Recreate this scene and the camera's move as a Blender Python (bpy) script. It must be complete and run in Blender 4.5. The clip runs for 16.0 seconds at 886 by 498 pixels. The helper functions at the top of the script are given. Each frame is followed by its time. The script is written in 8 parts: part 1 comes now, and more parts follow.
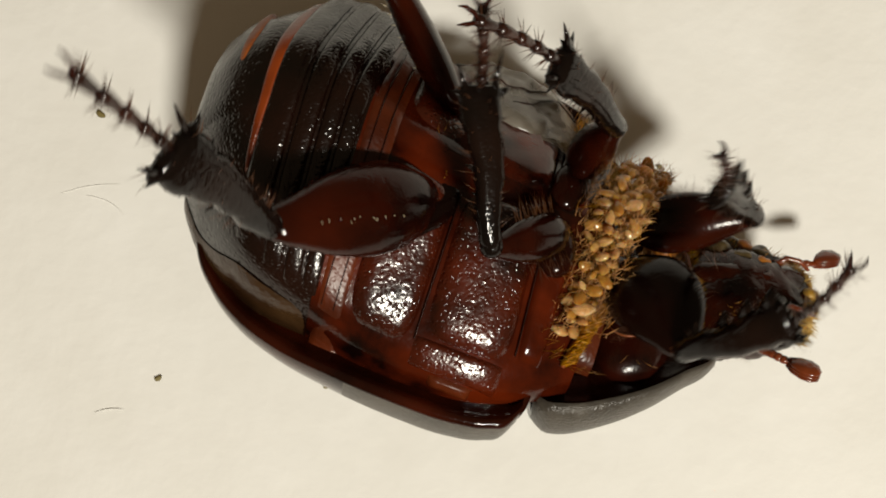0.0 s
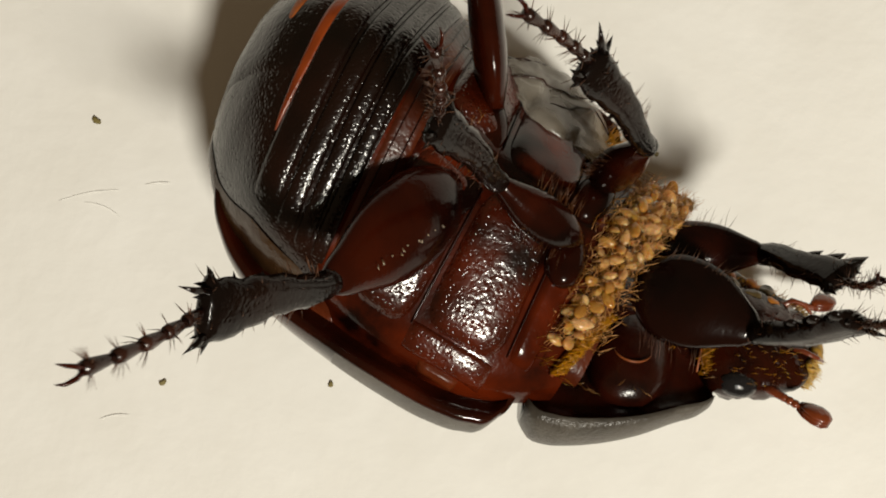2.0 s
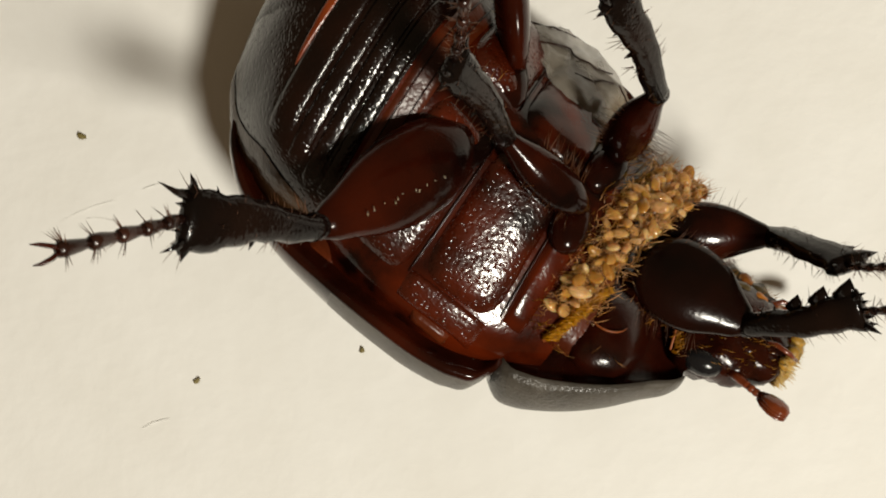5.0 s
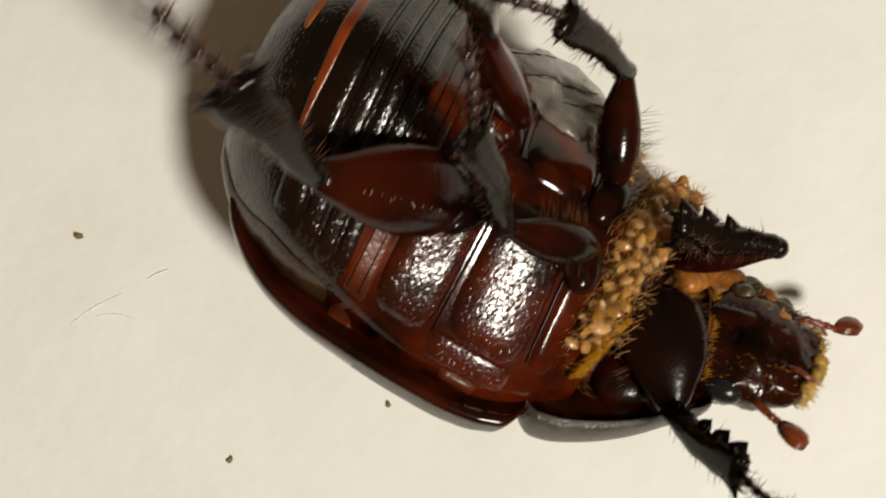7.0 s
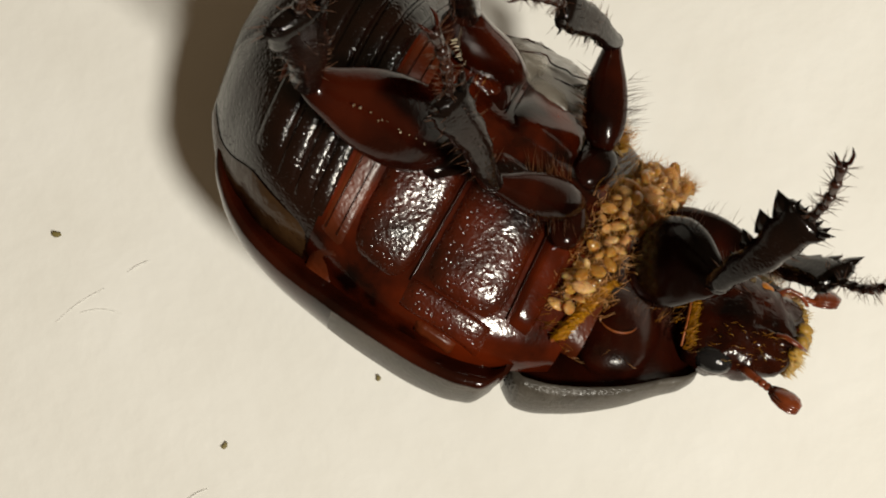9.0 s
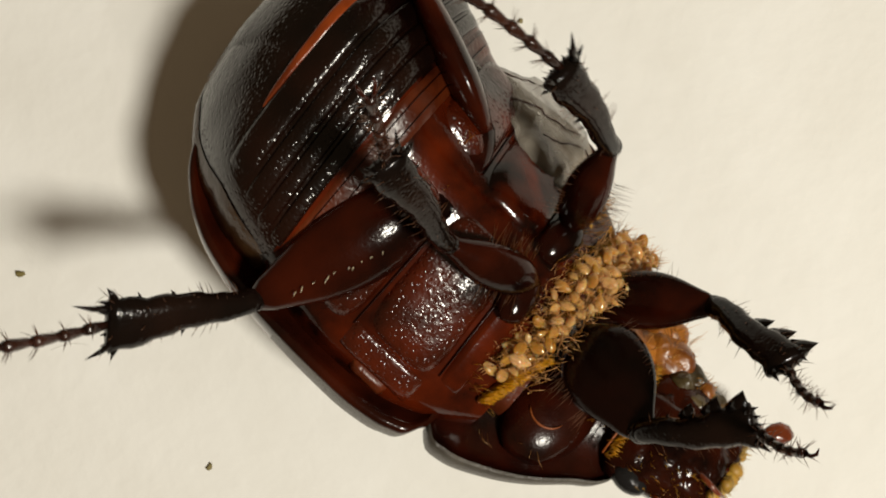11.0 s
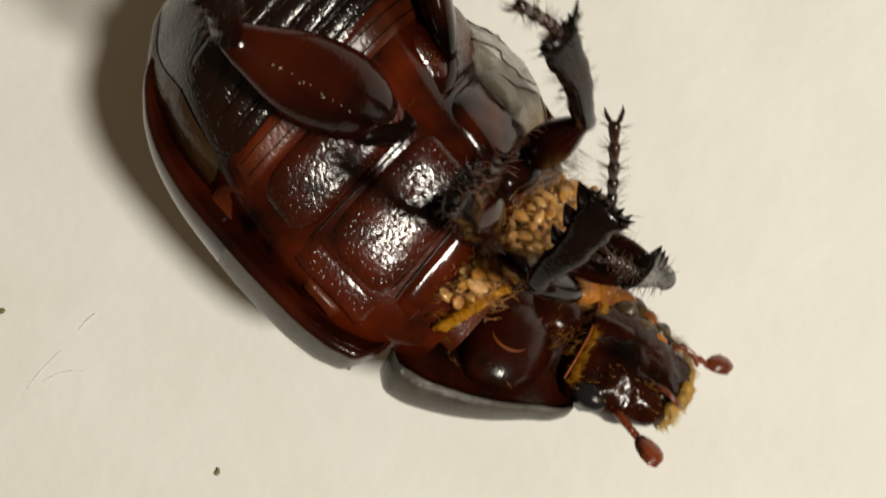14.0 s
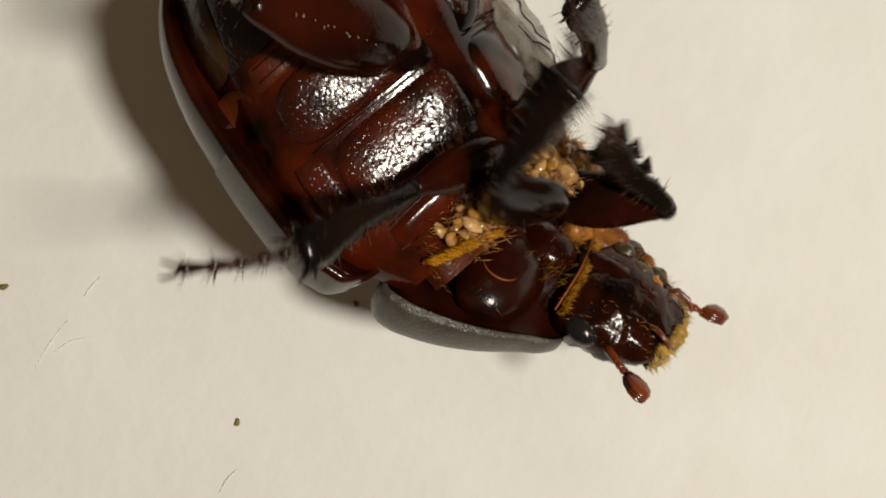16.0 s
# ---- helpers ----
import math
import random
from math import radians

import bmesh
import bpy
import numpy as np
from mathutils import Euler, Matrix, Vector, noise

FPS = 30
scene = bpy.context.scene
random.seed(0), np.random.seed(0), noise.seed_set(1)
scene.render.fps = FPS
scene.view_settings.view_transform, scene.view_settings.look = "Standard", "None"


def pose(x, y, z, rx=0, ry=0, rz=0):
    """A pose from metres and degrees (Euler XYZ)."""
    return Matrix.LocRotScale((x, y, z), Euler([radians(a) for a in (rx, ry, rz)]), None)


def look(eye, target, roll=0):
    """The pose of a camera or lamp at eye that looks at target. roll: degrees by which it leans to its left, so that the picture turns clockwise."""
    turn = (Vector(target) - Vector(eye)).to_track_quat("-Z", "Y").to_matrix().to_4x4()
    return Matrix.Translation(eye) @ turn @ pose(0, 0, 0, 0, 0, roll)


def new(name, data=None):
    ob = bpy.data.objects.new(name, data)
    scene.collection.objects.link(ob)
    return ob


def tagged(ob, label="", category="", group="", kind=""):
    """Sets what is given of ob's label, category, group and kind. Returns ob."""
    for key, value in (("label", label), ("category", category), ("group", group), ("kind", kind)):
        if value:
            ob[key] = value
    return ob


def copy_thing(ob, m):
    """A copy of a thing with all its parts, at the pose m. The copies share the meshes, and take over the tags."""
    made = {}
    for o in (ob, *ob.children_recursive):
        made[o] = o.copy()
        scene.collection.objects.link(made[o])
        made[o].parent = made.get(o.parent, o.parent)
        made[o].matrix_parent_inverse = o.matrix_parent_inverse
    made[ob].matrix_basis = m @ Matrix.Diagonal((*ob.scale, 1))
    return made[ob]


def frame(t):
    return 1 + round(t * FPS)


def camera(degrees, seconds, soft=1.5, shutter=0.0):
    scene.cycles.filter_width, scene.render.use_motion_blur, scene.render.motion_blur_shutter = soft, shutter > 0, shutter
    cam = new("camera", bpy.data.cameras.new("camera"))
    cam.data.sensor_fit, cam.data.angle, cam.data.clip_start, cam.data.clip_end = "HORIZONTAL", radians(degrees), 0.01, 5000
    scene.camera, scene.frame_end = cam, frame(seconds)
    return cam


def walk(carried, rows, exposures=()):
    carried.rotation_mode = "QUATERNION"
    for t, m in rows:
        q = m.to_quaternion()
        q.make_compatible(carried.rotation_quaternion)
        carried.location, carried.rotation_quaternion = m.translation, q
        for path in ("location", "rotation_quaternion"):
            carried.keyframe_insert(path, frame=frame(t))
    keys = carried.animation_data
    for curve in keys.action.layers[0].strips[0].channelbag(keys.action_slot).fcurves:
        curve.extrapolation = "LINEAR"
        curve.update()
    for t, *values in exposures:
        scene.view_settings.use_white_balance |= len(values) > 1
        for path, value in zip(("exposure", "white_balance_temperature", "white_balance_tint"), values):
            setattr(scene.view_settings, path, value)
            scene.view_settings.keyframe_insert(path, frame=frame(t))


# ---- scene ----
MM = 0.001


def mm_rows(rows):
    """Rows of (seconds, x, y, z in mm, three turns in degrees) as rows for walk()."""
    return [(r[0], pose(r[1] * MM, r[2] * MM, r[3] * MM, r[4], r[5], r[6])) for r in rows]


# ---- camera: a phone held 45 mm over the paper, drifting and turning ----
cam = camera(46.0, 16.0, soft=1.9, shutter=0.6)
walk(cam, [(t, pose(x * MM, y * MM, 0.045, 0, 0, a)) for t, x, y, a in [
    (0, 0,0,0), (0.5, 0.159,-0.155,0.066), (1, 0.068,-0.507,-0.545), (1.5, -0.123,-0.335,-1.529), (2, -0.012,-0.233,-1.938), (2.5, -0.66,-1.49,-4.091),
    (3, -1.077,-1.811,-5.573), (3.5, -1.024,-3.034,-7.007), (4, -0.253,-3.712,-8.258), (6.5, -1.423,-0.078,-20.607), (7, -0.37,-0.548,-21.786), (7.5, 0.754,-0.251,-23.016),
    (8, 0.724,-0.043,-23.737), (8.5, -0.018,-0.856,-25.137), (9, -0.085,-2.143,-26.271), (9.5, -0.077,-3.306,-27.671), (12, 1.946,-1.828,-35.183), (12.5, 0.735,-0.391,-36.685),
    (13, 1.107,-0.228,-38.188), (13.5, 1.719,-3.026,-39.69), (14, 1.37,-4.747,-41.192), (14.5, -0.007,-6.437,-42.695), (15, 0.068,-6.62,-44.197), (15.5, -0.634,-6.888,-45.699),
    (16, -0.774,-7.071,-47.585),
]], exposures=((0, -0.01), (6.5, -0.02), (9.5, -0.03), (12.5, -0.03), (14, -0.13), (15, -0.24), (16, -0.22)))

# ---- light: one warm lamp beside the sheet and a dim room ----
world = bpy.data.worlds.new("room_light")
world.use_nodes = True
scene.world = world
wn = world.node_tree.nodes
wn["Background"].inputs["Color"].default_value = (1.0, 0.7, 0.4, 1)
wn["Background"].inputs["Strength"].default_value = 0.11

lamp_data = bpy.data.lights.new("desk_lamp", "AREA")
lamp_data.shape, lamp_data.size = "DISK", 0.031
lamp_data.energy, lamp_data.color = 0.512, (0.985, 0.935, 0.81)
lamp = new("desk_lamp", lamp_data)
lamp.matrix_world = look((0.051, -0.094, 0.194), (0, 0, 0.004))
tagged(lamp, "small warm lamp shining down beside the paper", "lamp", kind="structure")


# ---- materials ----
def shader(name, colour, rough=0.3, coat=0.0, metal=0.0):
    m = bpy.data.materials.new(name)
    m.use_nodes = True
    b = m.node_tree.nodes["Principled BSDF"]
    b.inputs["Base Color"].default_value = (*colour, 1)
    b.inputs["Roughness"].default_value = rough
    b.inputs["Coat Weight"].default_value = coat
    b.inputs["Coat Roughness"].default_value = 0.12
    b.inputs["Metallic"].default_value = metal
    return m, m.node_tree.nodes, m.node_tree.links, b


def chitin(name, dark, light, rough=0.22, pits=900.0, depth=0.25, blotch=350.0, coat=0.35, stretch=(1, 1, 1), waves=2.0, spec=0.5):
    """Glossy beetle shell: blotchy colour, fine pits and wrinkles."""
    m, n, l, b = shader(name, dark, rough, coat)
    b.inputs["Specular IOR Level"].default_value = spec
    co = n.new("ShaderNodeTexCoord")
    mp = n.new("ShaderNodeMapping")
    mp.inputs["Scale"].default_value = stretch
    l.new(co.outputs["Object"], mp.inputs["Vector"])
    big = n.new("ShaderNodeTexNoise")
    big.inputs["Scale"].default_value = blotch
    big.inputs["Detail"].default_value = 5
    l.new(mp.outputs["Vector"], big.inputs["Vector"])
    ramp = n.new("ShaderNodeValToRGB")
    ramp.color_ramp.elements[0].position, ramp.color_ramp.elements[1].position = 0.36, 0.68
    ramp.color_ramp.elements[0].color = (*dark, 1)
    ramp.color_ramp.elements[1].color = (*light, 1)
    l.new(big.outputs["Fac"], ramp.inputs["Fac"])
    l.new(ramp.outputs["Color"], b.inputs["Base Color"])
    fine = n.new("ShaderNodeTexVoronoi")
    fine.inputs["Scale"].default_value = pits
    l.new(mp.outputs["Vector"], fine.inputs["Vector"])
    wr = n.new("ShaderNodeTexNoise")
    wr.inputs["Scale"].default_value = pits * 0.85
    wr.inputs["Detail"].default_value = 1
    wr.inputs["Distortion"].default_value = 0.8
    l.new(mp.outputs["Vector"], wr.inputs["Vector"])
    add = n.new("ShaderNodeMath")
    add.operation = "ADD"
    flat = n.new("ShaderNodeMapRange")
    flat.interpolation_type = "SMOOTHSTEP"
    flat.inputs["From Min"].default_value, flat.inputs["From Max"].default_value = 0.08, 0.4
    l.new(fine.outputs["Distance"], flat.inputs["Value"])
    l.new(flat.outputs["Result"], add.inputs[0])
    twice = n.new("ShaderNodeMath")
    twice.operation = "MULTIPLY"
    twice.inputs[1].default_value = waves
    l.new(wr.outputs["Fac"], twice.inputs[0])
    l.new(twice.outputs[0], add.inputs[1])
    bump = n.new("ShaderNodeBump")
    bump.inputs["Strength"].default_value = depth
    bump.inputs["Distance"].default_value = 0.00012
    l.new(add.outputs[0], bump.inputs["Height"])
    l.new(bump.outputs["Normal"], b.inputs["Normal"])
    l.new(bump.outputs["Normal"], b.inputs["Coat Normal"])
    rr = n.new("ShaderNodeMapRange")
    rr.inputs["To Min"].default_value, rr.inputs["To Max"].default_value = rough * 0.8, rough * 1.4
    l.new(big.outputs["Fac"], rr.inputs["Value"])
    l.new(rr.outputs["Result"], b.inputs["Roughness"])
    return m


def amber(name, colour, rough=0.35, scatter=0.25, vary=0.25, mottle=0.0):
    """Translucent straw or amber stuff: hairs, mites, membranes."""
    m, n, l, b = shader(name, colour, rough)
    b.inputs["Subsurface Weight"].default_value = scatter
    b.inputs["Subsurface Radius"].default_value = (0.0006, 0.0003, 0.0001)
    b.inputs["Subsurface Scale"].default_value = 1.0
    info = n.new("ShaderNodeObjectInfo")
    isl = n.new("ShaderNodeNewGeometry")
    add = n.new("ShaderNodeMath")
    add.operation = "ADD"
    l.new(info.outputs["Random"], add.inputs[0])
    l.new(isl.outputs["Random Per Island"], add.inputs[1])
    hsv = n.new("ShaderNodeHueSaturation")
    hsv.inputs["Color"].default_value = (*colour, 1)
    mr = n.new("ShaderNodeMapRange")
    mr.inputs["From Max"].default_value = 2.0
    mr.inputs["To Min"].default_value, mr.inputs["To Max"].default_value = 1 - vary, 1 + vary
    l.new(add.outputs[0], mr.inputs["Value"])
    l.new(mr.outputs["Result"], hsv.inputs["Value"])
    sat = n.new("ShaderNodeMapRange")
    sat.inputs["To Min"].default_value, sat.inputs["To Max"].default_value = 1.12, 0.88
    l.new(info.outputs["Random"], sat.inputs["Value"])
    l.new(sat.outputs["Result"], hsv.inputs["Saturation"])
    l.new(hsv.outputs["Color"], b.inputs["Base Color"])
    if mottle:
        co = n.new("ShaderNodeTexCoord")
        spot = n.new("ShaderNodeTexNoise")
        spot.inputs["Scale"].default_value, spot.inputs["Detail"].default_value = 3200, 2
        l.new(co.outputs["Object"], spot.inputs["Vector"])
        ramp = n.new("ShaderNodeValToRGB")
        ramp.color_ramp.elements[0].position, ramp.color_ramp.elements[1].position = 0.4, 0.6
        ramp.color_ramp.elements[0].color = (1 - mottle, 1 - mottle * 1.2, 1 - mottle * 1.4, 1)
        l.new(spot.outputs["Fac"], ramp.inputs["Fac"])
        mix = n.new("ShaderNodeMix")
        mix.data_type, mix.blend_type = "RGBA", "MULTIPLY"
        mix.inputs["Factor"].default_value = 1.0
        l.new(hsv.outputs["Color"], mix.inputs[6])
        l.new(ramp.outputs["Color"], mix.inputs[7])
        l.new(mix.outputs[2], b.inputs["Base Color"])
    return m


RED = chitin("red_brown_shell", (0.0035, 0.0009, 0.0006), (0.09, 0.0105, 0.0016), 0.11, 5000, 0.035, 420, 0.0, spec=0.28)
PLATE = chitin("punctured_plate", (0.006, 0.0013, 0.0006), (0.078, 0.0092, 0.0016), 0.18, 5600, 0.35, 420, 0.0, waves=0.6, spec=0.55)
DARK = chitin("dark_shell", (0.0025, 0.0012, 0.0008), (0.011, 0.0028, 0.0013), 0.18, 5600, 0.23, 320, 0.0, waves=0.8, spec=0.45)
CHEST = chitin("dark_chest_shell", (0.004, 0.0012, 0.0007), (0.03, 0.0042, 0.0013), 0.22, 7000, 0.06, 450, 0.0, spec=0.34)
BLACK = chitin("black_leg_shell", (0.0035, 0.0024, 0.002), (0.01, 0.0046, 0.003), 0.13, 5200, 0.1, 500, 0.0, waves=1.2, spec=0.22)
FEMUR = chitin("femur_shell", (0.004, 0.0012, 0.0008), (0.036, 0.005, 0.0014), 0.13, 5000, 0.04, 300, 0.0, spec=0.2)
ELYTRA = chitin("elytra_shell", (0.008, 0.0016, 0.0008), (0.045, 0.0062, 0.0017), 0.11, 5500, 0.04, 280, 0.0, spec=0.32)
# matt shell; its grey base also holds light thrown back by the paper
DULL_PAPERLIT = chitin("matt_shell_with_paper_sheen", (0.045, 0.038, 0.03), (0.085, 0.073, 0.058), 0.32, 10000, 0.28, 900, 0.0, spec=0.5)
ORANGE = chitin("orange_membrane", (0.13, 0.026, 0.004), (0.3, 0.075, 0.009), 0.45, 3000, 0.2, 500, 0.0)
RUST = chitin("rusty_antenna_shell", (0.1, 0.018, 0.005), (0.22, 0.042, 0.009), 0.22, 2500, 0.12, 600)
SIDE = chitin("side_rim_shell", (0.022, 0.009, 0.0035), (0.065, 0.034, 0.013), 0.2, 3000, 0.1, 260, 0.0, spec=0.4)
TARSUS = chitin("foot_shell", (0.008, 0.003, 0.002), (0.035, 0.01, 0.005), 0.22, 3000, 0.1, 600, 0.0)
MEMBRANE = chitin("red_orange_membrane", (0.09, 0.012, 0.002), (0.24, 0.04, 0.005), 0.25, 4000, 0.08, 500, 0.0)
BAND = chitin("rusty_band_shell", (0.026, 0.0042, 0.0011), (0.11, 0.019, 0.0035), 0.3, 4000, 0.12, 380, 0.0, spec=0.35)
HAIR = amber("golden_bristle", (0.36, 0.15, 0.025), 0.4, 0.1, 0.6)
GOLD = amber("golden_fringe_hair", (0.5, 0.21, 0.028), 0.35, 0.1, 0.5)
PALEHAIR = amber("pale_bristle", (0.7, 0.6, 0.42), 0.25, 0.1, 0.3)
DARKHAIR = amber("brown_bristle", (0.09, 0.035, 0.014), 0.4, 0.0, 0.5)
MITE = amber("amber_mite", (0.5, 0.275, 0.092), 0.12, 0.75, 0.55, 0.2)
YELLOW = amber("yellow_mouth_brush", (0.34, 0.19, 0.03), 0.5, 0.2, 0.6)
SKULL = chitin("knobbly_head_shell", (0.003, 0.001, 0.0007), (0.036, 0.0056, 0.0014), 0.15, 3600, 0.12, 500, 0.0, waves=1.0, spec=0.2)
LOBE = chitin("amber_skin_lobe", (0.09, 0.02, 0.003), (0.42, 0.15, 0.018), 0.3, 2400, 0.2, 600, 0.0)
OLIVE = chitin("olive_soft_skin", (0.025, 0.016, 0.006), (0.1, 0.068, 0.024), 0.32, 2600, 0.25, 600, 0.0)
THIGH = chitin("black_brown_thigh_shell", (0.004, 0.0018, 0.0012), (0.012, 0.0026, 0.0013), 0.15, 4200, 0.03, 300, 0.0, spec=0.2)
EYE = chitin("black_eye", (0.008, 0.008, 0.009), (0.014, 0.013, 0.013), 0.12, 9000, 0.12, 900, 0.1, spec=0.3)

PAPER, pn, pl, pb = shader("white_paper", (0.80, 0.79, 0.755), 0.75)
pco = pn.new("ShaderNodeTexCoord")
pnoise = pn.new("ShaderNodeTexNoise")
pnoise.inputs["Scale"].default_value, pnoise.inputs["Detail"].default_value = 170, 6
pl.new(pco.outputs["Object"], pnoise.inputs["Vector"])
pramp = pn.new("ShaderNodeValToRGB")
pramp.color_ramp.elements[0].position, pramp.color_ramp.elements[1].position = 0.3, 0.72
pramp.color_ramp.elements[0].color = (0.765, 0.75, 0.71, 1)
pramp.color_ramp.elements[1].color = (0.82, 0.81, 0.78, 1)
pl.new(pnoise.outputs["Fac"], pramp.inputs["Fac"])
pl.new(pramp.outputs["Color"], pb.inputs["Base Color"])
pfine = pn.new("ShaderNodeTexNoise")
pfine.inputs["Scale"].default_value, pfine.inputs["Detail"].default_value = 900, 8
pl.new(pco.outputs["Object"], pfine.inputs["Vector"])
pbump = pn.new("ShaderNodeBump")
pbump.inputs["Strength"].default_value, pbump.inputs["Distance"].default_value = 0.28, 0.0002
pl.new(pfine.outputs["Fac"], pbump.inputs["Height"])
pl.new(pbump.outputs["Normal"], pb.inputs["Normal"])
WOOD = chitin("table_wood", (0.16, 0.085, 0.04), (0.28, 0.16, 0.08), 0.45, 300, 0.1, 12, 0.0, (1, 9, 1))
GRIT = amber("olive_grit", (0.2, 0.16, 0.06), 0.8, 0.0, 0.4)
SCRATCH = amber("paper_scratch", (0.86, 0.85, 0.82), 0.5, 0.0, 0.02)


# ---- mesh helpers (millimetres in, metres out) ----
def part(name, bm, material, parent=None, label="", smooth=True):
    me = bpy.data.meshes.new(name)
    bmesh.ops.recalc_face_normals(bm, faces=bm.faces)
    bmesh.ops.scale(bm, vec=(MM, MM, MM), verts=bm.verts)
    bm.to_mesh(me)
    bm.free()
    me.materials.append(material)
    if smooth:
        me.polygons.foreach_set("use_smooth", [True] * len(me.polygons))
    ob = new(name, me)
    if parent:
        ob.parent = parent
    if label:
        ob["label"] = label
    return ob


def grid(bm, points, close_u=False):
    """Skin a list of rows of points."""
    vs = [[bm.verts.new(p) for p in row] for row in points]
    rows = len(vs)
    for i in range(rows - (0 if close_u else 1)):
        a, b = vs[i], vs[(i + 1) % rows]
        for j in range(len(a) - 1):
            bm.faces.new((a[j], a[j + 1], b[j + 1], b[j]))
    return vs


def tube(bm, spine, wide, high, seg=12, twist=0.0):
    """A closed limb along spine points (x forward), with half-widths in y and z."""
    rings = []
    n = len(spine)
    for i, p in enumerate(spine):
        p = Vector(p)
        a = Vector(spine[max(i - 1, 0)])
        b = Vector(spine[min(i + 1, n - 1)])
        d = (b - a).normalized()
        side = Vector((0, 0, 1)).cross(d)
        side = side.normalized() if side.length > 1e-4 else Vector((0, 1, 0))
        up = d.cross(side)
        ring = []
        for k in range(seg):
            w = 2 * math.pi * k / seg + twist
            ring.append(bm.verts.new(p + side * (wide[i] * math.cos(w)) + up * (high[i] * math.sin(w))))
        rings.append(ring)
    for a, b in zip(rings[:-1], rings[1:]):
        for k in range(seg):
            bm.faces.new((a[k], a[(k + 1) % seg], b[(k + 1) % seg], b[k]))
    bm.faces.new(rings[0])
    bm.faces.new(rings[-1])
    return rings


def cone(bm, base, tip, r, seg=4, bend=0.0):
    base, tip = Vector(base), Vector(tip)
    d = (tip - base)
    L = d.length
    d.normalize()
    side = d.orthogonal().normalized()
    up = d.cross(side)
    mid = (base + tip) / 2 + side * bend * L
    lo = [bm.verts.new(base + (side * math.cos(2 * math.pi * k / seg) + up * math.sin(2 * math.pi * k / seg)) * r) for k in range(seg)]
    md = [bm.verts.new(mid + (side * math.cos(2 * math.pi * k / seg) + up * math.sin(2 * math.pi * k / seg)) * r * 0.66) for k in range(seg)]
    top = bm.verts.new(tip)
    for k in range(seg):
        j = (k + 1) % seg
        bm.faces.new((lo[k], lo[j], md[j], md[k]))
        bm.faces.new((md[k], md[j], top))
    bm.faces.new(lo)


def ball(bm, centre, r, sx=1.0, sy=1.0, sz=1.0, seg=14, rough=0.0):
    res = bmesh.ops.create_uvsphere(bm, u_segments=seg, v_segments=max(6, seg // 2 + 2), radius=1.0)
    for v in res["verts"]:
        k = 1 + rough * noise.noise(v.co * 2.3 + Vector(centre))
        v.co = Vector((v.co.x * r * sx * k, v.co.y * r * sy * k, v.co.z * r * sz * k)) + Vector(centre)


def smooth_curve(xs, ys):
    """A monotone-looking smooth curve through knots."""
    xs, ys = np.array(xs, float), np.array(ys, float)
    m = np.gradient(ys, xs)

    def f(x):
        x = min(max(x, xs[0]), xs[-1])
        i = min(max(int(np.searchsorted(xs, x)) - 1, 0), len(xs) - 2)
        h = xs[i + 1] - xs[i]
        s = (x - xs[i]) / h
        return float((1 + 2 * s) * (1 - s) ** 2 * ys[i] + s * (1 - s) ** 2 * h * m[i] + s * s * (3 - 2 * s) * ys[i + 1] + s * s * (s - 1) * h * m[i + 1])

    return f


# ---- the sheet of paper and the table ----
bm = bmesh.new()
bmesh.ops.create_cube(bm, size=1)
for v in bm.verts:
    v.co = Vector((v.co.x * 1200, v.co.y * 800, v.co.z * 30 - 15.2))
tagged(part("table_top", bm, WOOD, smooth=False), "brown wooden table top under the paper", "table", kind="structure")

bm = bmesh.new()
sheet = grid(bm, [[(-148 + 2.96 * i, -105 + 2.1 * j, 0.06 * noise.noise(Vector((i * 0.31, j * 0.31, 0))) - 0.06) for j in range(101)] for i in range(101)])
ring = bmesh.ops.extrude_face_region(bm, geom=bm.faces[:])
for v in ring["geom"]:
    if isinstance(v, bmesh.types.BMVert):
        v.co.z -= 0.1
tagged(part("paper_sheet", bm, PAPER), "plain white paper sheet lying on the table", "paper", kind="structure")


def speck(x, y, size, turn, long):
    bm = bmesh.new()
    ball(bm, (0, 0, 0.02), size, long, 0.8, 0.35, 8, 0.9)
    ob = part("debris_speck", bm, GRIT)
    ob.matrix_basis = pose(x * MM, y * MM, 0.00003, 0, 0, turn)
    tagged(ob, "tiny olive-brown speck of grit on the paper", "debris", "specks on the paper")


for row in ((-14.76, 5.81, 0.16, -40, 1.5), (-12.28, -5.59, 0.13, 20, 1.4), (9.3, 3.53, 0.12, 10, 1.0), (-5.04, -5.91, 0.13, 60, 1.1)):
    speck(*row)


def scratch(x, y, turn, length, curve):
    bm = bmesh.new()
    n = 10
    pts = [(length * (i / n - 0.5), curve * math.sin(i / n * 3.0), -0.03) for i in range(n + 1)]
    tube(bm, pts, [0.016 * (1 - abs(2 * i / n - 1) ** 2) + 0.004 for i in range(n + 1)], [0.006] * (n + 1), 5)
    ob = part("paper_fibre", bm, SCRATCH)
    ob.matrix_basis = pose(x * MM, y * MM, 0.00001, 0, 0, turn)
    tagged(ob, "thin raised pale fibre in the white paper", "paper fibre", "fibres in the paper")


for row in ((-15.2, 2.6, 8, 2.6, 0.12), (-14.6, 1.9, -28, 1.8, 0.2), (-12.2, 3.0, 2, 1.1, 0.05), (-14.4, -7.0, 5, 1.3, 0.1)):
    scratch(*row)

# ---- the beetle, lying on its back: x to the head, z to its belly ----
beetle = new("beetle")
tagged(beetle, "glossy red-brown beetle struggling on its back, carrying amber mites", "beetle")

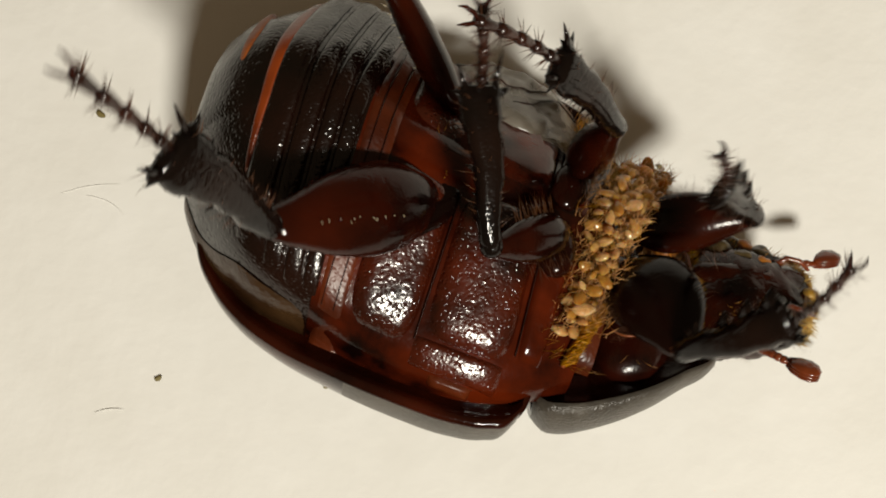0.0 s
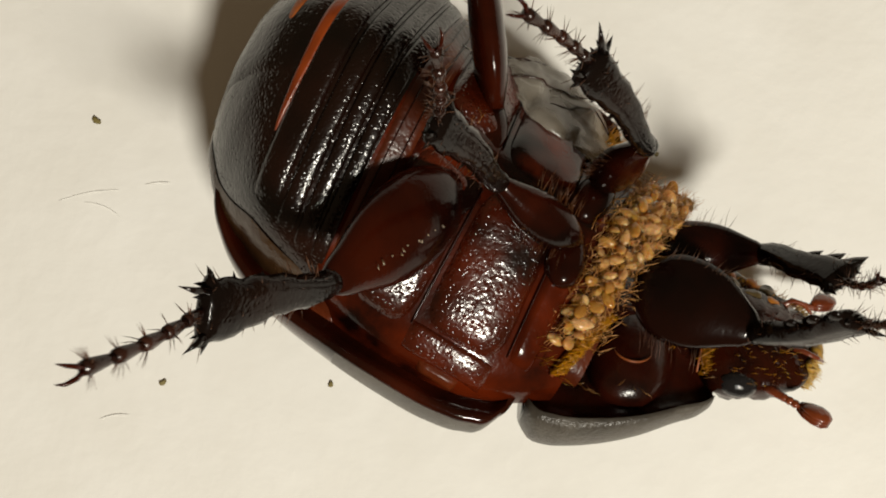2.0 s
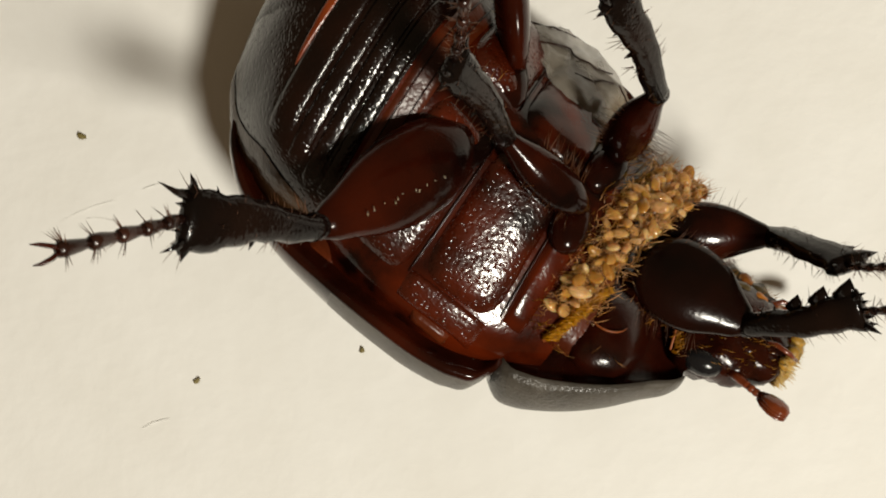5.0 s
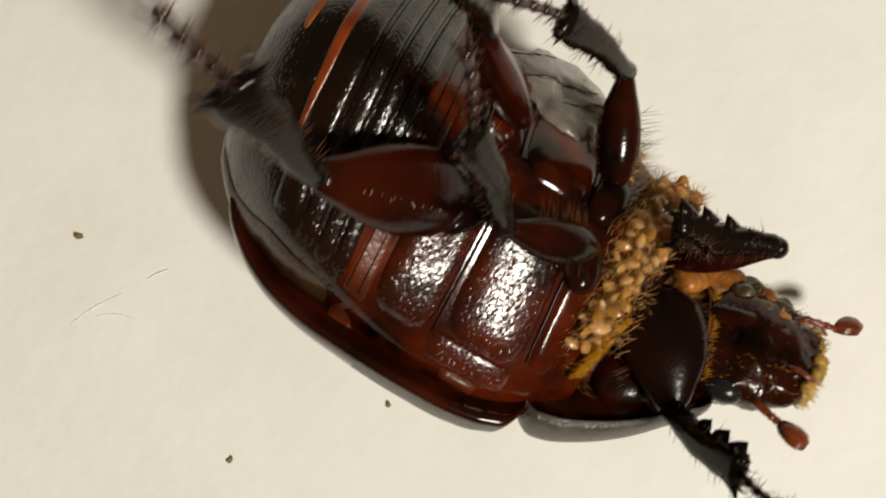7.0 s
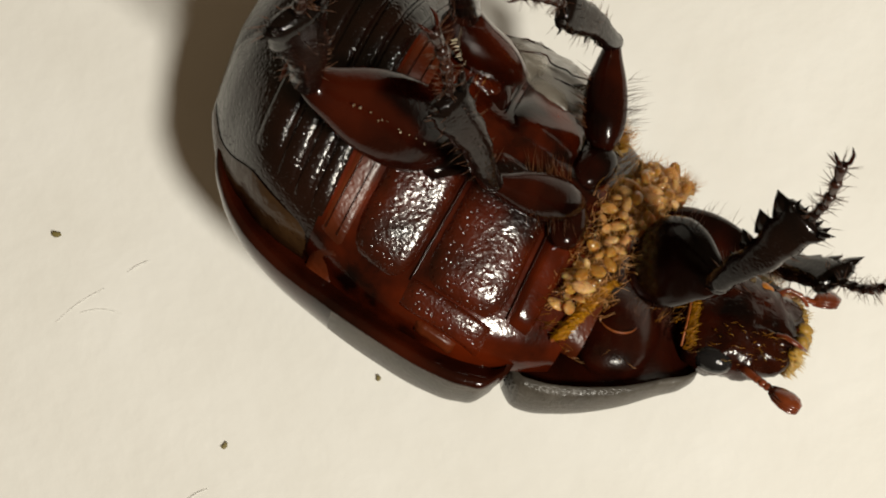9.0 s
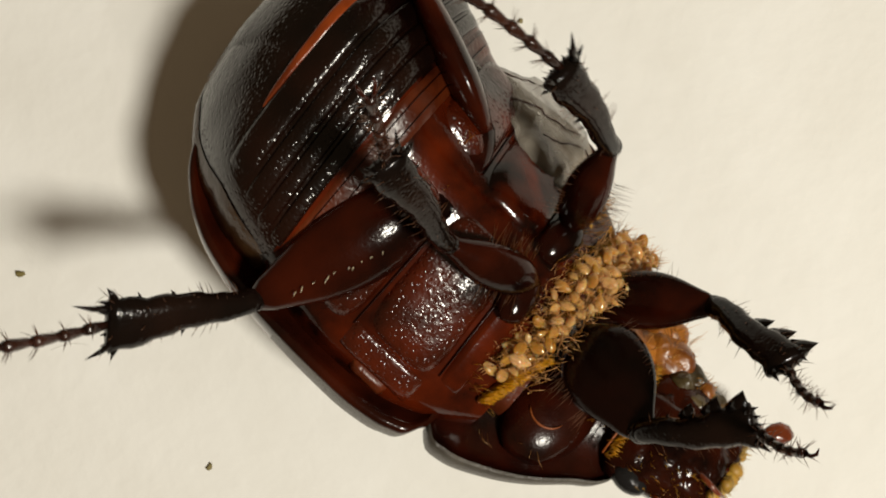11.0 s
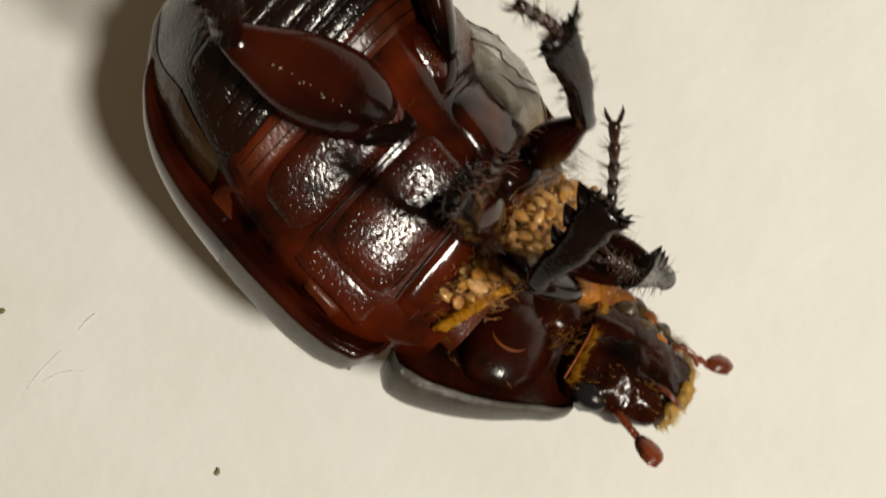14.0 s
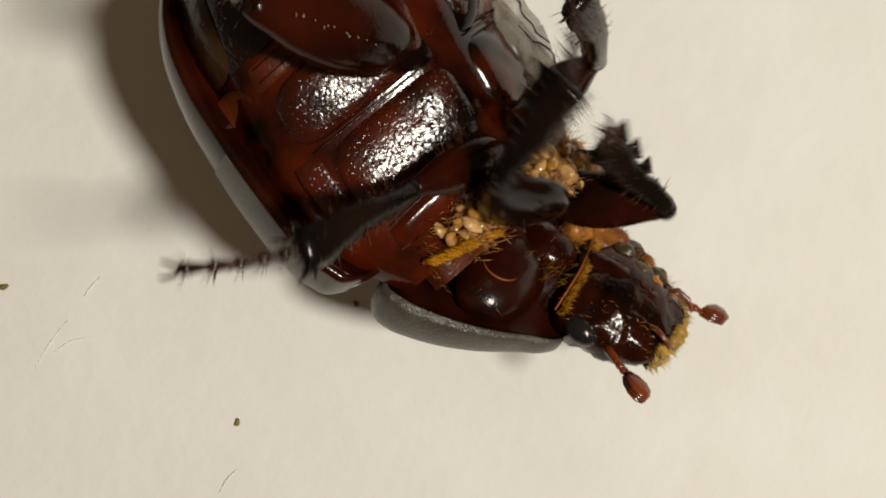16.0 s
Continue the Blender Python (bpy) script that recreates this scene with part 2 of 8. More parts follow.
half_width = smooth_curve((-9.7, -9.4, -8.6, -7.6, -6.3, -5.0, -2.5, 0, 2.0, 3.2, 3.85, 4.1), (0.5, 1.9, 3.9, 5.1, 6.0, 6.5, 6.95, 7.2, 7.25, 7.05, 6.7, 6.25))
back_depth = smooth_curve((-9.7, -9.0, -7.5, -5.0, -2.0, 1.0, 3.0, 4.35), (0.6, 1.8, 3.2, 4.5, 5.3, 5.2, 4.7, 4.1))
belly_height = smooth_curve((-10.5, -10.4, -10.0, -9.2, -8.0, -6.5, -4.5, -2.5, 0, 2.0, 3.5, 5.5), (0.1, 1.1, 2.75, 4.3, 5.45, 6.0, 5.75, 5.0, 4.15, 3.7, 3.25, 2.6))
belly_width = smooth_curve((-10.5, -10.4, -10.0, -9.2, -8.0, -6.5, -4.0, 0, 3.0, 5.0, 5.5), (0.1, 1.0, 2.5, 3.85, 4.9, 5.55, 5.95, 6.35, 6.1, 5.2, 4.9))
belly_shift = smooth_curve((-10.5, -8.5, -6.0, -3.0, 0.0, 5.5), (1.7, 1.45, 0.9, 0.3, 0.0, 0.0))


def belly(u, v, lift=0.0):
    """A point of the belly at u along the body and v across it: a low roof with a soft ridge, rounded at the tail."""
    w, h = belly_width(u), belly_height(u)
    q = min(abs(v) / w, 1.0)
    k = min(max((u + 8.9) / 2.4, 0.0), 1.0)
    k = k * k * (3 - 2 * k)
    fall = 0.58 + 0.24 * min(max((u + 6.5) / 5.5, 0.0), 1.0)
    roof = (1 - fall * (math.sqrt(q * q + 0.03) - 0.173)) * (1 - q ** 24) ** 0.5
    dome = (1 - q ** 1.8) ** 0.62
    far = 0.75 * math.exp(-((u + 4.8) / 2.2) ** 2) * q if v > 0 else 0.0
    return Vector((u * (0.97 if u < 0 else 1.0), v + far + belly_shift(u) * (1 - 0.45 * q if v < 0 else 1.0), -0.3 + (h + 0.3) * (dome + (roof - dome) * k) + lift))


def belly_ring(u, n=40):
    w, h = belly_width(u), belly_height(u)
    row = []
    for j in range(n + 1):
        a = math.pi * j / n
        c = math.cos(a)
        row.append(belly(u, w * c))
    return row


# underbody: a closed dark red base under the plates
bm = bmesh.new()
us = [-10.5 + 16.0 * (1 - math.cos(math.pi * i / 72)) / 2 for i in range(73)]
grid(bm, [belly_ring(u) for u in us])
ub = part("underbody", bm, RED, beetle)
ub.data.materials.append(DARK)
for f in ub.data.polygons:
    f.material_index = 1 if f.center.x < -0.0039 else 0


def plate(name, front, back, v0, v1, lift, material, label="", nu=10, nv=26, ridge=0.0, crown=0.15, rounded=False):
    """A shell plate on the belly between the curves front(v) and back(v); its rims dive under the base."""
    bm = bmesh.new()
    rows = []
    for i in range(nu + 1):
        s = i / nu
        row = []
        for j in range(nv + 1):
            q = j / nv
            v = v0 + (v1 - v0) * q
            u = back(v) + (front(v) - back(v)) * s
            e = min(1.0, (1 - abs(2 * s - 1) ** 9)) * min(1.0, (1 - abs(2 * q - 1) ** 11))
            if rounded:
                e = 1 - min((abs(2 * s - 1) ** 4 + abs(2 * q - 1) ** 5) ** 0.25, 1.0) ** 7
            k = lift * (1 - crown + crown * math.sin(math.pi * s)) * e - 0.12 * (1 - e)
            p = belly(u, v)
            d = 0.02
            n = (belly(u + d, v) - belly(u - d, v)).cross(belly(u, min(v + d, v1)) - belly(u, max(v - d, v0)))
            n = n.normalized() if n.length > 1e-9 else Vector((0, 0, 1))
            if n.z < 0:
                n.negate()
            wob = 0.03 * noise.noise(Vector((u * 1.1, v * 1.1, 3.0)))
            row.append(p + n * (k + wob + ridge * math.sin(s * math.pi * 3)))
        rows.append(row)
    grid(bm, rows)
    return part(name, bm, material, beetle, label)


def arc(u0, bow=0.03, skew=0.0):
    return lambda v: u0 + bow * v * v + skew * v


def suture(u, v0, v1, skew, r, name="suture_ridge"):
    """A thin raised glossy seam across the belly."""
    bm = bmesh.new()
    n = 22
    tube(bm, [belly(u + skew * (v0 + (v1 - v0) * k / n), v0 + (v1 - v0) * k / n, 0.05) for k in range(n + 1)],
         [r * (0.4 + 0.6 * math.sin(math.pi * k / n)) for k in range(n + 1)], [0.1] * (n + 1), 8)
    return part(name, bm, CHEST, beetle)


# abdomen: bands curved round the tip
for u0, u1, mat, lab in ((-10.3, -7.3, DARK, "black glossy domed tail plate"), (-7.27, -6.12, DARK, ""), (-6.09, -5.32, DARK, ""), (-5.29, -4.62, DARK, ""), (-4.59, -3.95, DARK, "")):
    top = belly_width(u0 + 0.15) * 0.995
    plate("abdomen_plate", arc(u1, 0.008), arc(u0, 0.008), -top, top, 0.16, mat, lab, 14, 56, crown=0.35)
def lens(u0, v0, half, thick, sign):
    return lambda v: u0 + 0.008 * v * v + sign * thick * max(0.03, 1 - ((v - v0) / half) ** 2)


plate("membrane_band", lens(-7.3, 0.5, 4.2, 0.3, 1), lens(-7.3, 0.5, 4.2, 0.3, -1), -3.6, 4.5, 0.13, MEMBRANE, "orange-red membrane in front of the tail plate", 6, 36)
plate("membrane_spot", lens(-8.5, 0.9, 1.8, 0.27, 1), lens(-8.5, 0.9, 1.8, 0.27, -1), -0.8, 2.6, 0.2, ORANGE, "small orange spot on the tail plate", 6, 16)
plate("belly_band", arc(-2.66, 0.0), arc(-3.9, 0.005), -6.5, 6.5, 0.07, BAND, "rust-red belly band", 8, 44)
for u in (-3.05, -3.5):
    suture(u, -5.6, 5.6, 0.0, 0.03, "band_ridge")
for s in (-1, 1):
    def side(a, b):
        return (min(s * a, s * b), max(s * a, s * b))
    plate("hind_coxa_plate", arc(-0.1, 0.0, -0.02 * s), arc(-2.72, 0.0), *side(0.8, 5.7), 0.36, PLATE, "punctured red-brown plate above the hind leg", 26, 34, rounded=True)
    plate("breast_plate", arc(3.0, 0.01), arc(0.05, 0.0, -0.02 * s), *side(0.4, 5.3), 0.3, PLATE if s < 0 else RED, "punctured red-brown breast plate" if s < 0 else "smooth glossy red-brown breast plate", 26, 34, rounded=True)
    plate("shoulder_plate", arc(4.3, 0.0), arc(3.12, 0.01), *side(0.6, 4.95), 0.22, RED, "", 8, 22)
    plate("flank_plate", arc(3.2, 0.0), arc(-0.3, 0.0), *side(5.2, 6.1), 0.16, PLATE if s < 0 else RED, "", 12, 10)
    plate("flank_strip", arc(2.3, 0.0), arc(0.6, 0.0), *side(6.08, 6.27), 0.2, BAND, "rusty orange strip along the flank", 8, 6)
    # smooth side rim of the abdomen
    bm = bmesh.new()
    rows = []
    for i in range(27):
        u = -10.0 + 6.6 * i / 26
        w = belly_width(u)
        row = []
        for j in range(9):
            q = 0.975 + 0.055 * j / 8
            p = belly(u, s * w * min(q, 1.0))
            row.append(p + Vector((0, s * 0.2, 0.1)) * (math.sin(math.pi * (j + 0.6) / 9) * min(1.0, (26 - i) / 8) * (1 - 0.3 * (i % 6 == 0)) - 0.3 * max(0.0, (i - 18) / 8)) + Vector((0, 0, -0.4 if j == 8 else 0)))
        rows.append(row)
    grid(bm, rows)
    part("side_rim", bm, SIDE, beetle, "pale brown rim along the abdomen")


for s in (-1, 1):
    suture(-0.03, s * 0.9, s * 5.4, -0.02 * s, 0.045)
    suture(3.07, s * 0.8, s * 4.8, 0.05 * s, 0.045)
    suture(3.8, s * 1.8, s * 4.4, 0.0, 0.045)


def elytron(s):
    """One wing case: outer shell, rolled rim and inner flange."""
    bm = bmesh.new()
    rows = []
    n = 56
    for i in range(n + 1):
        u = 4.1 - (4.1 + 9.75) * (1 - math.cos(math.pi * i / n)) / 2
        w, d = half_width(u), back_depth(u)
        fr = min(max((u + 5.0) / 8.0, 0.0), 1.0)
        row = []
        for j in range(17):
            a = math.pi / 2 * j / 16
            row.append(Vector((u, s * w * (math.sin(a) ** (0.98 - 0.24 * fr) + 0.03 * fr * math.sin(2 * a)) if j else s * 0.02, -d * math.cos(a) ** 0.85 + 0.05 * math.sin(a))))
        for dv, z in ((-0.03, 0.16), (-0.14, 0.27), (-0.32, 0.27), (-0.55, 0.12), (-0.9, -0.12), (-1.5, -0.3)):
            row.append(Vector((u, s * max(w + dv * min(1, w / 3), 0.02), z * min(1, w / 2))))
        rows.append([Vector((p.x * (0.975 if p.x < 0 else 1.0), p.y, p.z)) for p in row])
    grid(bm, rows)
    ob = part("wing_case", bm, ELYTRA, beetle, "glossy dark red-brown wing case")
    # front outer flank: grey paper reflection put into the colour of the matt shell
    ob.data.materials.append(DULL_PAPERLIT)
    for f in ob.data.polygons:
        f.material_index = 1 if f.center.z < -0.0001 and f.center.x > -0.002 and abs(f.center.y) > 0.9 * MM * half_width(f.center.x / MM) - 0.002 and f.index % 22 < 16 else 0
    # shoulder knob that closes the front end
    bm = bmesh.new()
    pts = []
    for i in range(9):
        k = i / 8
        u = 4.1 + 0.26 * math.sin(k * math.pi / 2)
        f = math.cos(k * math.pi / 2) ** 0.6
        row = []
        for j in range(13):
            a = math.pi * 0.5 * j / 12
            row.append(Vector((u, s * (0.1 + (half_width(4.1) - 0.1) * math.sin(a) ** 0.92 * (0.6 + 0.4 * f)), -back_depth(4.1) * math.cos(a) ** 0.9 * (0.6 + 0.4 * f) + 0.2 * math.sin(a))))
        for k2 in (0.7, 0.35):
            row.append(Vector((u, s * half_width(4.1) * k2, 0.1)))
        pts.append(row)
    grid(bm, pts)
    part("wing_case_shoulder", bm, ELYTRA, beetle)
    return ob


elytron(-1)
elytron(1)

# ---- the crumpled hind wing that shows beside the upper wing case ----
def milky(name, thin, thick, yellow):
    """Clear wing skin: milky where it is folded, yellow at the root."""
    m, n, l, b = shader(name, thin, 0.28)
    co = n.new("ShaderNodeTexCoord")
    fold = n.new("ShaderNodeTexNoise")
    fold.inputs["Scale"].default_value, fold.inputs["Detail"].default_value = 650, 4
    l.new(co.outputs["Object"], fold.inputs["Vector"])
    ramp = n.new("ShaderNodeValToRGB")
    ramp.color_ramp.elements[0].position, ramp.color_ramp.elements[1].position = 0.35, 0.66
    ramp.color_ramp.elements[0].color, ramp.color_ramp.elements[1].color = (*thick, 1), (*thin, 1)
    l.new(fold.outputs["Fac"], ramp.inputs["Fac"])
    split = n.new("ShaderNodeSeparateXYZ")
    l.new(co.outputs["Object"], split.inputs["Vector"])
    near = n.new("ShaderNodeMapRange")
    near.inputs["From Min"].default_value, near.inputs["From Max"].default_value = 0.0024, 0.0042
    l.new(split.outputs["X"], near.inputs["Value"])
    mix = n.new("ShaderNodeMix")
    mix.data_type = "RGBA"
    l.new(near.outputs["Result"], mix.inputs["Factor"])
    l.new(ramp.outputs["Color"], mix.inputs[6])
    mix.inputs[7].default_value = (*yellow, 1)
    l.new(mix.outputs[2], b.inputs["Base Color"])
    dense = n.new("ShaderNodeMapRange")
    dense.inputs["To Min"].default_value, dense.inputs["To Max"].default_value = 0.85, 0.25
    l.new(fold.outputs["Fac"], dense.inputs["Value"])
    l.new(dense.outputs["Result"], b.inputs["Alpha"])
    return m


WING = milky("milky_wing_skin", (0.34, 0.31, 0.26), (0.1, 0.078, 0.055), (0.42, 0.24, 0.035))


def wing_skin(i, q):
    """A point of the hind wing: i from its tail end to its root, q from the flank outwards."""
    u = -3.6 + 8.1 * i
    reach = math.sin(math.pi * min(max(0.06 + 0.9 * i, 0), 1)) ** 0.5
    w = half_width(min(u, 3.9)) + 0.12 * noise.noise(Vector((u * 0.9, 4.0, 0)))
    inner = 4.3 - 1.2 * min(max((u + 1.5) / 2.5, 0.0), 1.0)
    y0, y1 = inner, inner + (w + 0.5 - inner) * reach
    z0 = belly(u, inner).z + 0.22
    z = z0 + (0.42 - z0) * q ** 1.2 + 0.3 * math.sin(math.pi * q) * reach
    z += 0.17 * math.sin(u * 2.1 + 5.0 * q) * math.sin(math.pi * q) + 0.3 * noise.noise(Vector((u * 1.3, q * 4, 2))) + 0.26 * abs(noise.noise(Vector((u * 2.3 + q * 3, q * 6, 5))))
    y = y0 + (y1 - y0) * q
    if y < 5.6:
        z = max(z, belly(u, y).z + 0.2 + 0.12 * noise.noise(Vector((u * 1.6, y * 2.0, 3))))
    return Vector((u + 0.25 * noise.noise(Vector((u, q * 3, 9))), y0 + (y1 - y0) * q, z))


bm = bmesh.new()
skin = grid(bm, [[wing_skin(i / 44, j / 18) for j in range(19)] for i in range(45)])
side = bmesh.ops.extrude_face_region(bm, geom=bm.faces[:])
for v in side["geom"]:
    if isinstance(v, bmesh.types.BMVert):
        v.co.z -= 0.03
hind_wing = part("hind_wing", bm, WING, beetle, "crumpled milky translucent hind wing with a yellow root")
for a, b, c in ((0.05, 0.35, 0.9), (0.3, 0.2, 0.75), (0.55, 0.3, 0.95)):
    bm = bmesh.new()
    line = [wing_skin(a + 0.4 * k / 10, b + (c - b) * k / 10) + Vector((0, 0, 0.03)) for k in range(11)]
    tube(bm, line, [0.05 - 0.003 * k for k in range(11)], [0.04] * 11, 6)
    part("wing_vein", bm, TARSUS, hind_wing, "thin brown wing vein")

# ---- fore body: chest shield, head, eyes, feelers ----

chest_width = smooth_curve((0.0, 0.3, 1.0, 2.7, 4.3, 5.6, 6.5, 6.8), (5.35, 5.75, 5.9, 5.55, 4.85, 4.0, 3.45, 3.1))
chest_back = smooth_curve((0.0, 0.4, 2.0, 4.3, 6.8), (3.2, 3.6, 3.6, 2.9, 1.8))
chest_belly = smooth_curve((0.0, 1.0, 3.0, 5.4, 6.8), (1.0, 1.55, 1.5, 1.05, 0.8))
bm = bmesh.new()
rows = []
for i in range(33):
    x = 6.8 * i / 32
    w, d, h = chest_width(x), chest_back(x), chest_belly(x)
    row = []
    for j in range(65):
        a = 2 * math.pi * j / 64
        c, sn = math.cos(a), math.sin(a)
        if sn <= 0:
            row.append(Vector((x, w * math.copysign(abs(c) ** 0.82 + 0.02 * abs(math.sin(2 * a)), c), -d * abs(sn) ** 0.9)))
        else:
            q = 1 - abs(c)
            row.append(Vector((x, w * 0.985 * c, h * min(1, q / 0.75) ** 3.2 - 0.18 * min(1, q * 16) + 0.1 * math.exp(-q * 30))))
    rows.append(row)
vs = grid(bm, rows)
bm.faces.new(vs[0][:-1])
bm.faces.new(vs[-1][:-1])
bmesh.ops.remove_doubles(bm, verts=bm.verts, dist=0.001)
cs = part("chest_shield", bm, CHEST, beetle, "dark red-brown chest shield, matt outer face with grey paper sheen in its colour")
chest_parts = cs
# outer half is matt, its base greyed for the paper's reflected light
cs.data.materials.append(DULL_PAPERLIT)
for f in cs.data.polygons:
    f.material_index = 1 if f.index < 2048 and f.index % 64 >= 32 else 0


def on_chest(x, v, lift=0.0):
    w, h = chest_width(x) * 0.985, chest_belly(x)
    q = 1 - min(abs(v) / w, 0.999)
    return Vector((x, v, h * min(1, q / 0.75) ** 3.2 - 0.18 * min(1, q * 16) + lift))


def chest_bulge(name, c, sx, sy, sz, turn, mat, label=""):
    bm = bmesh.new()
    ball(bm, (0, 0, 0), 1.0, sx, sy, sz, 24, 0.05)
    bmesh.ops.rotate(bm, verts=bm.verts, matrix=Matrix.Rotation(radians(turn), 3, "Z"))
    bmesh.ops.translate(bm, verts=bm.verts, vec=c)
    return part(name, bm, mat, chest_parts, label)


for s in (-1, 1):
    chest_bulge("front_coxa", (3.5, s * 2.0, 0.15), 1.75, 2.6, 1.2, s * 6, CHEST, "broad dark glossy hip of the front leg")
chest_bulge("throat_plate", (4.6, 0, 0.9), 1.3, 1.1, 0.7, 0, SKULL)
chest_bulge("breast_keel", (1.6, 0, 1.7), 1.3, 1.0, 0.8, 0, DARK)

def hairs(name, spots, mat, parent, r=0.022, label="", bend=0.08):
    bm = bmesh.new()
    for base, tip in spots:
        cone(bm, base, tip, r, 3, random.uniform(-bend, bend))
    ob = part(name, bm, mat, parent, label)
    ob["kind"] = "stuff"
    return ob


# soft amber skin between the far front leg and the head, lumpy and folded
bm = bmesh.new()
for c, size in (((6.4, 2.2, 1.05), (1.1, 0.8, 0.8)), ((5.8, 3.0, 0.95), (0.95, 0.75, 0.7)), ((5.2, 1.8, 1.15), (0.9, 0.7, 0.6)), ((7.0, 2.6, 0.75), (0.65, 0.65, 0.55))):
    lump = bmesh.new()
    ball(lump, (0, 0, 0), 1.0, *size, 26)
    for v in lump.verts:
        q = v.co + Vector(c)
        v.co = q + v.co.normalized() * (0.3 * noise.noise(q * 1.3) + 0.12 * abs(noise.noise(q * 3.1)))
    piece = bpy.data.meshes.new("lump")
    lump.to_mesh(piece)
    lump.free()
    bm.from_mesh(piece)
    bpy.data.meshes.remove(piece)
throat_skin = part("throat_skin", bm, LOBE, chest_parts, "translucent amber skin folds beside the throat")
skin_rng = random.Random(31)
spots = []
for i in range(130):
    base = Vector((skin_rng.uniform(5.0, 7.0), skin_rng.uniform(1.6, 3.4), skin_rng.uniform(1.0, 1.7)))
    spots.append((base, base + Vector((skin_rng.uniform(0.0, 0.6), skin_rng.uniform(-0.1, 0.7), skin_rng.uniform(0.1, 0.5)))))
hairs("skin_hair", spots, GOLD, throat_skin, 0.016, "golden hairs on the throat skin", 0.15)

HEAD = Vector((0.3, 0, 0.1))
HEAD_SIZE = (1.3, 1.19, 1.12)


def head_part(name, bm, *rest):
    for v in bm.verts:
        v.co = Vector((6.2 + (v.co.x - 6.2) * HEAD_SIZE[0], v.co.y * HEAD_SIZE[1], v.co.z * HEAD_SIZE[2])) + HEAD
    return part(name, bm, *rest)


bm = bmesh.new()
hx = (5.9, 6.3, 6.9, 7.7, 8.4, 8.95, 9.25)
hz, hw, hh = (smooth_curve(hx, q) for q in ((-0.1, 0.05, 0.15, 0.2, 0.2, 0.15, 0.1), (2.1, 2.45, 2.45, 2.2, 1.85, 1.35, 0.7), (0.95, 1.25, 1.4, 1.3, 1.05, 0.75, 0.4)))
xs = [5.9 + 3.35 * i / 30 for i in range(31)]
tube(bm, [(x, 0, hz(x)) for x in xs], [hw(x) for x in xs], [hh(x) for x in xs], 48)
for v in bm.verts:
    q = v.co.copy()
    v.co += 0.13 * Vector((noise.noise(q * 1.7), noise.noise(q * 1.7 + Vector((5, 0, 0))), noise.noise(q * 1.7 + Vector((0, 7, 0)))))
    v.co += 0.1 * noise.noise(q * 4.2) * Vector((0, 0.4 * (1 if q.y > 0 else -1), 1 if q.z > 0 else -1))
head = head_part("head", bm, SKULL, beetle, "dark red-brown knobbly head")
bm = bmesh.new()
ball(bm, (6.9, 0, 1.15), 1.0, 1.15, 0.8, 0.45, 24, 0.5)
head_part("chin_plate", bm, SKULL, head, "knobbly dark chin plate")
bm = bmesh.new()
tube(bm, [(5.75, -2.3, 0.55), (5.8, -1.5, 1.0), (5.85, -0.7, 1.25), (5.85, 0, 1.3), (5.85, 0.7, 1.25), (5.8, 1.5, 1.0), (5.75, 2.3, 0.55)], [0.03, 0.035, 0.04, 0.04, 0.04, 0.035, 0.03], [0.04] * 7, 10)
head_part("throat_collar", bm, ORANGE, chest_parts, "orange collar between chest and head")
for k in range(16):
    a = -1.35 + 2.7 * k / 15
    bm = bmesh.new()
    ball(bm, (8.35 + 0.55 * math.cos(a), 1.55 * math.sin(a), 0.55 + 0.2 * math.cos(3 * a)), 0.27, 1.0, 0.9, 0.75, 10, 0.5)
    head_part("mouth_knob", bm, RED if k % 3 else DARK, head)
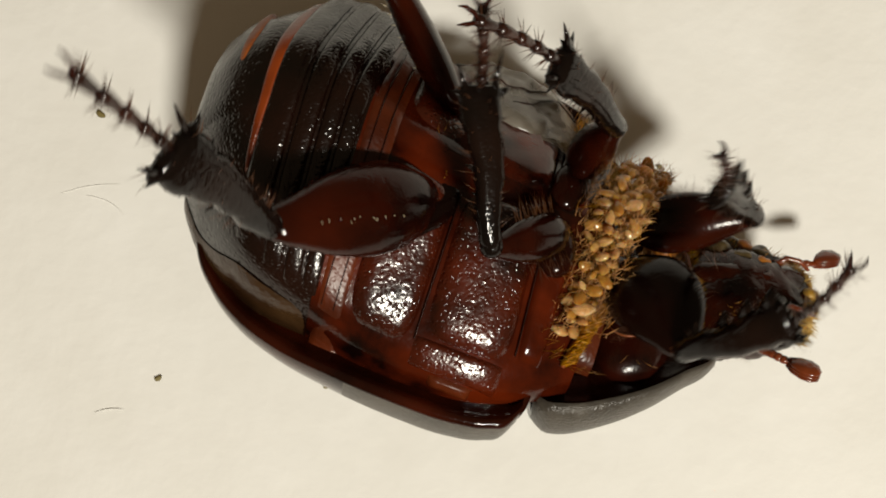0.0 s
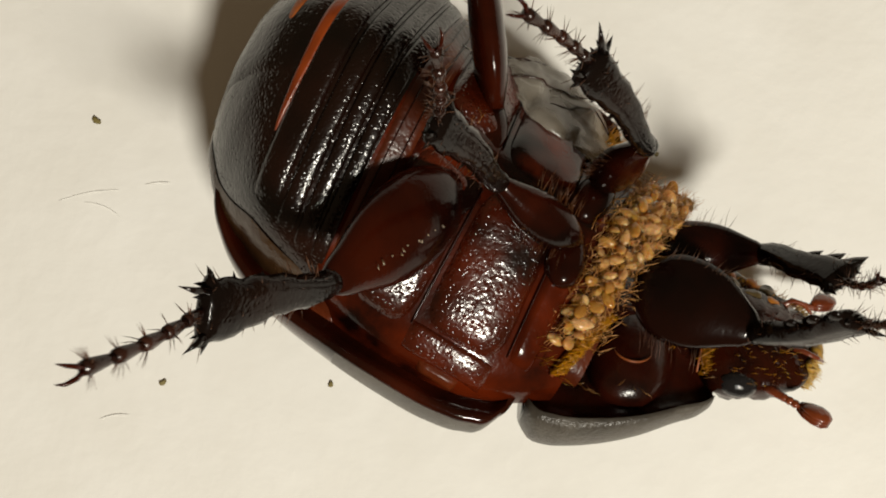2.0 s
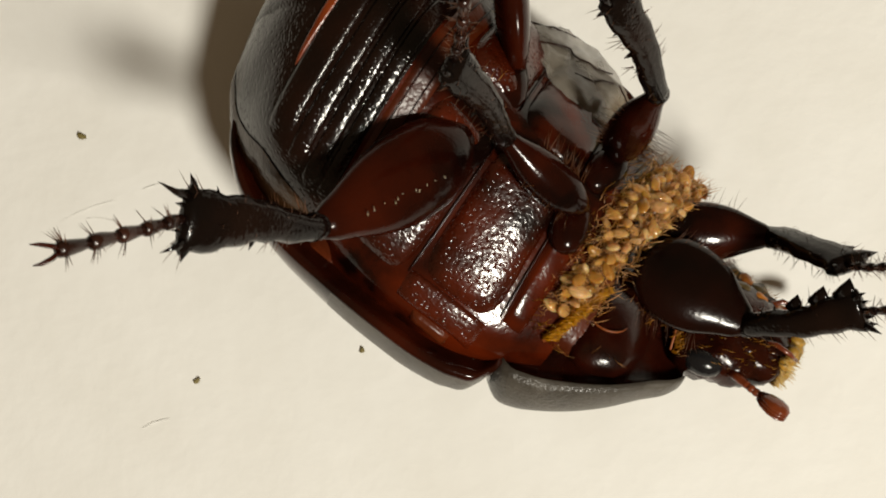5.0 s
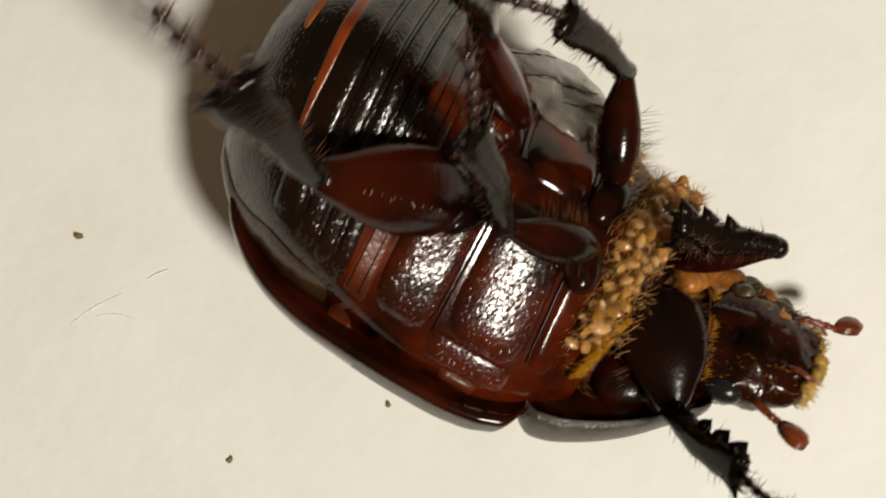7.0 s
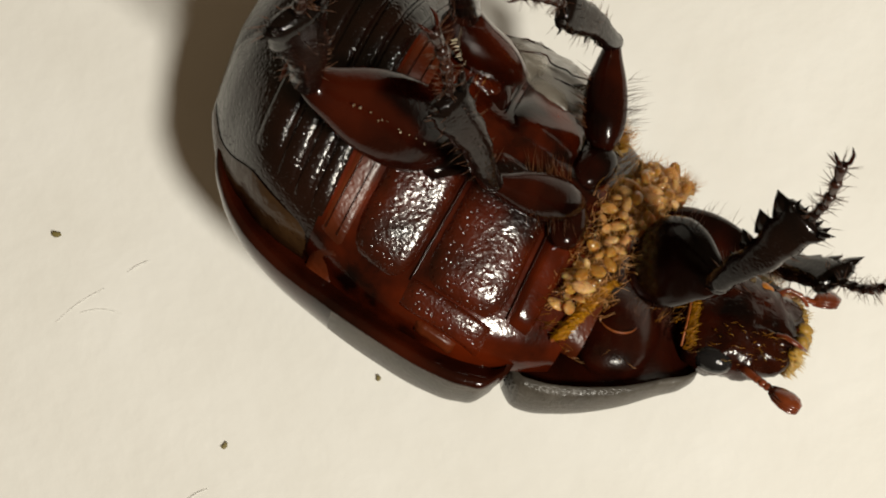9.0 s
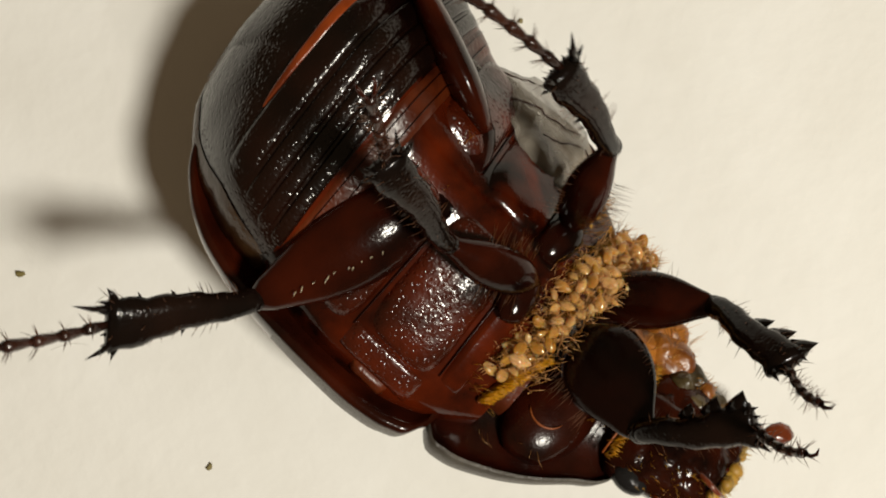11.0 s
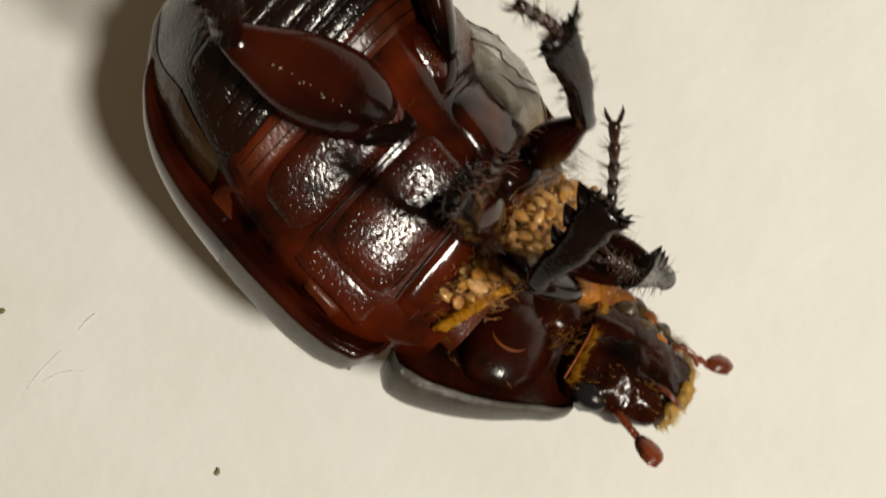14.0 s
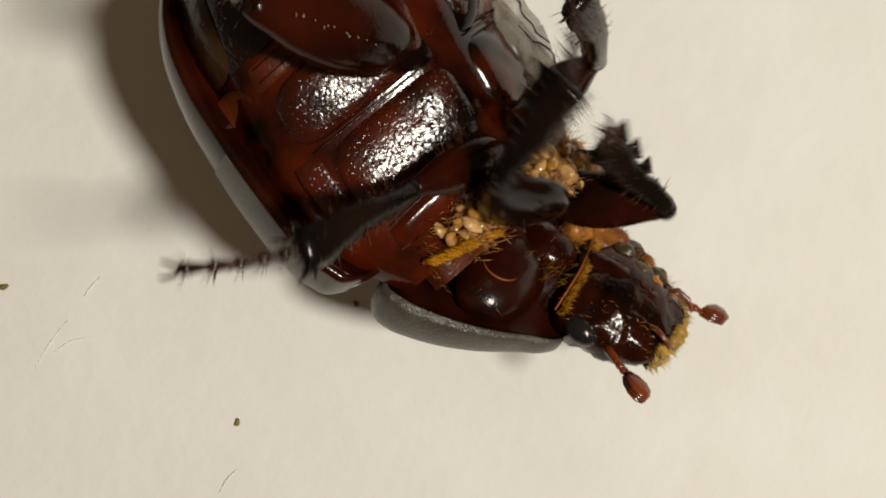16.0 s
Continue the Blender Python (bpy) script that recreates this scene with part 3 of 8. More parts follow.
for s in (-1, 1):
    bm = bmesh.new()
    ball(bm, (6.75, s * 2.26, 0.3), 0.5, 1.15, 0.85, 0.9, 24)
    head_part("eye", bm, EYE, head, "shiny black domed eye")
    # feeler: stem beads and a club of leaves
    bm = bmesh.new()
    if s > 0:
        path = [(7.7, 1.75, 0.3), (8.35, 2.0, 0.36), (9.05, 2.1, 0.42), (9.6, 2.15, 0.42)]
        club = [(9.55, 2.15, 0.42), (9.75, 2.3, 0.44), (9.98, 2.48, 0.46), (10.2, 2.6, 0.44), (10.34, 2.66, 0.4)]
    else:
        path = [(7.55, -2.1, 0.3), (7.9, -2.4, 0.36), (8.2, -2.62, 0.4), (8.5, -2.78, 0.4)]
        club = [(8.45, -2.76, 0.4), (8.65, -2.9, 0.43), (8.9, -3.06, 0.45), (9.12, -3.17, 0.43), (9.26, -3.23, 0.4)]
    tube(bm, path, [0.2, 0.15, 0.11, 0.1], [0.18, 0.14, 0.11, 0.1], 10)
    for k in range(4):
        a, b = Vector(path[k // 2 + 1]), Vector(path[min(k // 2 + 2, 3)])
        ball(bm, a.lerp(b, 0.5 * (k % 2)), 0.145, 1, 1, 0.9, 10)
    # three leaves lie on one another in the club
    for k in range(3):
        tube(bm, [Vector(p) + Vector((0, 0, 0.13 * (k - 1))) for p in club], [0.08, 0.25, 0.33, 0.28, 0.1], [0.04, 0.085, 0.1, 0.085, 0.04], 12)
    head_part("feeler", bm, RUST, head, "rusty clubbed feeler")
    bm = bmesh.new()
    ball(bm, (7.5, s * 1.2, 0.95), 0.6, 1.3, 0.85, 0.6, 18, 0.7)
    ball(bm, (8.4, s * 0.9, 0.8), 0.4, 1.4, 0.7, 0.6, 12, 0.3)
    head_part("jaw", bm, SKULL, head, "dark jaw plate")
    bm = bmesh.new()
    tube(bm, [(8.0, s * 0.9, 1.0), (8.5, s * 1.2, 1.3), (8.9, s * 1.25, 1.2), (9.2, s * 1.1, 0.95)], [0.07, 0.1, 0.09, 0.05], [0.07, 0.09, 0.08, 0.05], 8)
    head_part("palp", bm, RUST, head, "orange mouth feeler")


rng = random.Random(7)
# soft olive and orange cheek lumps on the head's far side
for k, (c, size) in enumerate((((6.8, 1.75, 0.95), (0.55, 0.5, 0.42)), ((7.3, 1.6, 1.0), (0.4, 0.4, 0.38)), ((7.75, 1.5, 0.95), (0.48, 0.45, 0.4)), ((8.35, 1.15, 0.8), (0.38, 0.38, 0.35)), ((7.15, 0.95, 1.4), (0.3, 0.3, 0.22)), ((8.1, 1.45, 0.75), (0.3, 0.35, 0.3)), ((6.55, 1.3, 1.25), (0.4, 0.35, 0.3)), ((7.7, 0.75, 1.25), (0.3, 0.3, 0.22)))):
    bm = bmesh.new()
    ball(bm, c, 1.0, *size, 20)
    for v in bm.verts:
        v.co += (v.co - Vector(c)).normalized() * (0.16 * noise.noise(v.co * 2.3) + 0.06 * noise.noise(v.co * 6.0))
    head_part("cheek_lump", bm, (OLIVE, LOBE)[k % 2], head, ("olive-grey cheek lump", "orange cheek lump")[k % 2])
# yellow brush at the mouth
spots = []
for i in range(340):
    a, b = rng.uniform(-1.45, 1.45), rng.uniform(-0.5, 1.3)
    base = Vector((8.8 + 0.35 * math.cos(a) - 0.1 * abs(b), 1.25 * math.sin(a), 0.1 + 0.7 * b))
    d = Vector((rng.uniform(0.4, 1.0), 0.9 * math.sin(a) + rng.uniform(-0.4, 0.4), rng.uniform(-0.3, 0.8))).normalized()
    spots.append((base, base + d * rng.uniform(0.25, 0.55)))
hairs("mouth_brush", [tuple(Vector((6.2 + (q.x - 6.2) * HEAD_SIZE[0], q.y * HEAD_SIZE[1], q.z)) + HEAD for q in ab) for ab in spots], YELLOW, head, 0.05, "dense yellow brush of mouth hairs")
bm = bmesh.new()
for i in range(26):
    a = rng.uniform(-1.3, 1.3)
    ball(bm, (8.85 + 0.3 * math.cos(a), 1.2 * math.sin(a), rng.uniform(-0.1, 0.9)), rng.uniform(0.16, 0.3), 1, 1, 0.9, 8, 0.4)
head_part("mouth_crust", bm, YELLOW, head, "crumbly yellow crust round the mouth")["kind"] = "stuff"
# coxal ridge and golden tufts on the chest
for s in (-1, 1):
    bm = bmesh.new()
    pts = []
    for k in range(13):
        w = math.pi * (0.12 + 0.76 * k / 12)
        p = on_chest(3.4 - 0.72 * math.cos(w), s * (2.75 + 0.72 * math.sin(w)), 0.1)
        p.z = max(p.z, 0.2 + 1.2 * math.sqrt(max(0.0, 1 - ((p.x - 3.5) / 1.75) ** 2 - ((s * p.y - 2.0) / 2.6) ** 2)))
        pts.append(p)
    fade = [0.012 + 0.035 * math.sin(math.pi * k / 12) for k in range(13)]
    tube(bm, pts, fade, fade, 6)
    part("coxal_ridge", bm, ORANGE, chest_parts, "thin orange ridge round the hip socket")
spots = []
for i in range(90):
    v = rng.uniform(0.3, 2.4) * (1 if rng.random() < 0.7 else -1)
    base = Vector((rng.uniform(4.6, 6.0), v, 0.95))
    spots.append((base, base + Vector((rng.uniform(0.1, 0.6), rng.uniform(-0.2, 0.4), rng.uniform(0.2, 0.7)))))
hairs("golden_tuft", spots, HAIR, chest_parts, 0.025, "golden hair tufts beside the front legs", 0.15)
spots = []
for s in (-1, 1):
    for i in range(90 if s > 0 else 8):
        x = rng.uniform(0.5, 7.0)
        base = Vector((x, s * (chest_width(min(x, 6.2)) * 0.8 if x < 6.2 else 2.3), 0.7))
        spots.append((base, base + Vector((rng.uniform(-0.1, 0.6), s * rng.uniform(0.2, 0.8), rng.uniform(0.2, 0.9)))))
    for i in range(70 if s > 0 else 14):
        x = rng.uniform(3.8, 5.6)
        base = Vector((x, s * rng.uniform(0.4, 2.2), 1.1))
        spots.append((base, base + Vector((rng.uniform(-0.1, 0.5), s * rng.uniform(-0.4, 0.4), rng.uniform(0.3, 0.8)))))
collar_spots = []
for i in range(460):
    v = rng.uniform(-2.7, 2.7)
    base = Vector((6.1 + rng.uniform(-0.08, 0.08), v, 1.5 - 0.13 * v * v))
    collar_spots.append((base, base + Vector((rng.uniform(0.05, 0.4), rng.uniform(-0.12, 0.12), rng.uniform(0.08, 0.36)))))
hairs("collar_fringe", collar_spots, GOLD, chest_parts, 0.02, "golden hair fringe between chest and head", 0.15)
hairs("chest_hair", spots, HAIR, chest_parts, 0.014, "long golden hairs", 0.15)
for s in (-1, 1):
    spots = []
    for i in range(16):
        base = Vector((rng.uniform(8.0, 8.5), s * rng.uniform(2.3, 2.5), 0.4)) + HEAD
        spots.append((base, base + Vector((rng.uniform(-0.5, 0.4), s * rng.uniform(0.3, 0.6), rng.uniform(-0.1, 0.5)))))
    hairs("feeler_hair", spots, DARKHAIR, head, 0.014)

spots = []
for i in range(150):
    a = rng.choice((-1, 1, 1))
    x = rng.uniform(6.4, 8.9)
    base = Vector((6.2 + (x - 6.2) * HEAD_SIZE[0], a * hw(x) * rng.uniform(0.55, 0.98) * HEAD_SIZE[1], 0)) + HEAD
    base.z = HEAD_SIZE[2] * (hz(x) + hh(x) * math.sqrt(max(0.02, 1 - (base.y / (hw(x) * HEAD_SIZE[1])) ** 2))) + 0.05
    spots.append((base, base + Vector((rng.uniform(0.0, 0.5), a * rng.uniform(0.0, 0.4), rng.uniform(0.1, 0.4)))))
hairs("head_hair", spots, HAIR, head, 0.022, "short golden hairs on the head", 0.15)

# body hair: tufts between the legs and the abdomen's far edge
spots = []
for s in (-1, 1):
    for i in range(70):
        u = rng.uniform(3.9, 5.2)
        v = s * rng.uniform(0.3, 4.5)
        base = belly(u, v)
        spots.append((base, base + Vector((rng.uniform(0.0, 0.8), s * rng.uniform(-0.2, 0.5), rng.uniform(0.4, 1.0)))))
    for i in range(7):
        base = belly(rng.uniform(-1.6, -0.6), s * rng.uniform(0.6, 2.2), 0.1)
        spots.append((base, base + Vector((rng.uniform(-0.6, 0.1), s * rng.uniform(0, 0.5), rng.uniform(0.2, 0.6)))))
hairs("breast_hair", spots, HAIR, beetle, 0.014, "rusty golden hairs between the legs", 0.15)


# ---- legs ----
def femur(name, L, w, h, mat, label, hair=0):
    bm = bmesh.new()
    n = 14
    prof = [0.35, 0.6, 0.8, 0.92, 0.985, 1, 1, 0.98, 0.93, 0.86, 0.76, 0.64, 0.52, 0.42, 0.25]
    pts = [(L * i / n, 0.1 * w * math.sin(math.pi * i / n), 0) for i in range(n + 1)]
    tube(bm, pts, [w * p for p in prof], [h * (0.4 + 0.6 * p) * p ** 0.3 for p in prof], 18)
    ob = part(name, bm, mat, beetle, label)
    if hair:
        spots = []
        for i in range(hair):
            x = L * rng.uniform(0.15, 0.68)
            sgn = rng.choice((-1, 1))
            base = Vector((x, sgn * w * 0.78, h * 0.3))
            spots.append((base, base + Vector((rng.uniform(0.0, 0.5), sgn * rng.uniform(0.3, 1.0), rng.uniform(0.0, 0.4)))))
        hairs("leg_hair", spots, DARKHAIR, ob, 0.013)
    bm = bmesh.new()
    ball(bm, (L * 0.985, -w * 0.1, h * 0.12), 0.27, 1.1, 0.8, 0.8, 12, 0.2)
    part("knee_skin", bm, ORANGE, ob, "orange skin at the knee")
    # a row of bright stiff bristles along the face
    if L > 6:
        spots = []
        for i in range(11):
            x = 0.34 + 0.045 * i + rng.uniform(-0.018, 0.018)
            base = Vector((L * x, w * (0.45 - 0.5 * (x - 0.34) + rng.uniform(-0.05, 0.05)), h * 0.86))
            spots.append((base, base + Vector((rng.uniform(0.08, 0.24), rng.uniform(0, 0.16), rng.uniform(0.08, 0.2)))))
        hairs("bristle_row", spots, PALEHAIR, ob, 0.028)
    return ob


def tibia(name, L, w0, w1, h, teeth, label, spur=1.2):
    """A flattened shin that widens to a cut end, with ridges, teeth and end spurs."""
    bm = bmesh.new()
    n = 16
    xs = [L * i / n for i in range(n + 1)] + [L * 1.02]
    pts = [(x, 0.06 * math.sin(9 * x / L), 0.14 * math.sin(math.pi * min(x / L, 1))) for x in xs]
    ws = [(w0 + (w1 - w0) * min(x / L, 1) ** 1.5) * (1 + 0.07 * math.sin(x * 6.5)) for x in xs]
    hs = [h * (1 - 0.25 * min(x / L, 1)) for x in xs]
    ws[0] *= 0.8
    ws[-1] *= 0.7
    hs[-1] *= 0.55
    rings = tube(bm, pts, ws, hs, 14)
    for ring in rings[2:-2]:
        for k in (2, 5, 9, 12):
            ring[k].co.z *= 1.16
    ball(bm, (0.05, 0, 0), max(w0, h) * 1.0, 1, 1, 1, 12)
    ob = part(name, bm, BLACK, beetle, label)
    for x, sgn, size in teeth:
        bm = bmesh.new()
        wx = w0 + (w1 - w0) * x ** 1.5
        cone(bm, (L * x - size * 0.25, sgn * wx * 0.75, 0), (L * x + size * 0.5, sgn * (wx + size * 0.8), 0.05), size * (0.42 if size < 0.5 else 0.62), 10, 0.06)
        for v in bm.verts:
            v.co.z *= 0.55
        part("tooth", bm, BLACK, ob)
    for sgn, ln in ((-1, 1.0), (1, 0.75)):
        bm = bmesh.new()
        cone(bm, (L * 0.97, sgn * w1 * 0.55, 0.08), (L + spur * ln, sgn * (w1 * 0.75 + 0.2), 0.3), 0.14, 8, 0.05)
        part("spur", bm, BLACK, ob, "pointed end spur")
    for k in range(5):
        bm = bmesh.new()
        y = w1 * (-0.7 + 0.35 * k)
        cone(bm, (L * 0.99, y, -0.05), (L + 0.3, y * 1.1, -0.12), 0.09, 6)
        part("end_bristle", bm, BLACK, ob)
    spots = []
    for i in range(60):
        x = rng.uniform(0.12, 1.0)
        a = rng.uniform(0, 2 * math.pi)
        wx = w0 + (w1 - w0) * x ** 1.5
        base = Vector((L * x, wx * math.cos(a) * 0.9, h * math.sin(a) * 0.8))
        spots.append((base, base + Vector((rng.uniform(0.1, 0.4), 0.55 * math.cos(a) * rng.uniform(0.4, 1.3), 0.4 * math.sin(a) * rng.uniform(0.4, 1)))))
    hairs("leg_bristle", spots, DARKHAIR, ob, 0.018)
    return ob


def tarsus(L, r):
    """Five beads that curl a little, ending in two claws."""
    bm = bmesh.new()
    segs = 5
    for k in range(segs):
        x0, x1 = L * 0.9 * k / segs, L * 0.9 * (k + 1) / segs
        c = lambda x: 0.35 * math.sin(x / L * 2.6)
        pts = [(x0 - 0.02, 0, c(x0)), (x0 + (x1 - x0) * 0.35, 0, c(x0 + (x1 - x0) * 0.35)), (x0 + (x1 - x0) * 0.8, 0, c(x0 + (x1 - x0) * 0.8)), (x1 + 0.03, 0, c(x1))]
        tube(bm, pts, [r * 0.6, r * 0.85, r * 1.15, r * 1.0], [r * 0.6, r * 0.8, r * 1.05, r * 0.9], 8)
    ob = part("tarsus", bm, TARSUS, beetle, "thin jointed bristly foot")
    z = 0.35 * math.sin(0.9 * 2.6)
    for sgn in (-1, 1):
        bm = bmesh.new()
        tube(bm, [(L * 0.88, 0, z), (L * 0.95, sgn * 0.14, z + 0.06), (L, sgn * 0.22, z - 0.03), (L * 1.02, sgn * 0.24, z - 0.2)], [0.07, 0.065, 0.05, 0.012], [0.07, 0.065, 0.05, 0.012], 7)
        part("claw", bm, FEMUR, ob)
    spots = []
    for k in range(segs):
        x = L * 0.9 * (k + 0.85) / segs
        zc = 0.35 * math.sin(x / L * 2.6)
        for i in range(11):
            a = rng.uniform(0, 6.28)
            base = Vector((x, r * 0.7 * math.cos(a), zc + r * 0.7 * math.sin(a)))
            spots.append((base, base + Vector((rng.uniform(0.1, 0.35), 0.42 * math.cos(a), 0.42 * math.sin(a)))))
    hairs("foot_bristle", spots, DARKHAIR, ob, 0.018)
    return ob


FRONT_TEETH = ((0.18, 1, 0.14), (0.3, 1, 0.2), (0.5, 1, 0.5), (0.72, 1, 0.6), (0.94, 1, 0.64))
BACK_TEETH = ((0.35, 1, 0.14), (0.52, 1, 0.24), (0.58, -1, 0.2), (0.75, 1, 0.18), (0.8, -1, 0.16), (0.97, 1, 0.34), (0.97, -1, 0.34))
limbs = {}
for sd in ("lower", "upper"):
    limbs[sd, "hind"] = (femur("hind_femur", 6.6, 1.5, 0.85 if sd == "lower" else 0.62, FEMUR, "broad glossy dark red thigh of a hind leg"),
                         tibia("hind_tibia", 4.9, 0.42, 0.95, 0.42, BACK_TEETH, "black spiny hind shin"), tarsus(5.0, 0.18))
    limbs[sd, "middle"] = (femur("middle_femur", 4.1, 0.8, 0.66, FEMUR, "dark red thigh of a middle leg", 60),
                           tibia("middle_tibia", 4.9, 0.36, 0.72, 0.38, BACK_TEETH, "black spiny middle shin"), tarsus(4.6, 0.17))
    limbs[sd, "front"] = (femur("front_femur", 4.4, 1.6 if sd == "lower" else 1.1, 0.66, THIGH if sd == "lower" else FEMUR, "broad dark thigh of a front leg", 50),
                          tibia("front_tibia", 4.2, 0.42, 0.74, 0.42, FRONT_TEETH, "black toothed digging shin of a front leg", 0.5), tarsus(3.6, 0.15))
# hip joints
for s in (-1, 1):
    for u, v, z, a, b, turn in ((-1.0, 1.5, 3.75, 0.85, 1.5, 25), (3.55, 1.3, 3.1, 0.7, 1.1, -12)):
        bm = bmesh.new()
        ball(bm, (0, 0, 0), 1.0, a, b, 0.5, 20, 0.1)
        bmesh.ops.rotate(bm, verts=bm.verts, matrix=Matrix.Rotation(radians(turn * s), 3, "Z"))
        bmesh.ops.translate(bm, verts=bm.verts, vec=(u, s * v, z))
        part("hip", bm, FEMUR, beetle, "glossy dark red hip joint")

# ---- mites crowded in the groove behind the chest ----
bm = bmesh.new()
ball(bm, (0, 0, 0), 0.36, 1.4, 0.82, 0.5, 14)
for v in bm.verts:
    k = 1 - 0.35 * max(0, v.co.x) / 0.44
    v.co.y *= k
    v.co.z *= k
first_mite = tagged(part("mite", bm, MITE), "pale amber mite clinging to the beetle", "mite", "mites on the beetle")
bm = bmesh.new()
for k in range(6):
    sgn = -1 if k % 2 else 1
    x = 0.3 - 0.16 * (k // 2)
    cone(bm, (x, sgn * 0.18, 0), (x + 0.2, sgn * 0.5, -0.1), 0.035, 4, 0.12)
part("leg_fringe", bm, HAIR, first_mite)["kind"] = "stuff"
mites = []


def mite(p, turn, tilt, size):
    """A mite at p in the beetle's space; motions() carries it along."""
    place = pose(p[0] * MM, p[1] * MM, p[2] * MM, tilt[0], tilt[1], turn)
    ob = copy_thing(first_mite, place) if mites else first_mite
    ob.scale = (size, size, size)
    mites.append((ob, place))


rng = random.Random(21)
placed = []
tries = 0
while len(placed) < 130 and tries < 9000:
    tries += 1
    v = rng.uniform(-3.5, 4.9)
    half = min(0.86, 0.26 + 0.12 * (v + 3.6))
    u = 5.2 + rng.uniform(-half, half) - 0.035 * min(v, 0) ** 2 + 0.3 * max(0, v) * (1.2 if v < 3.5 else 1.0)
    z = 2.85 - 0.095 * v * v + rng.uniform(-0.4, 0.45) - 0.2 * abs(u - 5.3)
    p = Vector((u, v, z))
    if all((p - q).length > 0.42 for q in placed):
        mite(p, rng.uniform(0, 360), (rng.uniform(-45, 45), rng.uniform(-45, 45)), rng.choice((0.4, 0.52, 0.6, 0.68, 0.76, 0.86)))
        placed.append(p)
# soft neck below the mites
bm = bmesh.new()
rows = []
for i in range(9):
    u = 4.2 + 0.25 * i
    rows.append([Vector((u, 3.9 * math.cos(math.pi * j / 24), (2.3 - 0.14 * i) * math.sin(math.pi * j / 24) ** 0.7 - 0.4 + 0.1 * noise.noise(Vector((u * 2, j * 0.7, 1))))) for j in range(25)])
grid(bm, rows)
part("neck_membrane", bm, BAND, beetle, "wrinkled red-brown neck membrane")
# golden brush along the flank of the groove
for s in (-1, 1):
    spots = []
    for i in range(560):
        k = rng.random()
        base = Vector((5.0 + 0.75 * k, s * (4.5 - 2.4 * k), 1.25 + 0.95 * k - (0.0 if s < 0 else 0.5))) + Vector((rng.uniform(-0.12, 0.12), rng.uniform(-0.06, 0.06), rng.uniform(-0.1, 0.05)))
        spots.append((base, base + Vector((rng.uniform(0.24, 0.36), -s * rng.uniform(0.1, 0.16), rng.uniform(0.2, 0.3)))))
    hairs("golden_brush", spots, GOLD, beetle, 0.03, "golden hair brush along the groove behind the chest", 0.15)
    bm = bmesh.new()
    tube(bm, [(5.0 + 0.15 * k, s * (4.5 - 0.48 * k), 1.02 + 0.19 * k - (0.0 if s < 0 else 0.5)) for k in range(6)], [0.08, 0.17, 0.2, 0.2, 0.17, 0.08], [0.2] * 6, 8)
    part("brush_base", bm, ORANGE, beetle)
# golden tuft at the root of the hind wing
spots = []
for i in range(150):
    q = rng.uniform(0.35, 0.95)
    base = wing_skin(rng.uniform(0.86, 0.99), q)
    spots.append((base, base + Vector((rng.uniform(-0.2, 0.6), rng.uniform(-0.1, 0.7), rng.uniform(0.1, 0.6)))))
hairs("wing_root_hair", spots, GOLD, beetle, 0.018, "golden tuft at the wing root", 0.2)
# loose rusty hairs among the mites
for name, count, mat, r, label in (("groove_hair", 620, HAIR, 0.018, "fine rusty hairs among the mites"), ("groove_fringe", 420, GOLD, 0.024, "short golden hairs among the mites")):
    spots = []
    for i in range(count):
        v = rng.uniform(-3.4, 5.0)
        base = Vector((5.2 + rng.uniform(-1.1, 1.0) + 0.3 * max(0, v), v, 2.7 - 0.095 * v * v))
        spots.append((base, base + Vector((rng.uniform(-0.4, 0.5), rng.uniform(-0.4, 0.5), rng.uniform(0.35, 0.85)))))
    hairs(name, spots, mat, beetle, r, label, 0.2)
# hair fringe along the far edge of the chest: short golden hairs and longer brown ones
for name, count, mat, r, reach, label in (("chest_fringe", 320, GOLD, 0.022, 1.0, "golden hair fringe along the chest"), ("long_fringe", 70, DARKHAIR, 0.014, 1.6, "long brown hairs along the chest")):
    spots = []
    for i in range(count):
        x = rng.uniform(-0.3, 5.6)
        base = Vector((x, chest_width(max(x, 0)) * rng.uniform(0.78, 0.98), rng.uniform(0.1, 1.1)))
        spots.append((base, base + Vector((rng.uniform(-0.2, 0.6), rng.uniform(0.4, 1.0) * reach, rng.uniform(0.1, 0.7)))))
    hairs(name, spots, mat, chest_parts, r, label, 0.15)


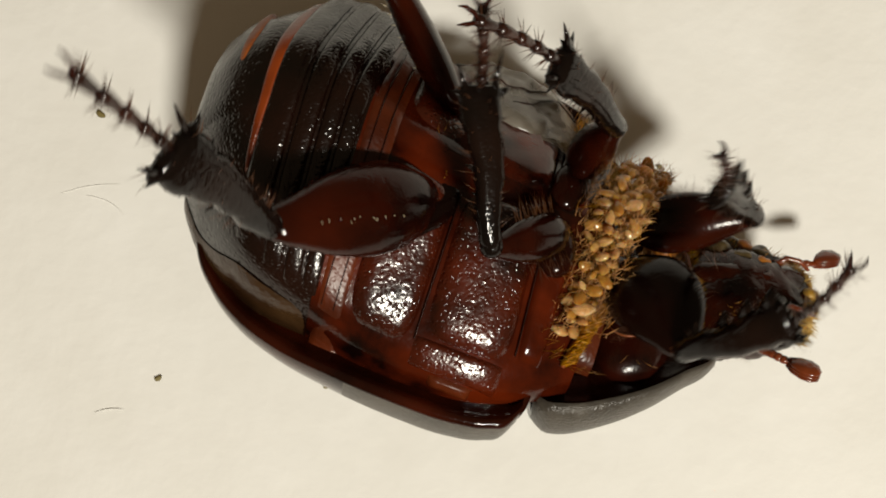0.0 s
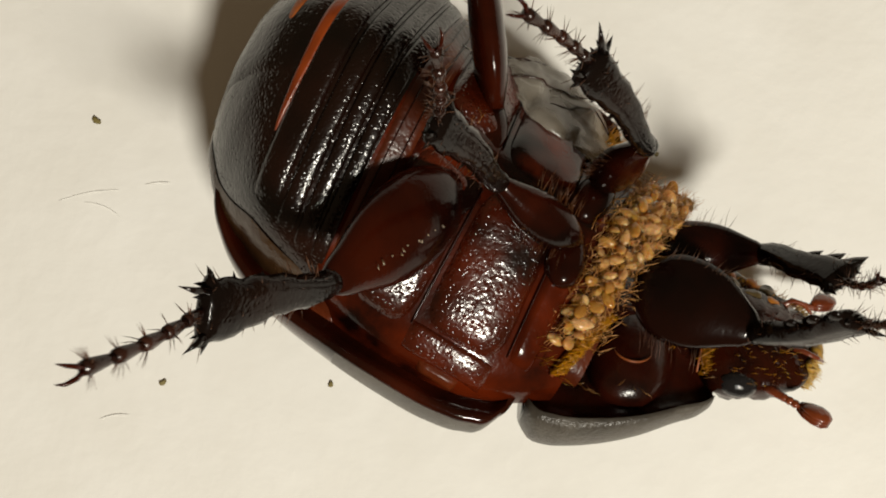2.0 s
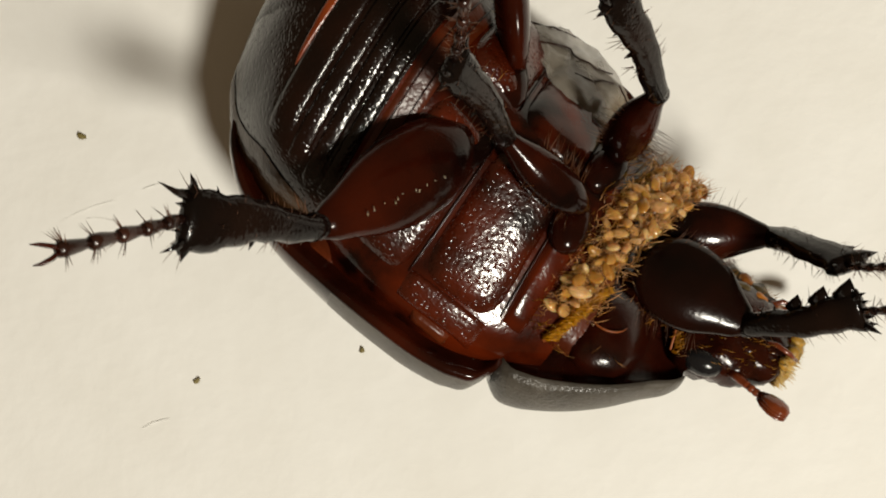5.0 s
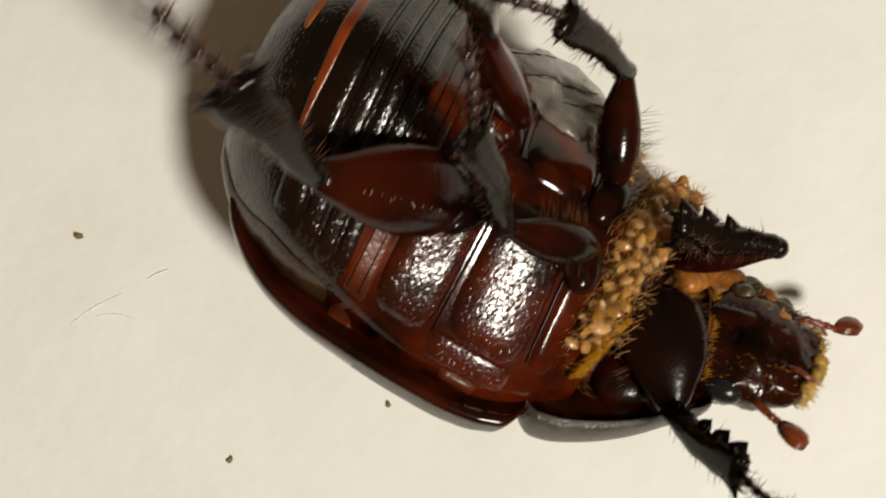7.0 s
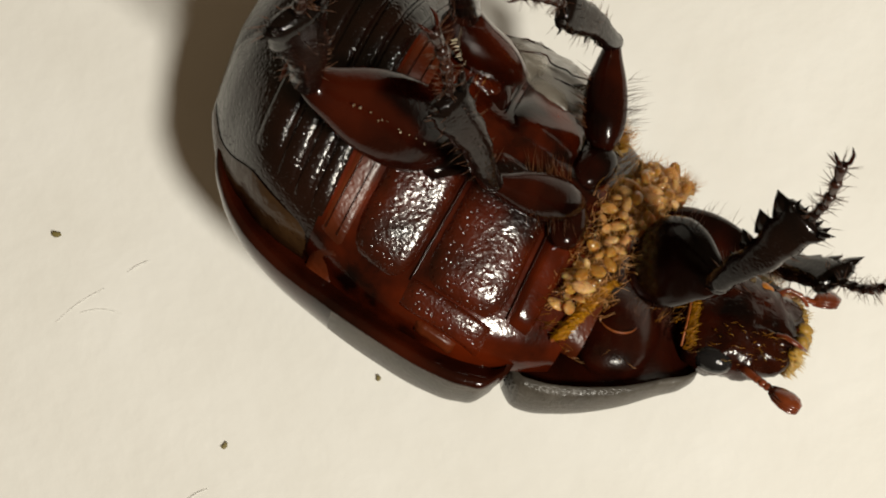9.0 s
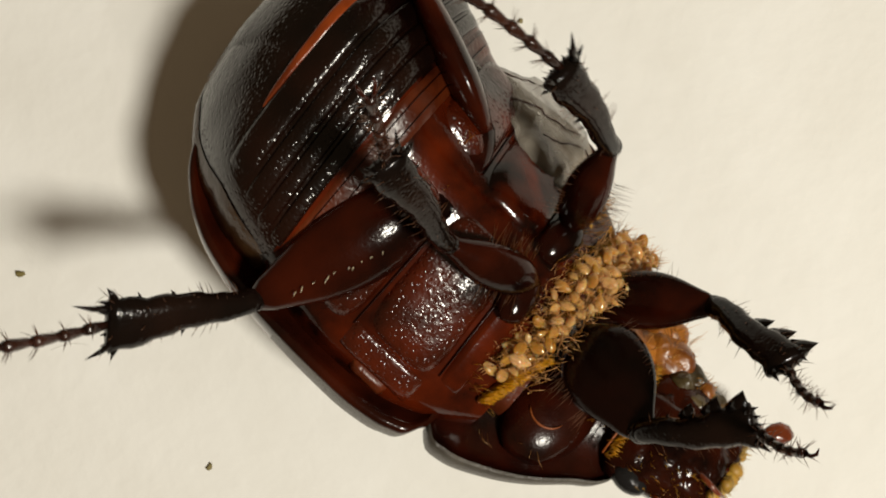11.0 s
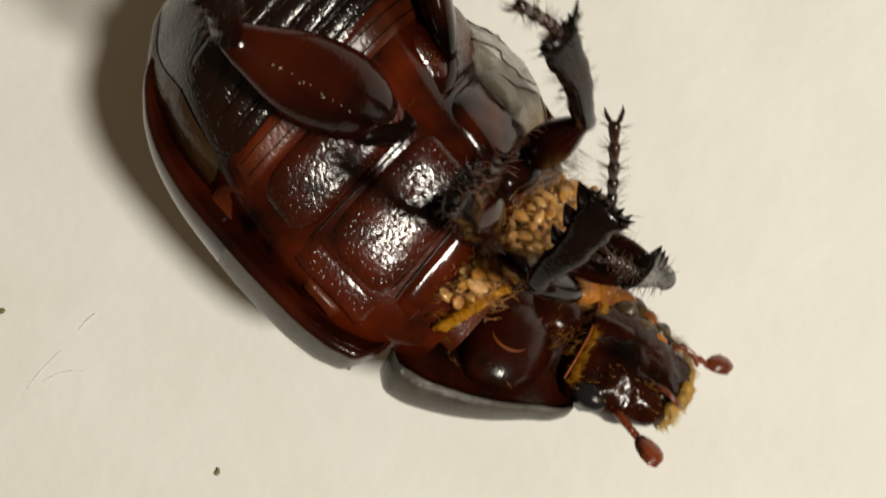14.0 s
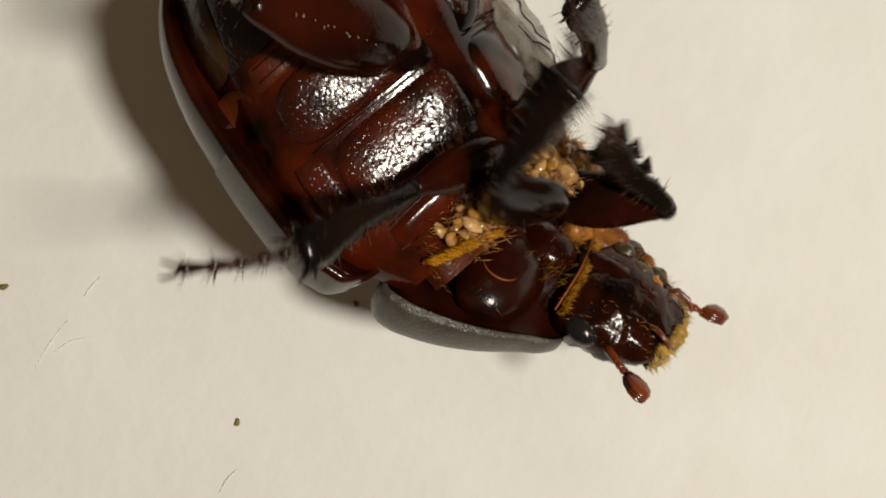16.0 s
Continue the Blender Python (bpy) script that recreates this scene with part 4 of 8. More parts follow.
def motions():
    """Keys the beetle, its chest and its legs."""
    walk(beetle, mm_rows([
        (0, 0.306, 0.723, 6.156, -28.761, 0.308, -17.177), (0.5, 0.33, 0.909, 6.107, -27.209, 1.833, -17.48), (1, 0.291, 0.986, 6.026, -24.902, 2.785, -17.124), (1.2, 0.013, 0.983, 5.958, -23.179, 3.555, -16.63), (1.4, 0.333, -0.955, 5.632, -14.129, 7.6, -14.035),
        (1.5, 0.05, -2.009, 5.518, -10.537, 9.205, -13.005), (1.7, -0.095, -1.718, 5.664, -15.248, 6.668, -17.879), (1.8, 0.102, -0.448, 5.886, -21.53, 3.285, -24.377), (2, 0.919, 0.855, 6.067, -26.241, 0.748, -29.251), (2.5, 0.73, 0.64, 5.905, -22.12, 0.732, -28.627),
        (3, 0.634, 0.392, 6.069, -26.303, 0.032, -28.586), (3.5, 0.266, -1.73, 5.466, -9.316, 3.581, -22.492), (4, 1.152, -0.978, 5.939, -22.98, -0.165, -46.9), (6.5, 1.294, 0.02, 6.058, -25.956, -0.949, -46.515), (7, 1.365, -0.029, 5.951, -22.942, 4.238, -48.204),
        (7.2, 1.158, -1.693, 5.704, -16.651, 5.862, -49.471), (7.4, 0.346, -2.673, 5.577, -12.981, 6.809, -50.21), (7.5, 0.938, -1.974, 5.557, -12.457, 6.945, -50.316), (7.6, 1.681, -1.091, 5.795, -19.043, 4.912, -52.857), (7.7, 1.515, -0.136, 6.056, -25.629, 2.88, -55.399),
        (8, 1.781, -0.427, 6.378, -34.41, 0.171, -58.787), (8.5, 1.789, -0.481, 6.215, -30.608, -2.332, -55.873), (9, 1.714, -0.626, 6.221, -30.906, -1.572, -54.929), (9.5, 0.352, -2.906, 5.618, -14.174, 3.887, -54.696), (12, 2.009, -1.458, 6.155, -28.353, 1.96, -82.807),
        (12.5, 1.944, -1.167, 5.698, -16.542, 4.26, -81.828), (13, 2.134, -0.743, 5.861, -20.876, 1.658, -82.495), (13.5, 1.981, -1.066, 5.516, -11.403, 5.101, -81.623), (14, 2.011, -1.066, 6.307, -31.696, 3.94, -84.131), (14.5, 1.649, -1.584, 6.243, -30.013, 4.55, -82.498),
        (15, 0.723, -2.477, 5.669, -15.641, 3.201, -83.017), (15.5, 2.633, -2.293, 6.211, -29.236, 4.733, -95.197), (16, 2.232, -2.089, 6.385, -33.489, 4.573, -97.534),
    ]))
    walk(chest_parts, mm_rows([
        (0, 3.62, -0.41, -2.22, -23.15, -7.65, 12.89), (0.5, 3.64, -0.73, -2.15, -24.79, -7.55, 11.25), (1, 3.58, -0.78, -2.04, -25.61, -8.93, 12.39), (1.5, 4.21, -0.28, -0.4, -6.18, -15.29, 4.43), (2, 4.04, -0.55, -2.18, -25.37, -8.25, 12.04),
        (2.5, 3.88, -0.79, -2.01, -28.72, -7.46, 12.59), (3, 3.91, -0.45, -2.18, -24.59, -6.53, 8.55), (3.5, 4.12, -0.24, -0.9, -15.52, -9.36, 6.96), (4, 3.39, -1.12, -2.03, -31.33, -4.74, 13.99), (6.5, 3.18, -0.57, -2.39, -22.44, -7.29, 13.79),
        (7, 3.77, -0.67, -1.97, -23.03, -10.21, 7.23), (7.5, 3.82, -0.18, -0.66, -9.22, -13.28, 6.15), (8, 3.82, 0.13, -2.38, -16.28, -8.73, 12.32), (8.5, 3.32, -0.26, -2.48, -19.73, -5.41, 12.85), (9, 3.46, -0.22, -2.44, -19.47, -5.9, 11.82),
        (9.5, 4.1, -0.35, -0.88, -5.88, -8.87, -2.04), (12, 4.2, -0.58, -2.2, -22.36, -6.85, 7.76), (12.5, 4.46, -1.23, -1.53, -31.91, -6.48, 2.9), (13, 4.31, -0.8, -1.89, -27.69, -5.59, 7.18), (13.5, 4.58, -1.35, -1.19, -34.28, -5.43, 0.31),
        (14, 4.12, -0.4, -2.17, -19.33, -9.17, 8.26), (14.5, 4.32, -0.22, -2.04, -18.86, -9.43, 5.33), (15, 4.71, -0.28, -0.94, -4.41, -8.52, 0.77), (15.5, 4.13, -0.53, -2.16, -20.19, -11.22, 8.67), (16, 3.81, -0.12, -2.16, -18.48, -13.57, 12.73),
    ]))
    walk(head, mm_rows([
        (0, 3.74, 0.44, -2.54, -21.82, -11.11, 4.74), (0.5, 4.01, 0.09, -2.58, -23.83, -11.72, 5.06), (1, 3.9, 0.35, -2.63, -23.95, -14.46, 3.64), (1.5, 4.12, 0.05, -0.15, -5.13, -12.92, 0.49), (2, 4.21, -0.66, -1.96, -25.66, -6.09, 14.09),
        (2.5, 4.22, -0.1, -2.27, -27.99, -9.9, 7.79), (3, 3.97, -0.56, -2.02, -24.78, -4.76, 10.38), (3.5, 4.2, 0.39, -0.63, -14.42, -7.25, 0.62), (4, 3.62, -0.13, -2.71, -30.42, -10.79, 6.42), (6.5, 3.44, 0.43, -2.61, -21.3, -9.36, 6.33),
        (7, 3.97, 0.26, -2.31, -21.43, -13.42, -0.56), (7.5, 3.88, -0.29, -0.63, -9.52, -13.08, 7.45), (8, 4.34, 0.72, -2.74, -15.77, -12.57, 8.98), (8.5, 3.6, 0.85, -2.86, -18.68, -9.02, 4.14), (9, 3.67, 0.63, -2.73, -18.69, -8.51, 5.4),
        (9.5, 3.93, -0.53, -0.5, -5.9, -5.34, -2), (12, 4.49, -0.03, -2.57, -21.73, -10.6, 3.03), (12.5, 4.46, -1.23, -1.53, -31.91, -6.48, 2.9), (13, 4.44, -0.44, -2.12, -27.31, -7.89, 3.81), (13.5, 4.57, -1.32, -1.26, -34.36, -5.2, 1.24),
        (14, 4.25, 0.18, -2.62, -18.69, -13.05, 4.42), (14.5, 4.3, -0.21, -1.84, -18.9, -7.46, 5.52), (15, 4.54, -0.22, -0.34, -3.92, -2.96, -2.64), (15.5, 4.31, -0.14, -2.17, -19.61, -11.57, 5.84), (16, 4, 0.75, -2.44, -16.81, -16.5, 6.13),
    ]))
    places = []
    for k in range(161):
        scene.frame_set(frame(k / 10))
        places.append((k / 10, beetle.matrix_world.copy()))
    for ob, place in mites:
        walk(ob, [(t, m @ place) for t, m in places])
    scene.frame_set(frame(0))
    walk(limbs["lower", "hind"][0], mm_rows([
        (0, -1.1, -1.2, 4.1, -20.57, -24.72, -132.18), (0.25, -1.1, -1.2, 4.1, -21.63, -20.35, -122.29), (0.4, -1.1, -1.2, 4.1, -14.3, -30.46, -129.63), (0.5, -1.1, -1.2, 4.1, -18.86, -19.56, -117.59), (0.6, -1.1, -1.2, 4.1, -18.72, -24.72, -116.83),
        (0.75, -1.1, -1.2, 4.1, -16.97, -29.71, -131.51), (1, -1.1, -1.2, 4.1, -15.27, -36.88, -149.36), (1.25, -1.1, -1.2, 4.1, -37.23, -27.09, -132.47), (1.4, -1.1, -1.2, 4.1, -37.43, -26.92, -151.37), (1.5, -1.1, -1.2, 4.1, -31.29, -23.54, -158.09),
        (1.7, -1.1, -1.2, 4.1, -32.96, -27.21, -133.19), (2, -1.1, -1.2, 4.1, -26.2, -17.1, -106.38), (2.25, -1.1, -1.2, 4.1, -19.66, -24.95, -122.21), (2.5, -1.1, -1.2, 4.1, -12.41, -41.74, -148.01), (2.75, -1.1, -1.2, 4.1, -18, -28.86, -149.84),
        (3, -1.1, -1.2, 4.1, -22.8, -35.35, -150.79), (3.25, -1.1, -1.2, 4.1, -21.68, -28.26, -155.45), (3.5, -1.1, -1.2, 4.1, -17.81, -45.04, -161.3), (3.75, -1.1, -1.2, 4.1, -24.23, -24.42, -130.86), (4, -1.1, -1.2, 4.1, -18.9, -17.41, -112.32),
        (4.25, -1.1, -1.2, 4.1, -16.21, -25.2, -126.59), (4.5, -1.1, -1.2, 4.1, -14.64, -38.92, -144.7), (4.75, -1.1, -1.2, 4.1, -21.49, -26.1, -123.5), (5, -1.1, -1.2, 4.1, -19.19, -10.19, -106.86), (5.25, -1.1, -1.2, 4.1, -17.14, -15.13, -130.27),
        (5.5, -1.1, -1.2, 4.1, -17.46, -18.39, -153.68), (5.75, -1.1, -1.2, 4.1, -22.62, -31, -150.22), (6, -1.1, -1.2, 4.1, -28.62, -43.29, -145.52), (6.25, -1.1, -1.2, 4.1, -29.67, -36.46, -144.3), (6.5, -1.1, -1.2, 4.1, -26.32, -35.98, -148.15),
        (6.75, -1.1, -1.2, 4.1, -28.36, -30.81, -141.39), (7, -1.1, -1.2, 4.1, -24.21, -29.65, -143.45), (7.2, -1.1, -1.2, 4.1, -45.36, -22.17, -101.05), (7.4, -1.1, -1.2, 4.1, -32.44, -36.75, -135.41), (7.5, -1.1, -1.2, 4.1, -24.79, -22.2, -149.3),
        (7.6, -1.1, -1.2, 4.1, -24.44, -25.72, -157.43), (7.7, -1.1, -1.2, 4.1, -33.22, -17.87, -122.72), (7.9, -1.1, -1.2, 4.1, -25.32, -2.26, -104.4), (8, -1.1, -1.2, 4.1, -26.11, -3.63, -112.53), (8.1, -1.1, -1.2, 4.1, -26.75, -3.58, -131.86),
        (8.25, -1.1, -1.2, 4.1, -25.66, -9.57, -126.25), (8.5, -1.1, -1.2, 4.1, -29, -36.3, -137.42), (8.75, -1.1, -1.2, 4.1, -28.28, -23.79, -143.89), (9, -1.1, -1.2, 4.1, -31.11, -34.18, -140.31), (9.25, -1.1, -1.2, 4.1, -29.79, -22.77, -143.84),
        (9.5, -1.1, -1.2, 4.1, -26.57, -31.31, -150.08), (9.75, -1.1, -1.2, 4.1, -27.89, -8.48, -128.74), (10, -1.1, -1.2, 4.1, -21.02, 7.66, -116.12), (10.25, -1.1, -1.2, 4.1, -22.13, -3.94, -130.19), (10.5, -1.1, -1.2, 4.1, -24.66, -15.41, -145.04),
        (10.75, -1.1, -1.2, 4.1, -23.74, 3.24, -127.71), (11, -1.1, -1.2, 4.1, -16.48, 21.6, -109.42), (11.25, -1.1, -1.2, 4.1, -21.39, -1.34, -125.1), (11.5, -1.1, -1.2, 4.1, -25.07, -25.85, -142.87), (11.75, -1.1, -1.2, 4.1, -25.95, -15.17, -132.41),
        (11.9, -1.1, -1.2, 4.1, -25.06, -14.14, -111.34), (12, -1.1, -1.2, 4.1, -23.48, -17.7, -122.13), (12.1, -1.1, -1.2, 4.1, -20.56, -18.2, -132.85), (12.25, -1.1, -1.2, 4.1, -16.2, -0.44, -123.96), (12.5, -1.1, -1.2, 4.1, -11.28, -27.77, -120.61),
        (12.75, -1.1, -1.2, 4.1, -14.78, 2.85, -138.52), (13, -1.1, -1.2, 4.1, -18.81, -33.66, -151.23), (13.25, -1.1, -1.2, 4.1, -13.45, -3.84, -142.5), (13.5, -1.1, -1.2, 4.1, -8.58, -42.37, -126.46), (13.75, -1.1, -1.2, 4.1, -14.78, -0.14, -138.77),
        (14, -1.1, -1.2, 4.1, -25.6, -23.94, -139.91), (14.25, -1.1, -1.2, 4.1, -24.16, 6.25, -147.77), (14.5, -1.1, -1.2, 4.1, -24.29, 5.67, -147.53), (14.75, -1.1, -1.2, 4.1, -27.9, -14.19, -148.47), (15, -1.1, -1.2, 4.1, -33.29, -44.4, -149.15),
        (15.25, -1.1, -1.2, 4.1, -33.41, -22.32, -116.34), (15.4, -1.1, -1.2, 4.1, -19.34, -21.08, -97.31), (15.5, -1.1, -1.2, 4.1, -18.96, -5.25, -93.74), (15.6, -1.1, -1.2, 4.1, -18.36, -15.21, -93.96), (15.75, -1.1, -1.2, 4.1, -14.11, -10.53, -106.25),
        (16, -1.1, -1.2, 4.1, -16.14, -17.39, -122.26),
    ]))
    walk(limbs["lower", "hind"][1], mm_rows([
        (0, -5.07, -5.58, 6.82, -45.76, -60.11, -156.82), (0.25, -4.36, -6.35, 6.36, -38.86, -47.88, -157.94), (0.4, -4.67, -5.52, 7.4, -39.36, -48.32, -145.27), (0.5, -3.94, -6.63, 6.28, -40.62, -46.27, -143.02), (0.6, -3.76, -6.47, 6.82, -34.62, -47.6, -151.08),
        (0.75, -4.84, -5.43, 7.32, -37.63, -60.29, -152.34), (1, -5.57, -3.85, 8, -19.33, -69.15, 173.57), (1.25, -5.01, -5.47, 7.06, -46.52, -66.57, -169.31), (1.4, -6.19, -3.98, 7.04, -20.64, -58.31, 151.54), (1.5, -6.63, -3.42, 6.7, -33.19, -57.7, 166.95),
        (1.7, -5.06, -5.42, 7.07, -30.25, -52.2, 178.88), (2, -2.85, -7.16, 6.01, -47.11, -34.3, -123.81), (2.25, -4.24, -6.19, 6.84, -38.19, -51.99, -131.66), (2.5, -5.21, -3.77, 8.43, -43.4, -71.22, -134.68), (2.75, -6.02, -4.06, 7.24, -62.71, -73.99, -122.78),
        (3, -5.73, -3.79, 7.86, -87.9, -75.39, -105.78), (3.25, -6.31, -3.58, 7.18, -5.43, -74.36, 150.19), (3.5, -5.45, -2.67, 8.7, -11.77, -57.34, 140.93), (3.75, -4.97, -5.68, 6.79, -33.99, -55.39, -177.59), (4, -3.46, -6.94, 6.04, -43.28, -39.7, -128.86),
        (4.25, -4.61, -5.92, 6.87, -36, -55.65, -136.06), (4.5, -5.23, -4.12, 8.18, -46.32, -73.02, -133.56), (4.75, -4.32, -6.07, 6.96, -42.67, -53.91, -130.68), (5, -2.96, -7.32, 5.25, -33.6, -34.65, -129.94), (5.25, -5.16, -5.99, 5.8, -39.79, -55.95, -124.28),
        (5.5, -6.63, -3.94, 6.15, -73.56, -76.39, -103.61), (5.75, -5.94, -3.97, 7.45, -33.02, -74.58, -161.36), (6, -5, -3.88, 8.56, -19.55, -64.03, 171.32), (6.25, -5.35, -4.25, 7.96, -40.85, -75.06, -174.71), (6.5, -5.57, -3.98, 7.92, -99.78, -82.57, -122.86),
        (6.75, -5.46, -4.68, 7.43, -66.26, -73.39, -156.73), (7, -5.64, -4.56, 7.32, -52.08, -56.94, -166.71), (7.2, -2.25, -7.11, 6.55, -57.84, -0.31, -151.38), (7.4, -4.81, -4.86, 7.99, -56.24, -37.2, -158.14), (7.5, -6.28, -4.27, 6.56, -52.9, -52.62, -163.44),
        (7.6, -6.51, -3.45, 6.92, -71.62, -63.54, -143.47), (7.7, -4.44, -6.41, 6.09, -52.1, -43.77, -152.4), (7.9, -2.72, -7.49, 4.36, -51.66, -24.13, -123.88), (8, -3.59, -7.19, 4.51, -52.35, -23.84, -123.2), (8.1, -5.43, -6.03, 4.51, -25.06, -59.51, -165.36),
        (8.25, -4.89, -6.37, 5.18, -51.88, -51.82, -126.54), (8.5, -4.96, -4.75, 7.95, -90.22, -75.34, -102.1), (8.75, -5.91, -4.71, 6.72, -106.08, -72.84, -94.19), (9, -5.24, -4.64, 7.75, -115.78, -70.09, -88.52), (9.25, -5.94, -4.74, 6.62, -49.49, -72.22, -167.8),
        (9.5, -5.91, -3.97, 7.48, -47.36, -58.46, -177.47), (9.75, -5.12, -6.22, 5.06, -47.64, -44, -161.92), (10, -3.94, -6.98, 3.23, -43.84, -24.67, -136.31), (10.25, -5.29, -6.15, 4.55, -48.33, -47.5, -125.66), (10.5, -6.24, -4.79, 5.83, -81.5, -68.15, -100),
        (10.75, -5.07, -6.33, 3.73, -52.54, -40.48, -119.19), (11, -3.11, -6.9, 1.71, -34.63, -11.69, -126.27), (11.25, -4.84, -6.52, 4.25, -37.5, -43.8, -124.19), (11.5, -5.76, -4.73, 6.93, -67.85, -75.54, -115.98), (11.75, -5.33, -5.83, 5.8, -51.5, -61.65, -138.5),
        (11.9, -3.39, -7.07, 5.69, -59.58, -42.84, -123.29), (12, -4.39, -6.44, 6.08, -50.03, -40.21, -136.01), (12.1, -5.3, -5.73, 6.13, -5.08, -53.18, 166.09), (12.25, -4.73, -6.59, 4.15, -32.6, -34.36, -144.94), (12.5, -4.03, -6.15, 7.13, -24.27, 38.76, -147.92),
        (12.75, -5.96, -5.5, 3.78, -19.79, -40.41, -156.67), (13, -5.84, -3.8, 7.7, -4.28, 20.72, 150.42), (13.25, -6.25, -5.15, 4.54, -24.85, -33.05, -163.33), (13.5, -3.95, -5.06, 8.48, -19.02, 32.02, -148.34), (13.75, -5.99, -5.48, 4.12, -27, -40.27, -140.33),
        (14, -5.65, -5.03, 6.74, -66.23, -67.92, -111), (14.25, -6.57, -4.65, 3.39, -72.57, -67.57, -114.69), (14.5, -6.56, -4.67, 3.46, -76.72, -67.06, -118.36), (14.75, -6.47, -4.5, 5.69, -88.24, -78.34, -124.02), (15, -5.09, -3.58, 8.65, -29.48, -86.89, 158.49),
        (15.25, -3.77, -6.59, 6.57, -93.58, -59.13, -120.24), (15.4, -1.87, -7.22, 6.44, -55.07, -23.79, -121.01), (15.5, -1.52, -7.66, 4.7, -59, -28.38, -111.44), (15.6, -1.53, -7.46, 5.81, -59.89, -18.21, -107.42), (15.75, -2.89, -7.34, 5.29, -48.54, -43.61, -111.31),
        (16, -4.41, -6.45, 6.04, -61.77, -62.68, -102.85),
    ]))
    walk(limbs["lower", "hind"][2], mm_rows([
        (0, -7.31, -6.54, 11.07, -58.62, -64.4, -140.53), (0.25, -7.4, -7.59, 9.99, -58.73, -57.42, -131.63), (0.4, -7.35, -7.37, 11.06, -41.59, -61.35, -136.74), (0.5, -6.64, -8.67, 9.82, -50.07, -48.44, -126.18), (0.6, -6.66, -8.07, 10.44, -53.16, -56.45, -122.05),
        (0.75, -6.99, -6.56, 11.58, -55.29, -61, -114.51), (1, -7.31, -3.65, 12.58, -78.28, -69.71, -89.92), (1.25, -6.92, -5.83, 11.56, -60.62, -78.05, -133.7), (1.4, -8.45, -2.75, 11.21, -31.87, -75.72, 168.36), (1.5, -9.18, -2.83, 10.84, -4.05, -63.42, 138.38),
        (1.7, -8.06, -5.36, 10.94, -32.78, -53.55, 176.08), (2, -5.1, -10.52, 8.77, -56.29, -38.74, -111.29), (2.25, -6.25, -8.44, 10.7, -51.11, -56.08, -104.9), (2.5, -6.32, -4.89, 13.07, -75.25, -75.19, -86.13), (2.75, -6.75, -5.2, 11.95, -80.73, -72.56, -85.59),
        (3, -6.06, -4.98, 12.6, -85.03, -69.47, -85.07), (3.25, -7.45, -2.92, 11.9, -85, -82.57, -105.57), (3.5, -7.5, -1.01, 12.83, 0.53, -88.27, 142.09), (3.75, -7.75, -5.79, 10.82, -76.87, -68.86, -128.69), (4, -5.82, -9.87, 9.17, -56.49, -48.85, -115.58),
        (4.25, -6.6, -7.84, 10.91, -55.36, -62.08, -107.59), (4.5, -6.21, -5.16, 12.87, -88.23, -76.13, -79.67), (4.75, -6.2, -8.26, 10.92, -56.4, -57.77, -102.56), (5, -5.54, -10.41, 8.04, -37.14, -38.02, -109.48), (5.25, -6.7, -8.26, 9.86, -40.32, -54.77, -101.36),
        (5.5, -6.9, -5.06, 10.91, -64.12, -70.38, -81.99), (5.75, -7.17, -4.38, 12.17, -33.56, -76.62, -136.63), (6, -7.12, -3.55, 12.96, -10.75, -68.23, 175.56), (6.25, -6.6, -4.37, 12.7, -55.25, -76.9, -149.32), (6.5, -5.91, -4.51, 12.78, -116.45, -75.53, -92.42),
        (6.75, -6.75, -5.24, 12.13, -93.87, -73.52, -117.83), (7, -8.24, -5.18, 11.42, -70.53, -65.69, -140.86), (7.2, -6.56, -9.46, 6.58, -77.5, -42.32, -131.23), (7.4, -8.43, -6.31, 10.95, -49.17, -57.23, -167.47), (7.5, -9.13, -5.12, 10.45, -50.26, -59.28, -165.85),
        (7.6, -8.26, -4.75, 11.31, -40.86, -52.98, -178.25), (7.7, -7.58, -8.05, 9.48, -66.26, -52.49, -135.42), (7.9, -5.21, -11.2, 6.36, -64.87, -39.86, -107.7), (8, -6.04, -10.94, 6.49, -61.03, -38.03, -113.92), (8.1, -7.84, -6.66, 8.73, -52.36, -49.99, -126.66),
        (8.25, -6.69, -8.8, 9.03, -62.09, -53.2, -104.76), (8.5, -5.22, -5.96, 12.69, -87.06, -67.49, -84.8), (8.75, -6.01, -6.15, 11.4, -92.7, -67.25, -85.09), (9, -5.2, -6.3, 12.36, -97.17, -67.03, -85.4), (9.25, -7.4, -5.05, 11.28, -68.38, -76.5, -133.61),
        (9.5, -8.47, -4.08, 11.65, -28.85, -71.32, 167.18), (9.75, -8.47, -7.31, 8.46, -70.43, -57.77, -137.91), (10, -7.16, -10.06, 5.28, -59.11, -35.9, -117.92), (10.25, -7.22, -8.84, 8.16, -58.35, -51.06, -110.18), (10.5, -6.55, -6.59, 10.38, -77.35, -65.39, -95.58),
        (10.75, -6.89, -9.59, 6.91, -54.67, -48.79, -113.45), (11, -5.95, -10.77, 2.7, -38.29, -30.95, -122.06), (11.25, -6.82, -9.44, 7.64, -43.27, -50.75, -113.72), (11.5, -6.3, -5.83, 11.68, -70.74, -68.78, -93.6), (11.75, -7.07, -7.37, 10.11, -51.04, -60.16, -120.17),
        (11.9, -5.37, -10.08, 9.02, -51.1, -42, -120.52), (12, -7.09, -9.04, 9.24, -41.98, -60.64, -133.27), (12.1, -8.15, -5.02, 10.05, -38.08, -49.55, -137.31), (12.25, -8.04, -8.92, 6.92, -33.09, -45.42, -138.42), (12.5, -7.27, -8.18, 4.06, -25.86, -37.53, -137.53),
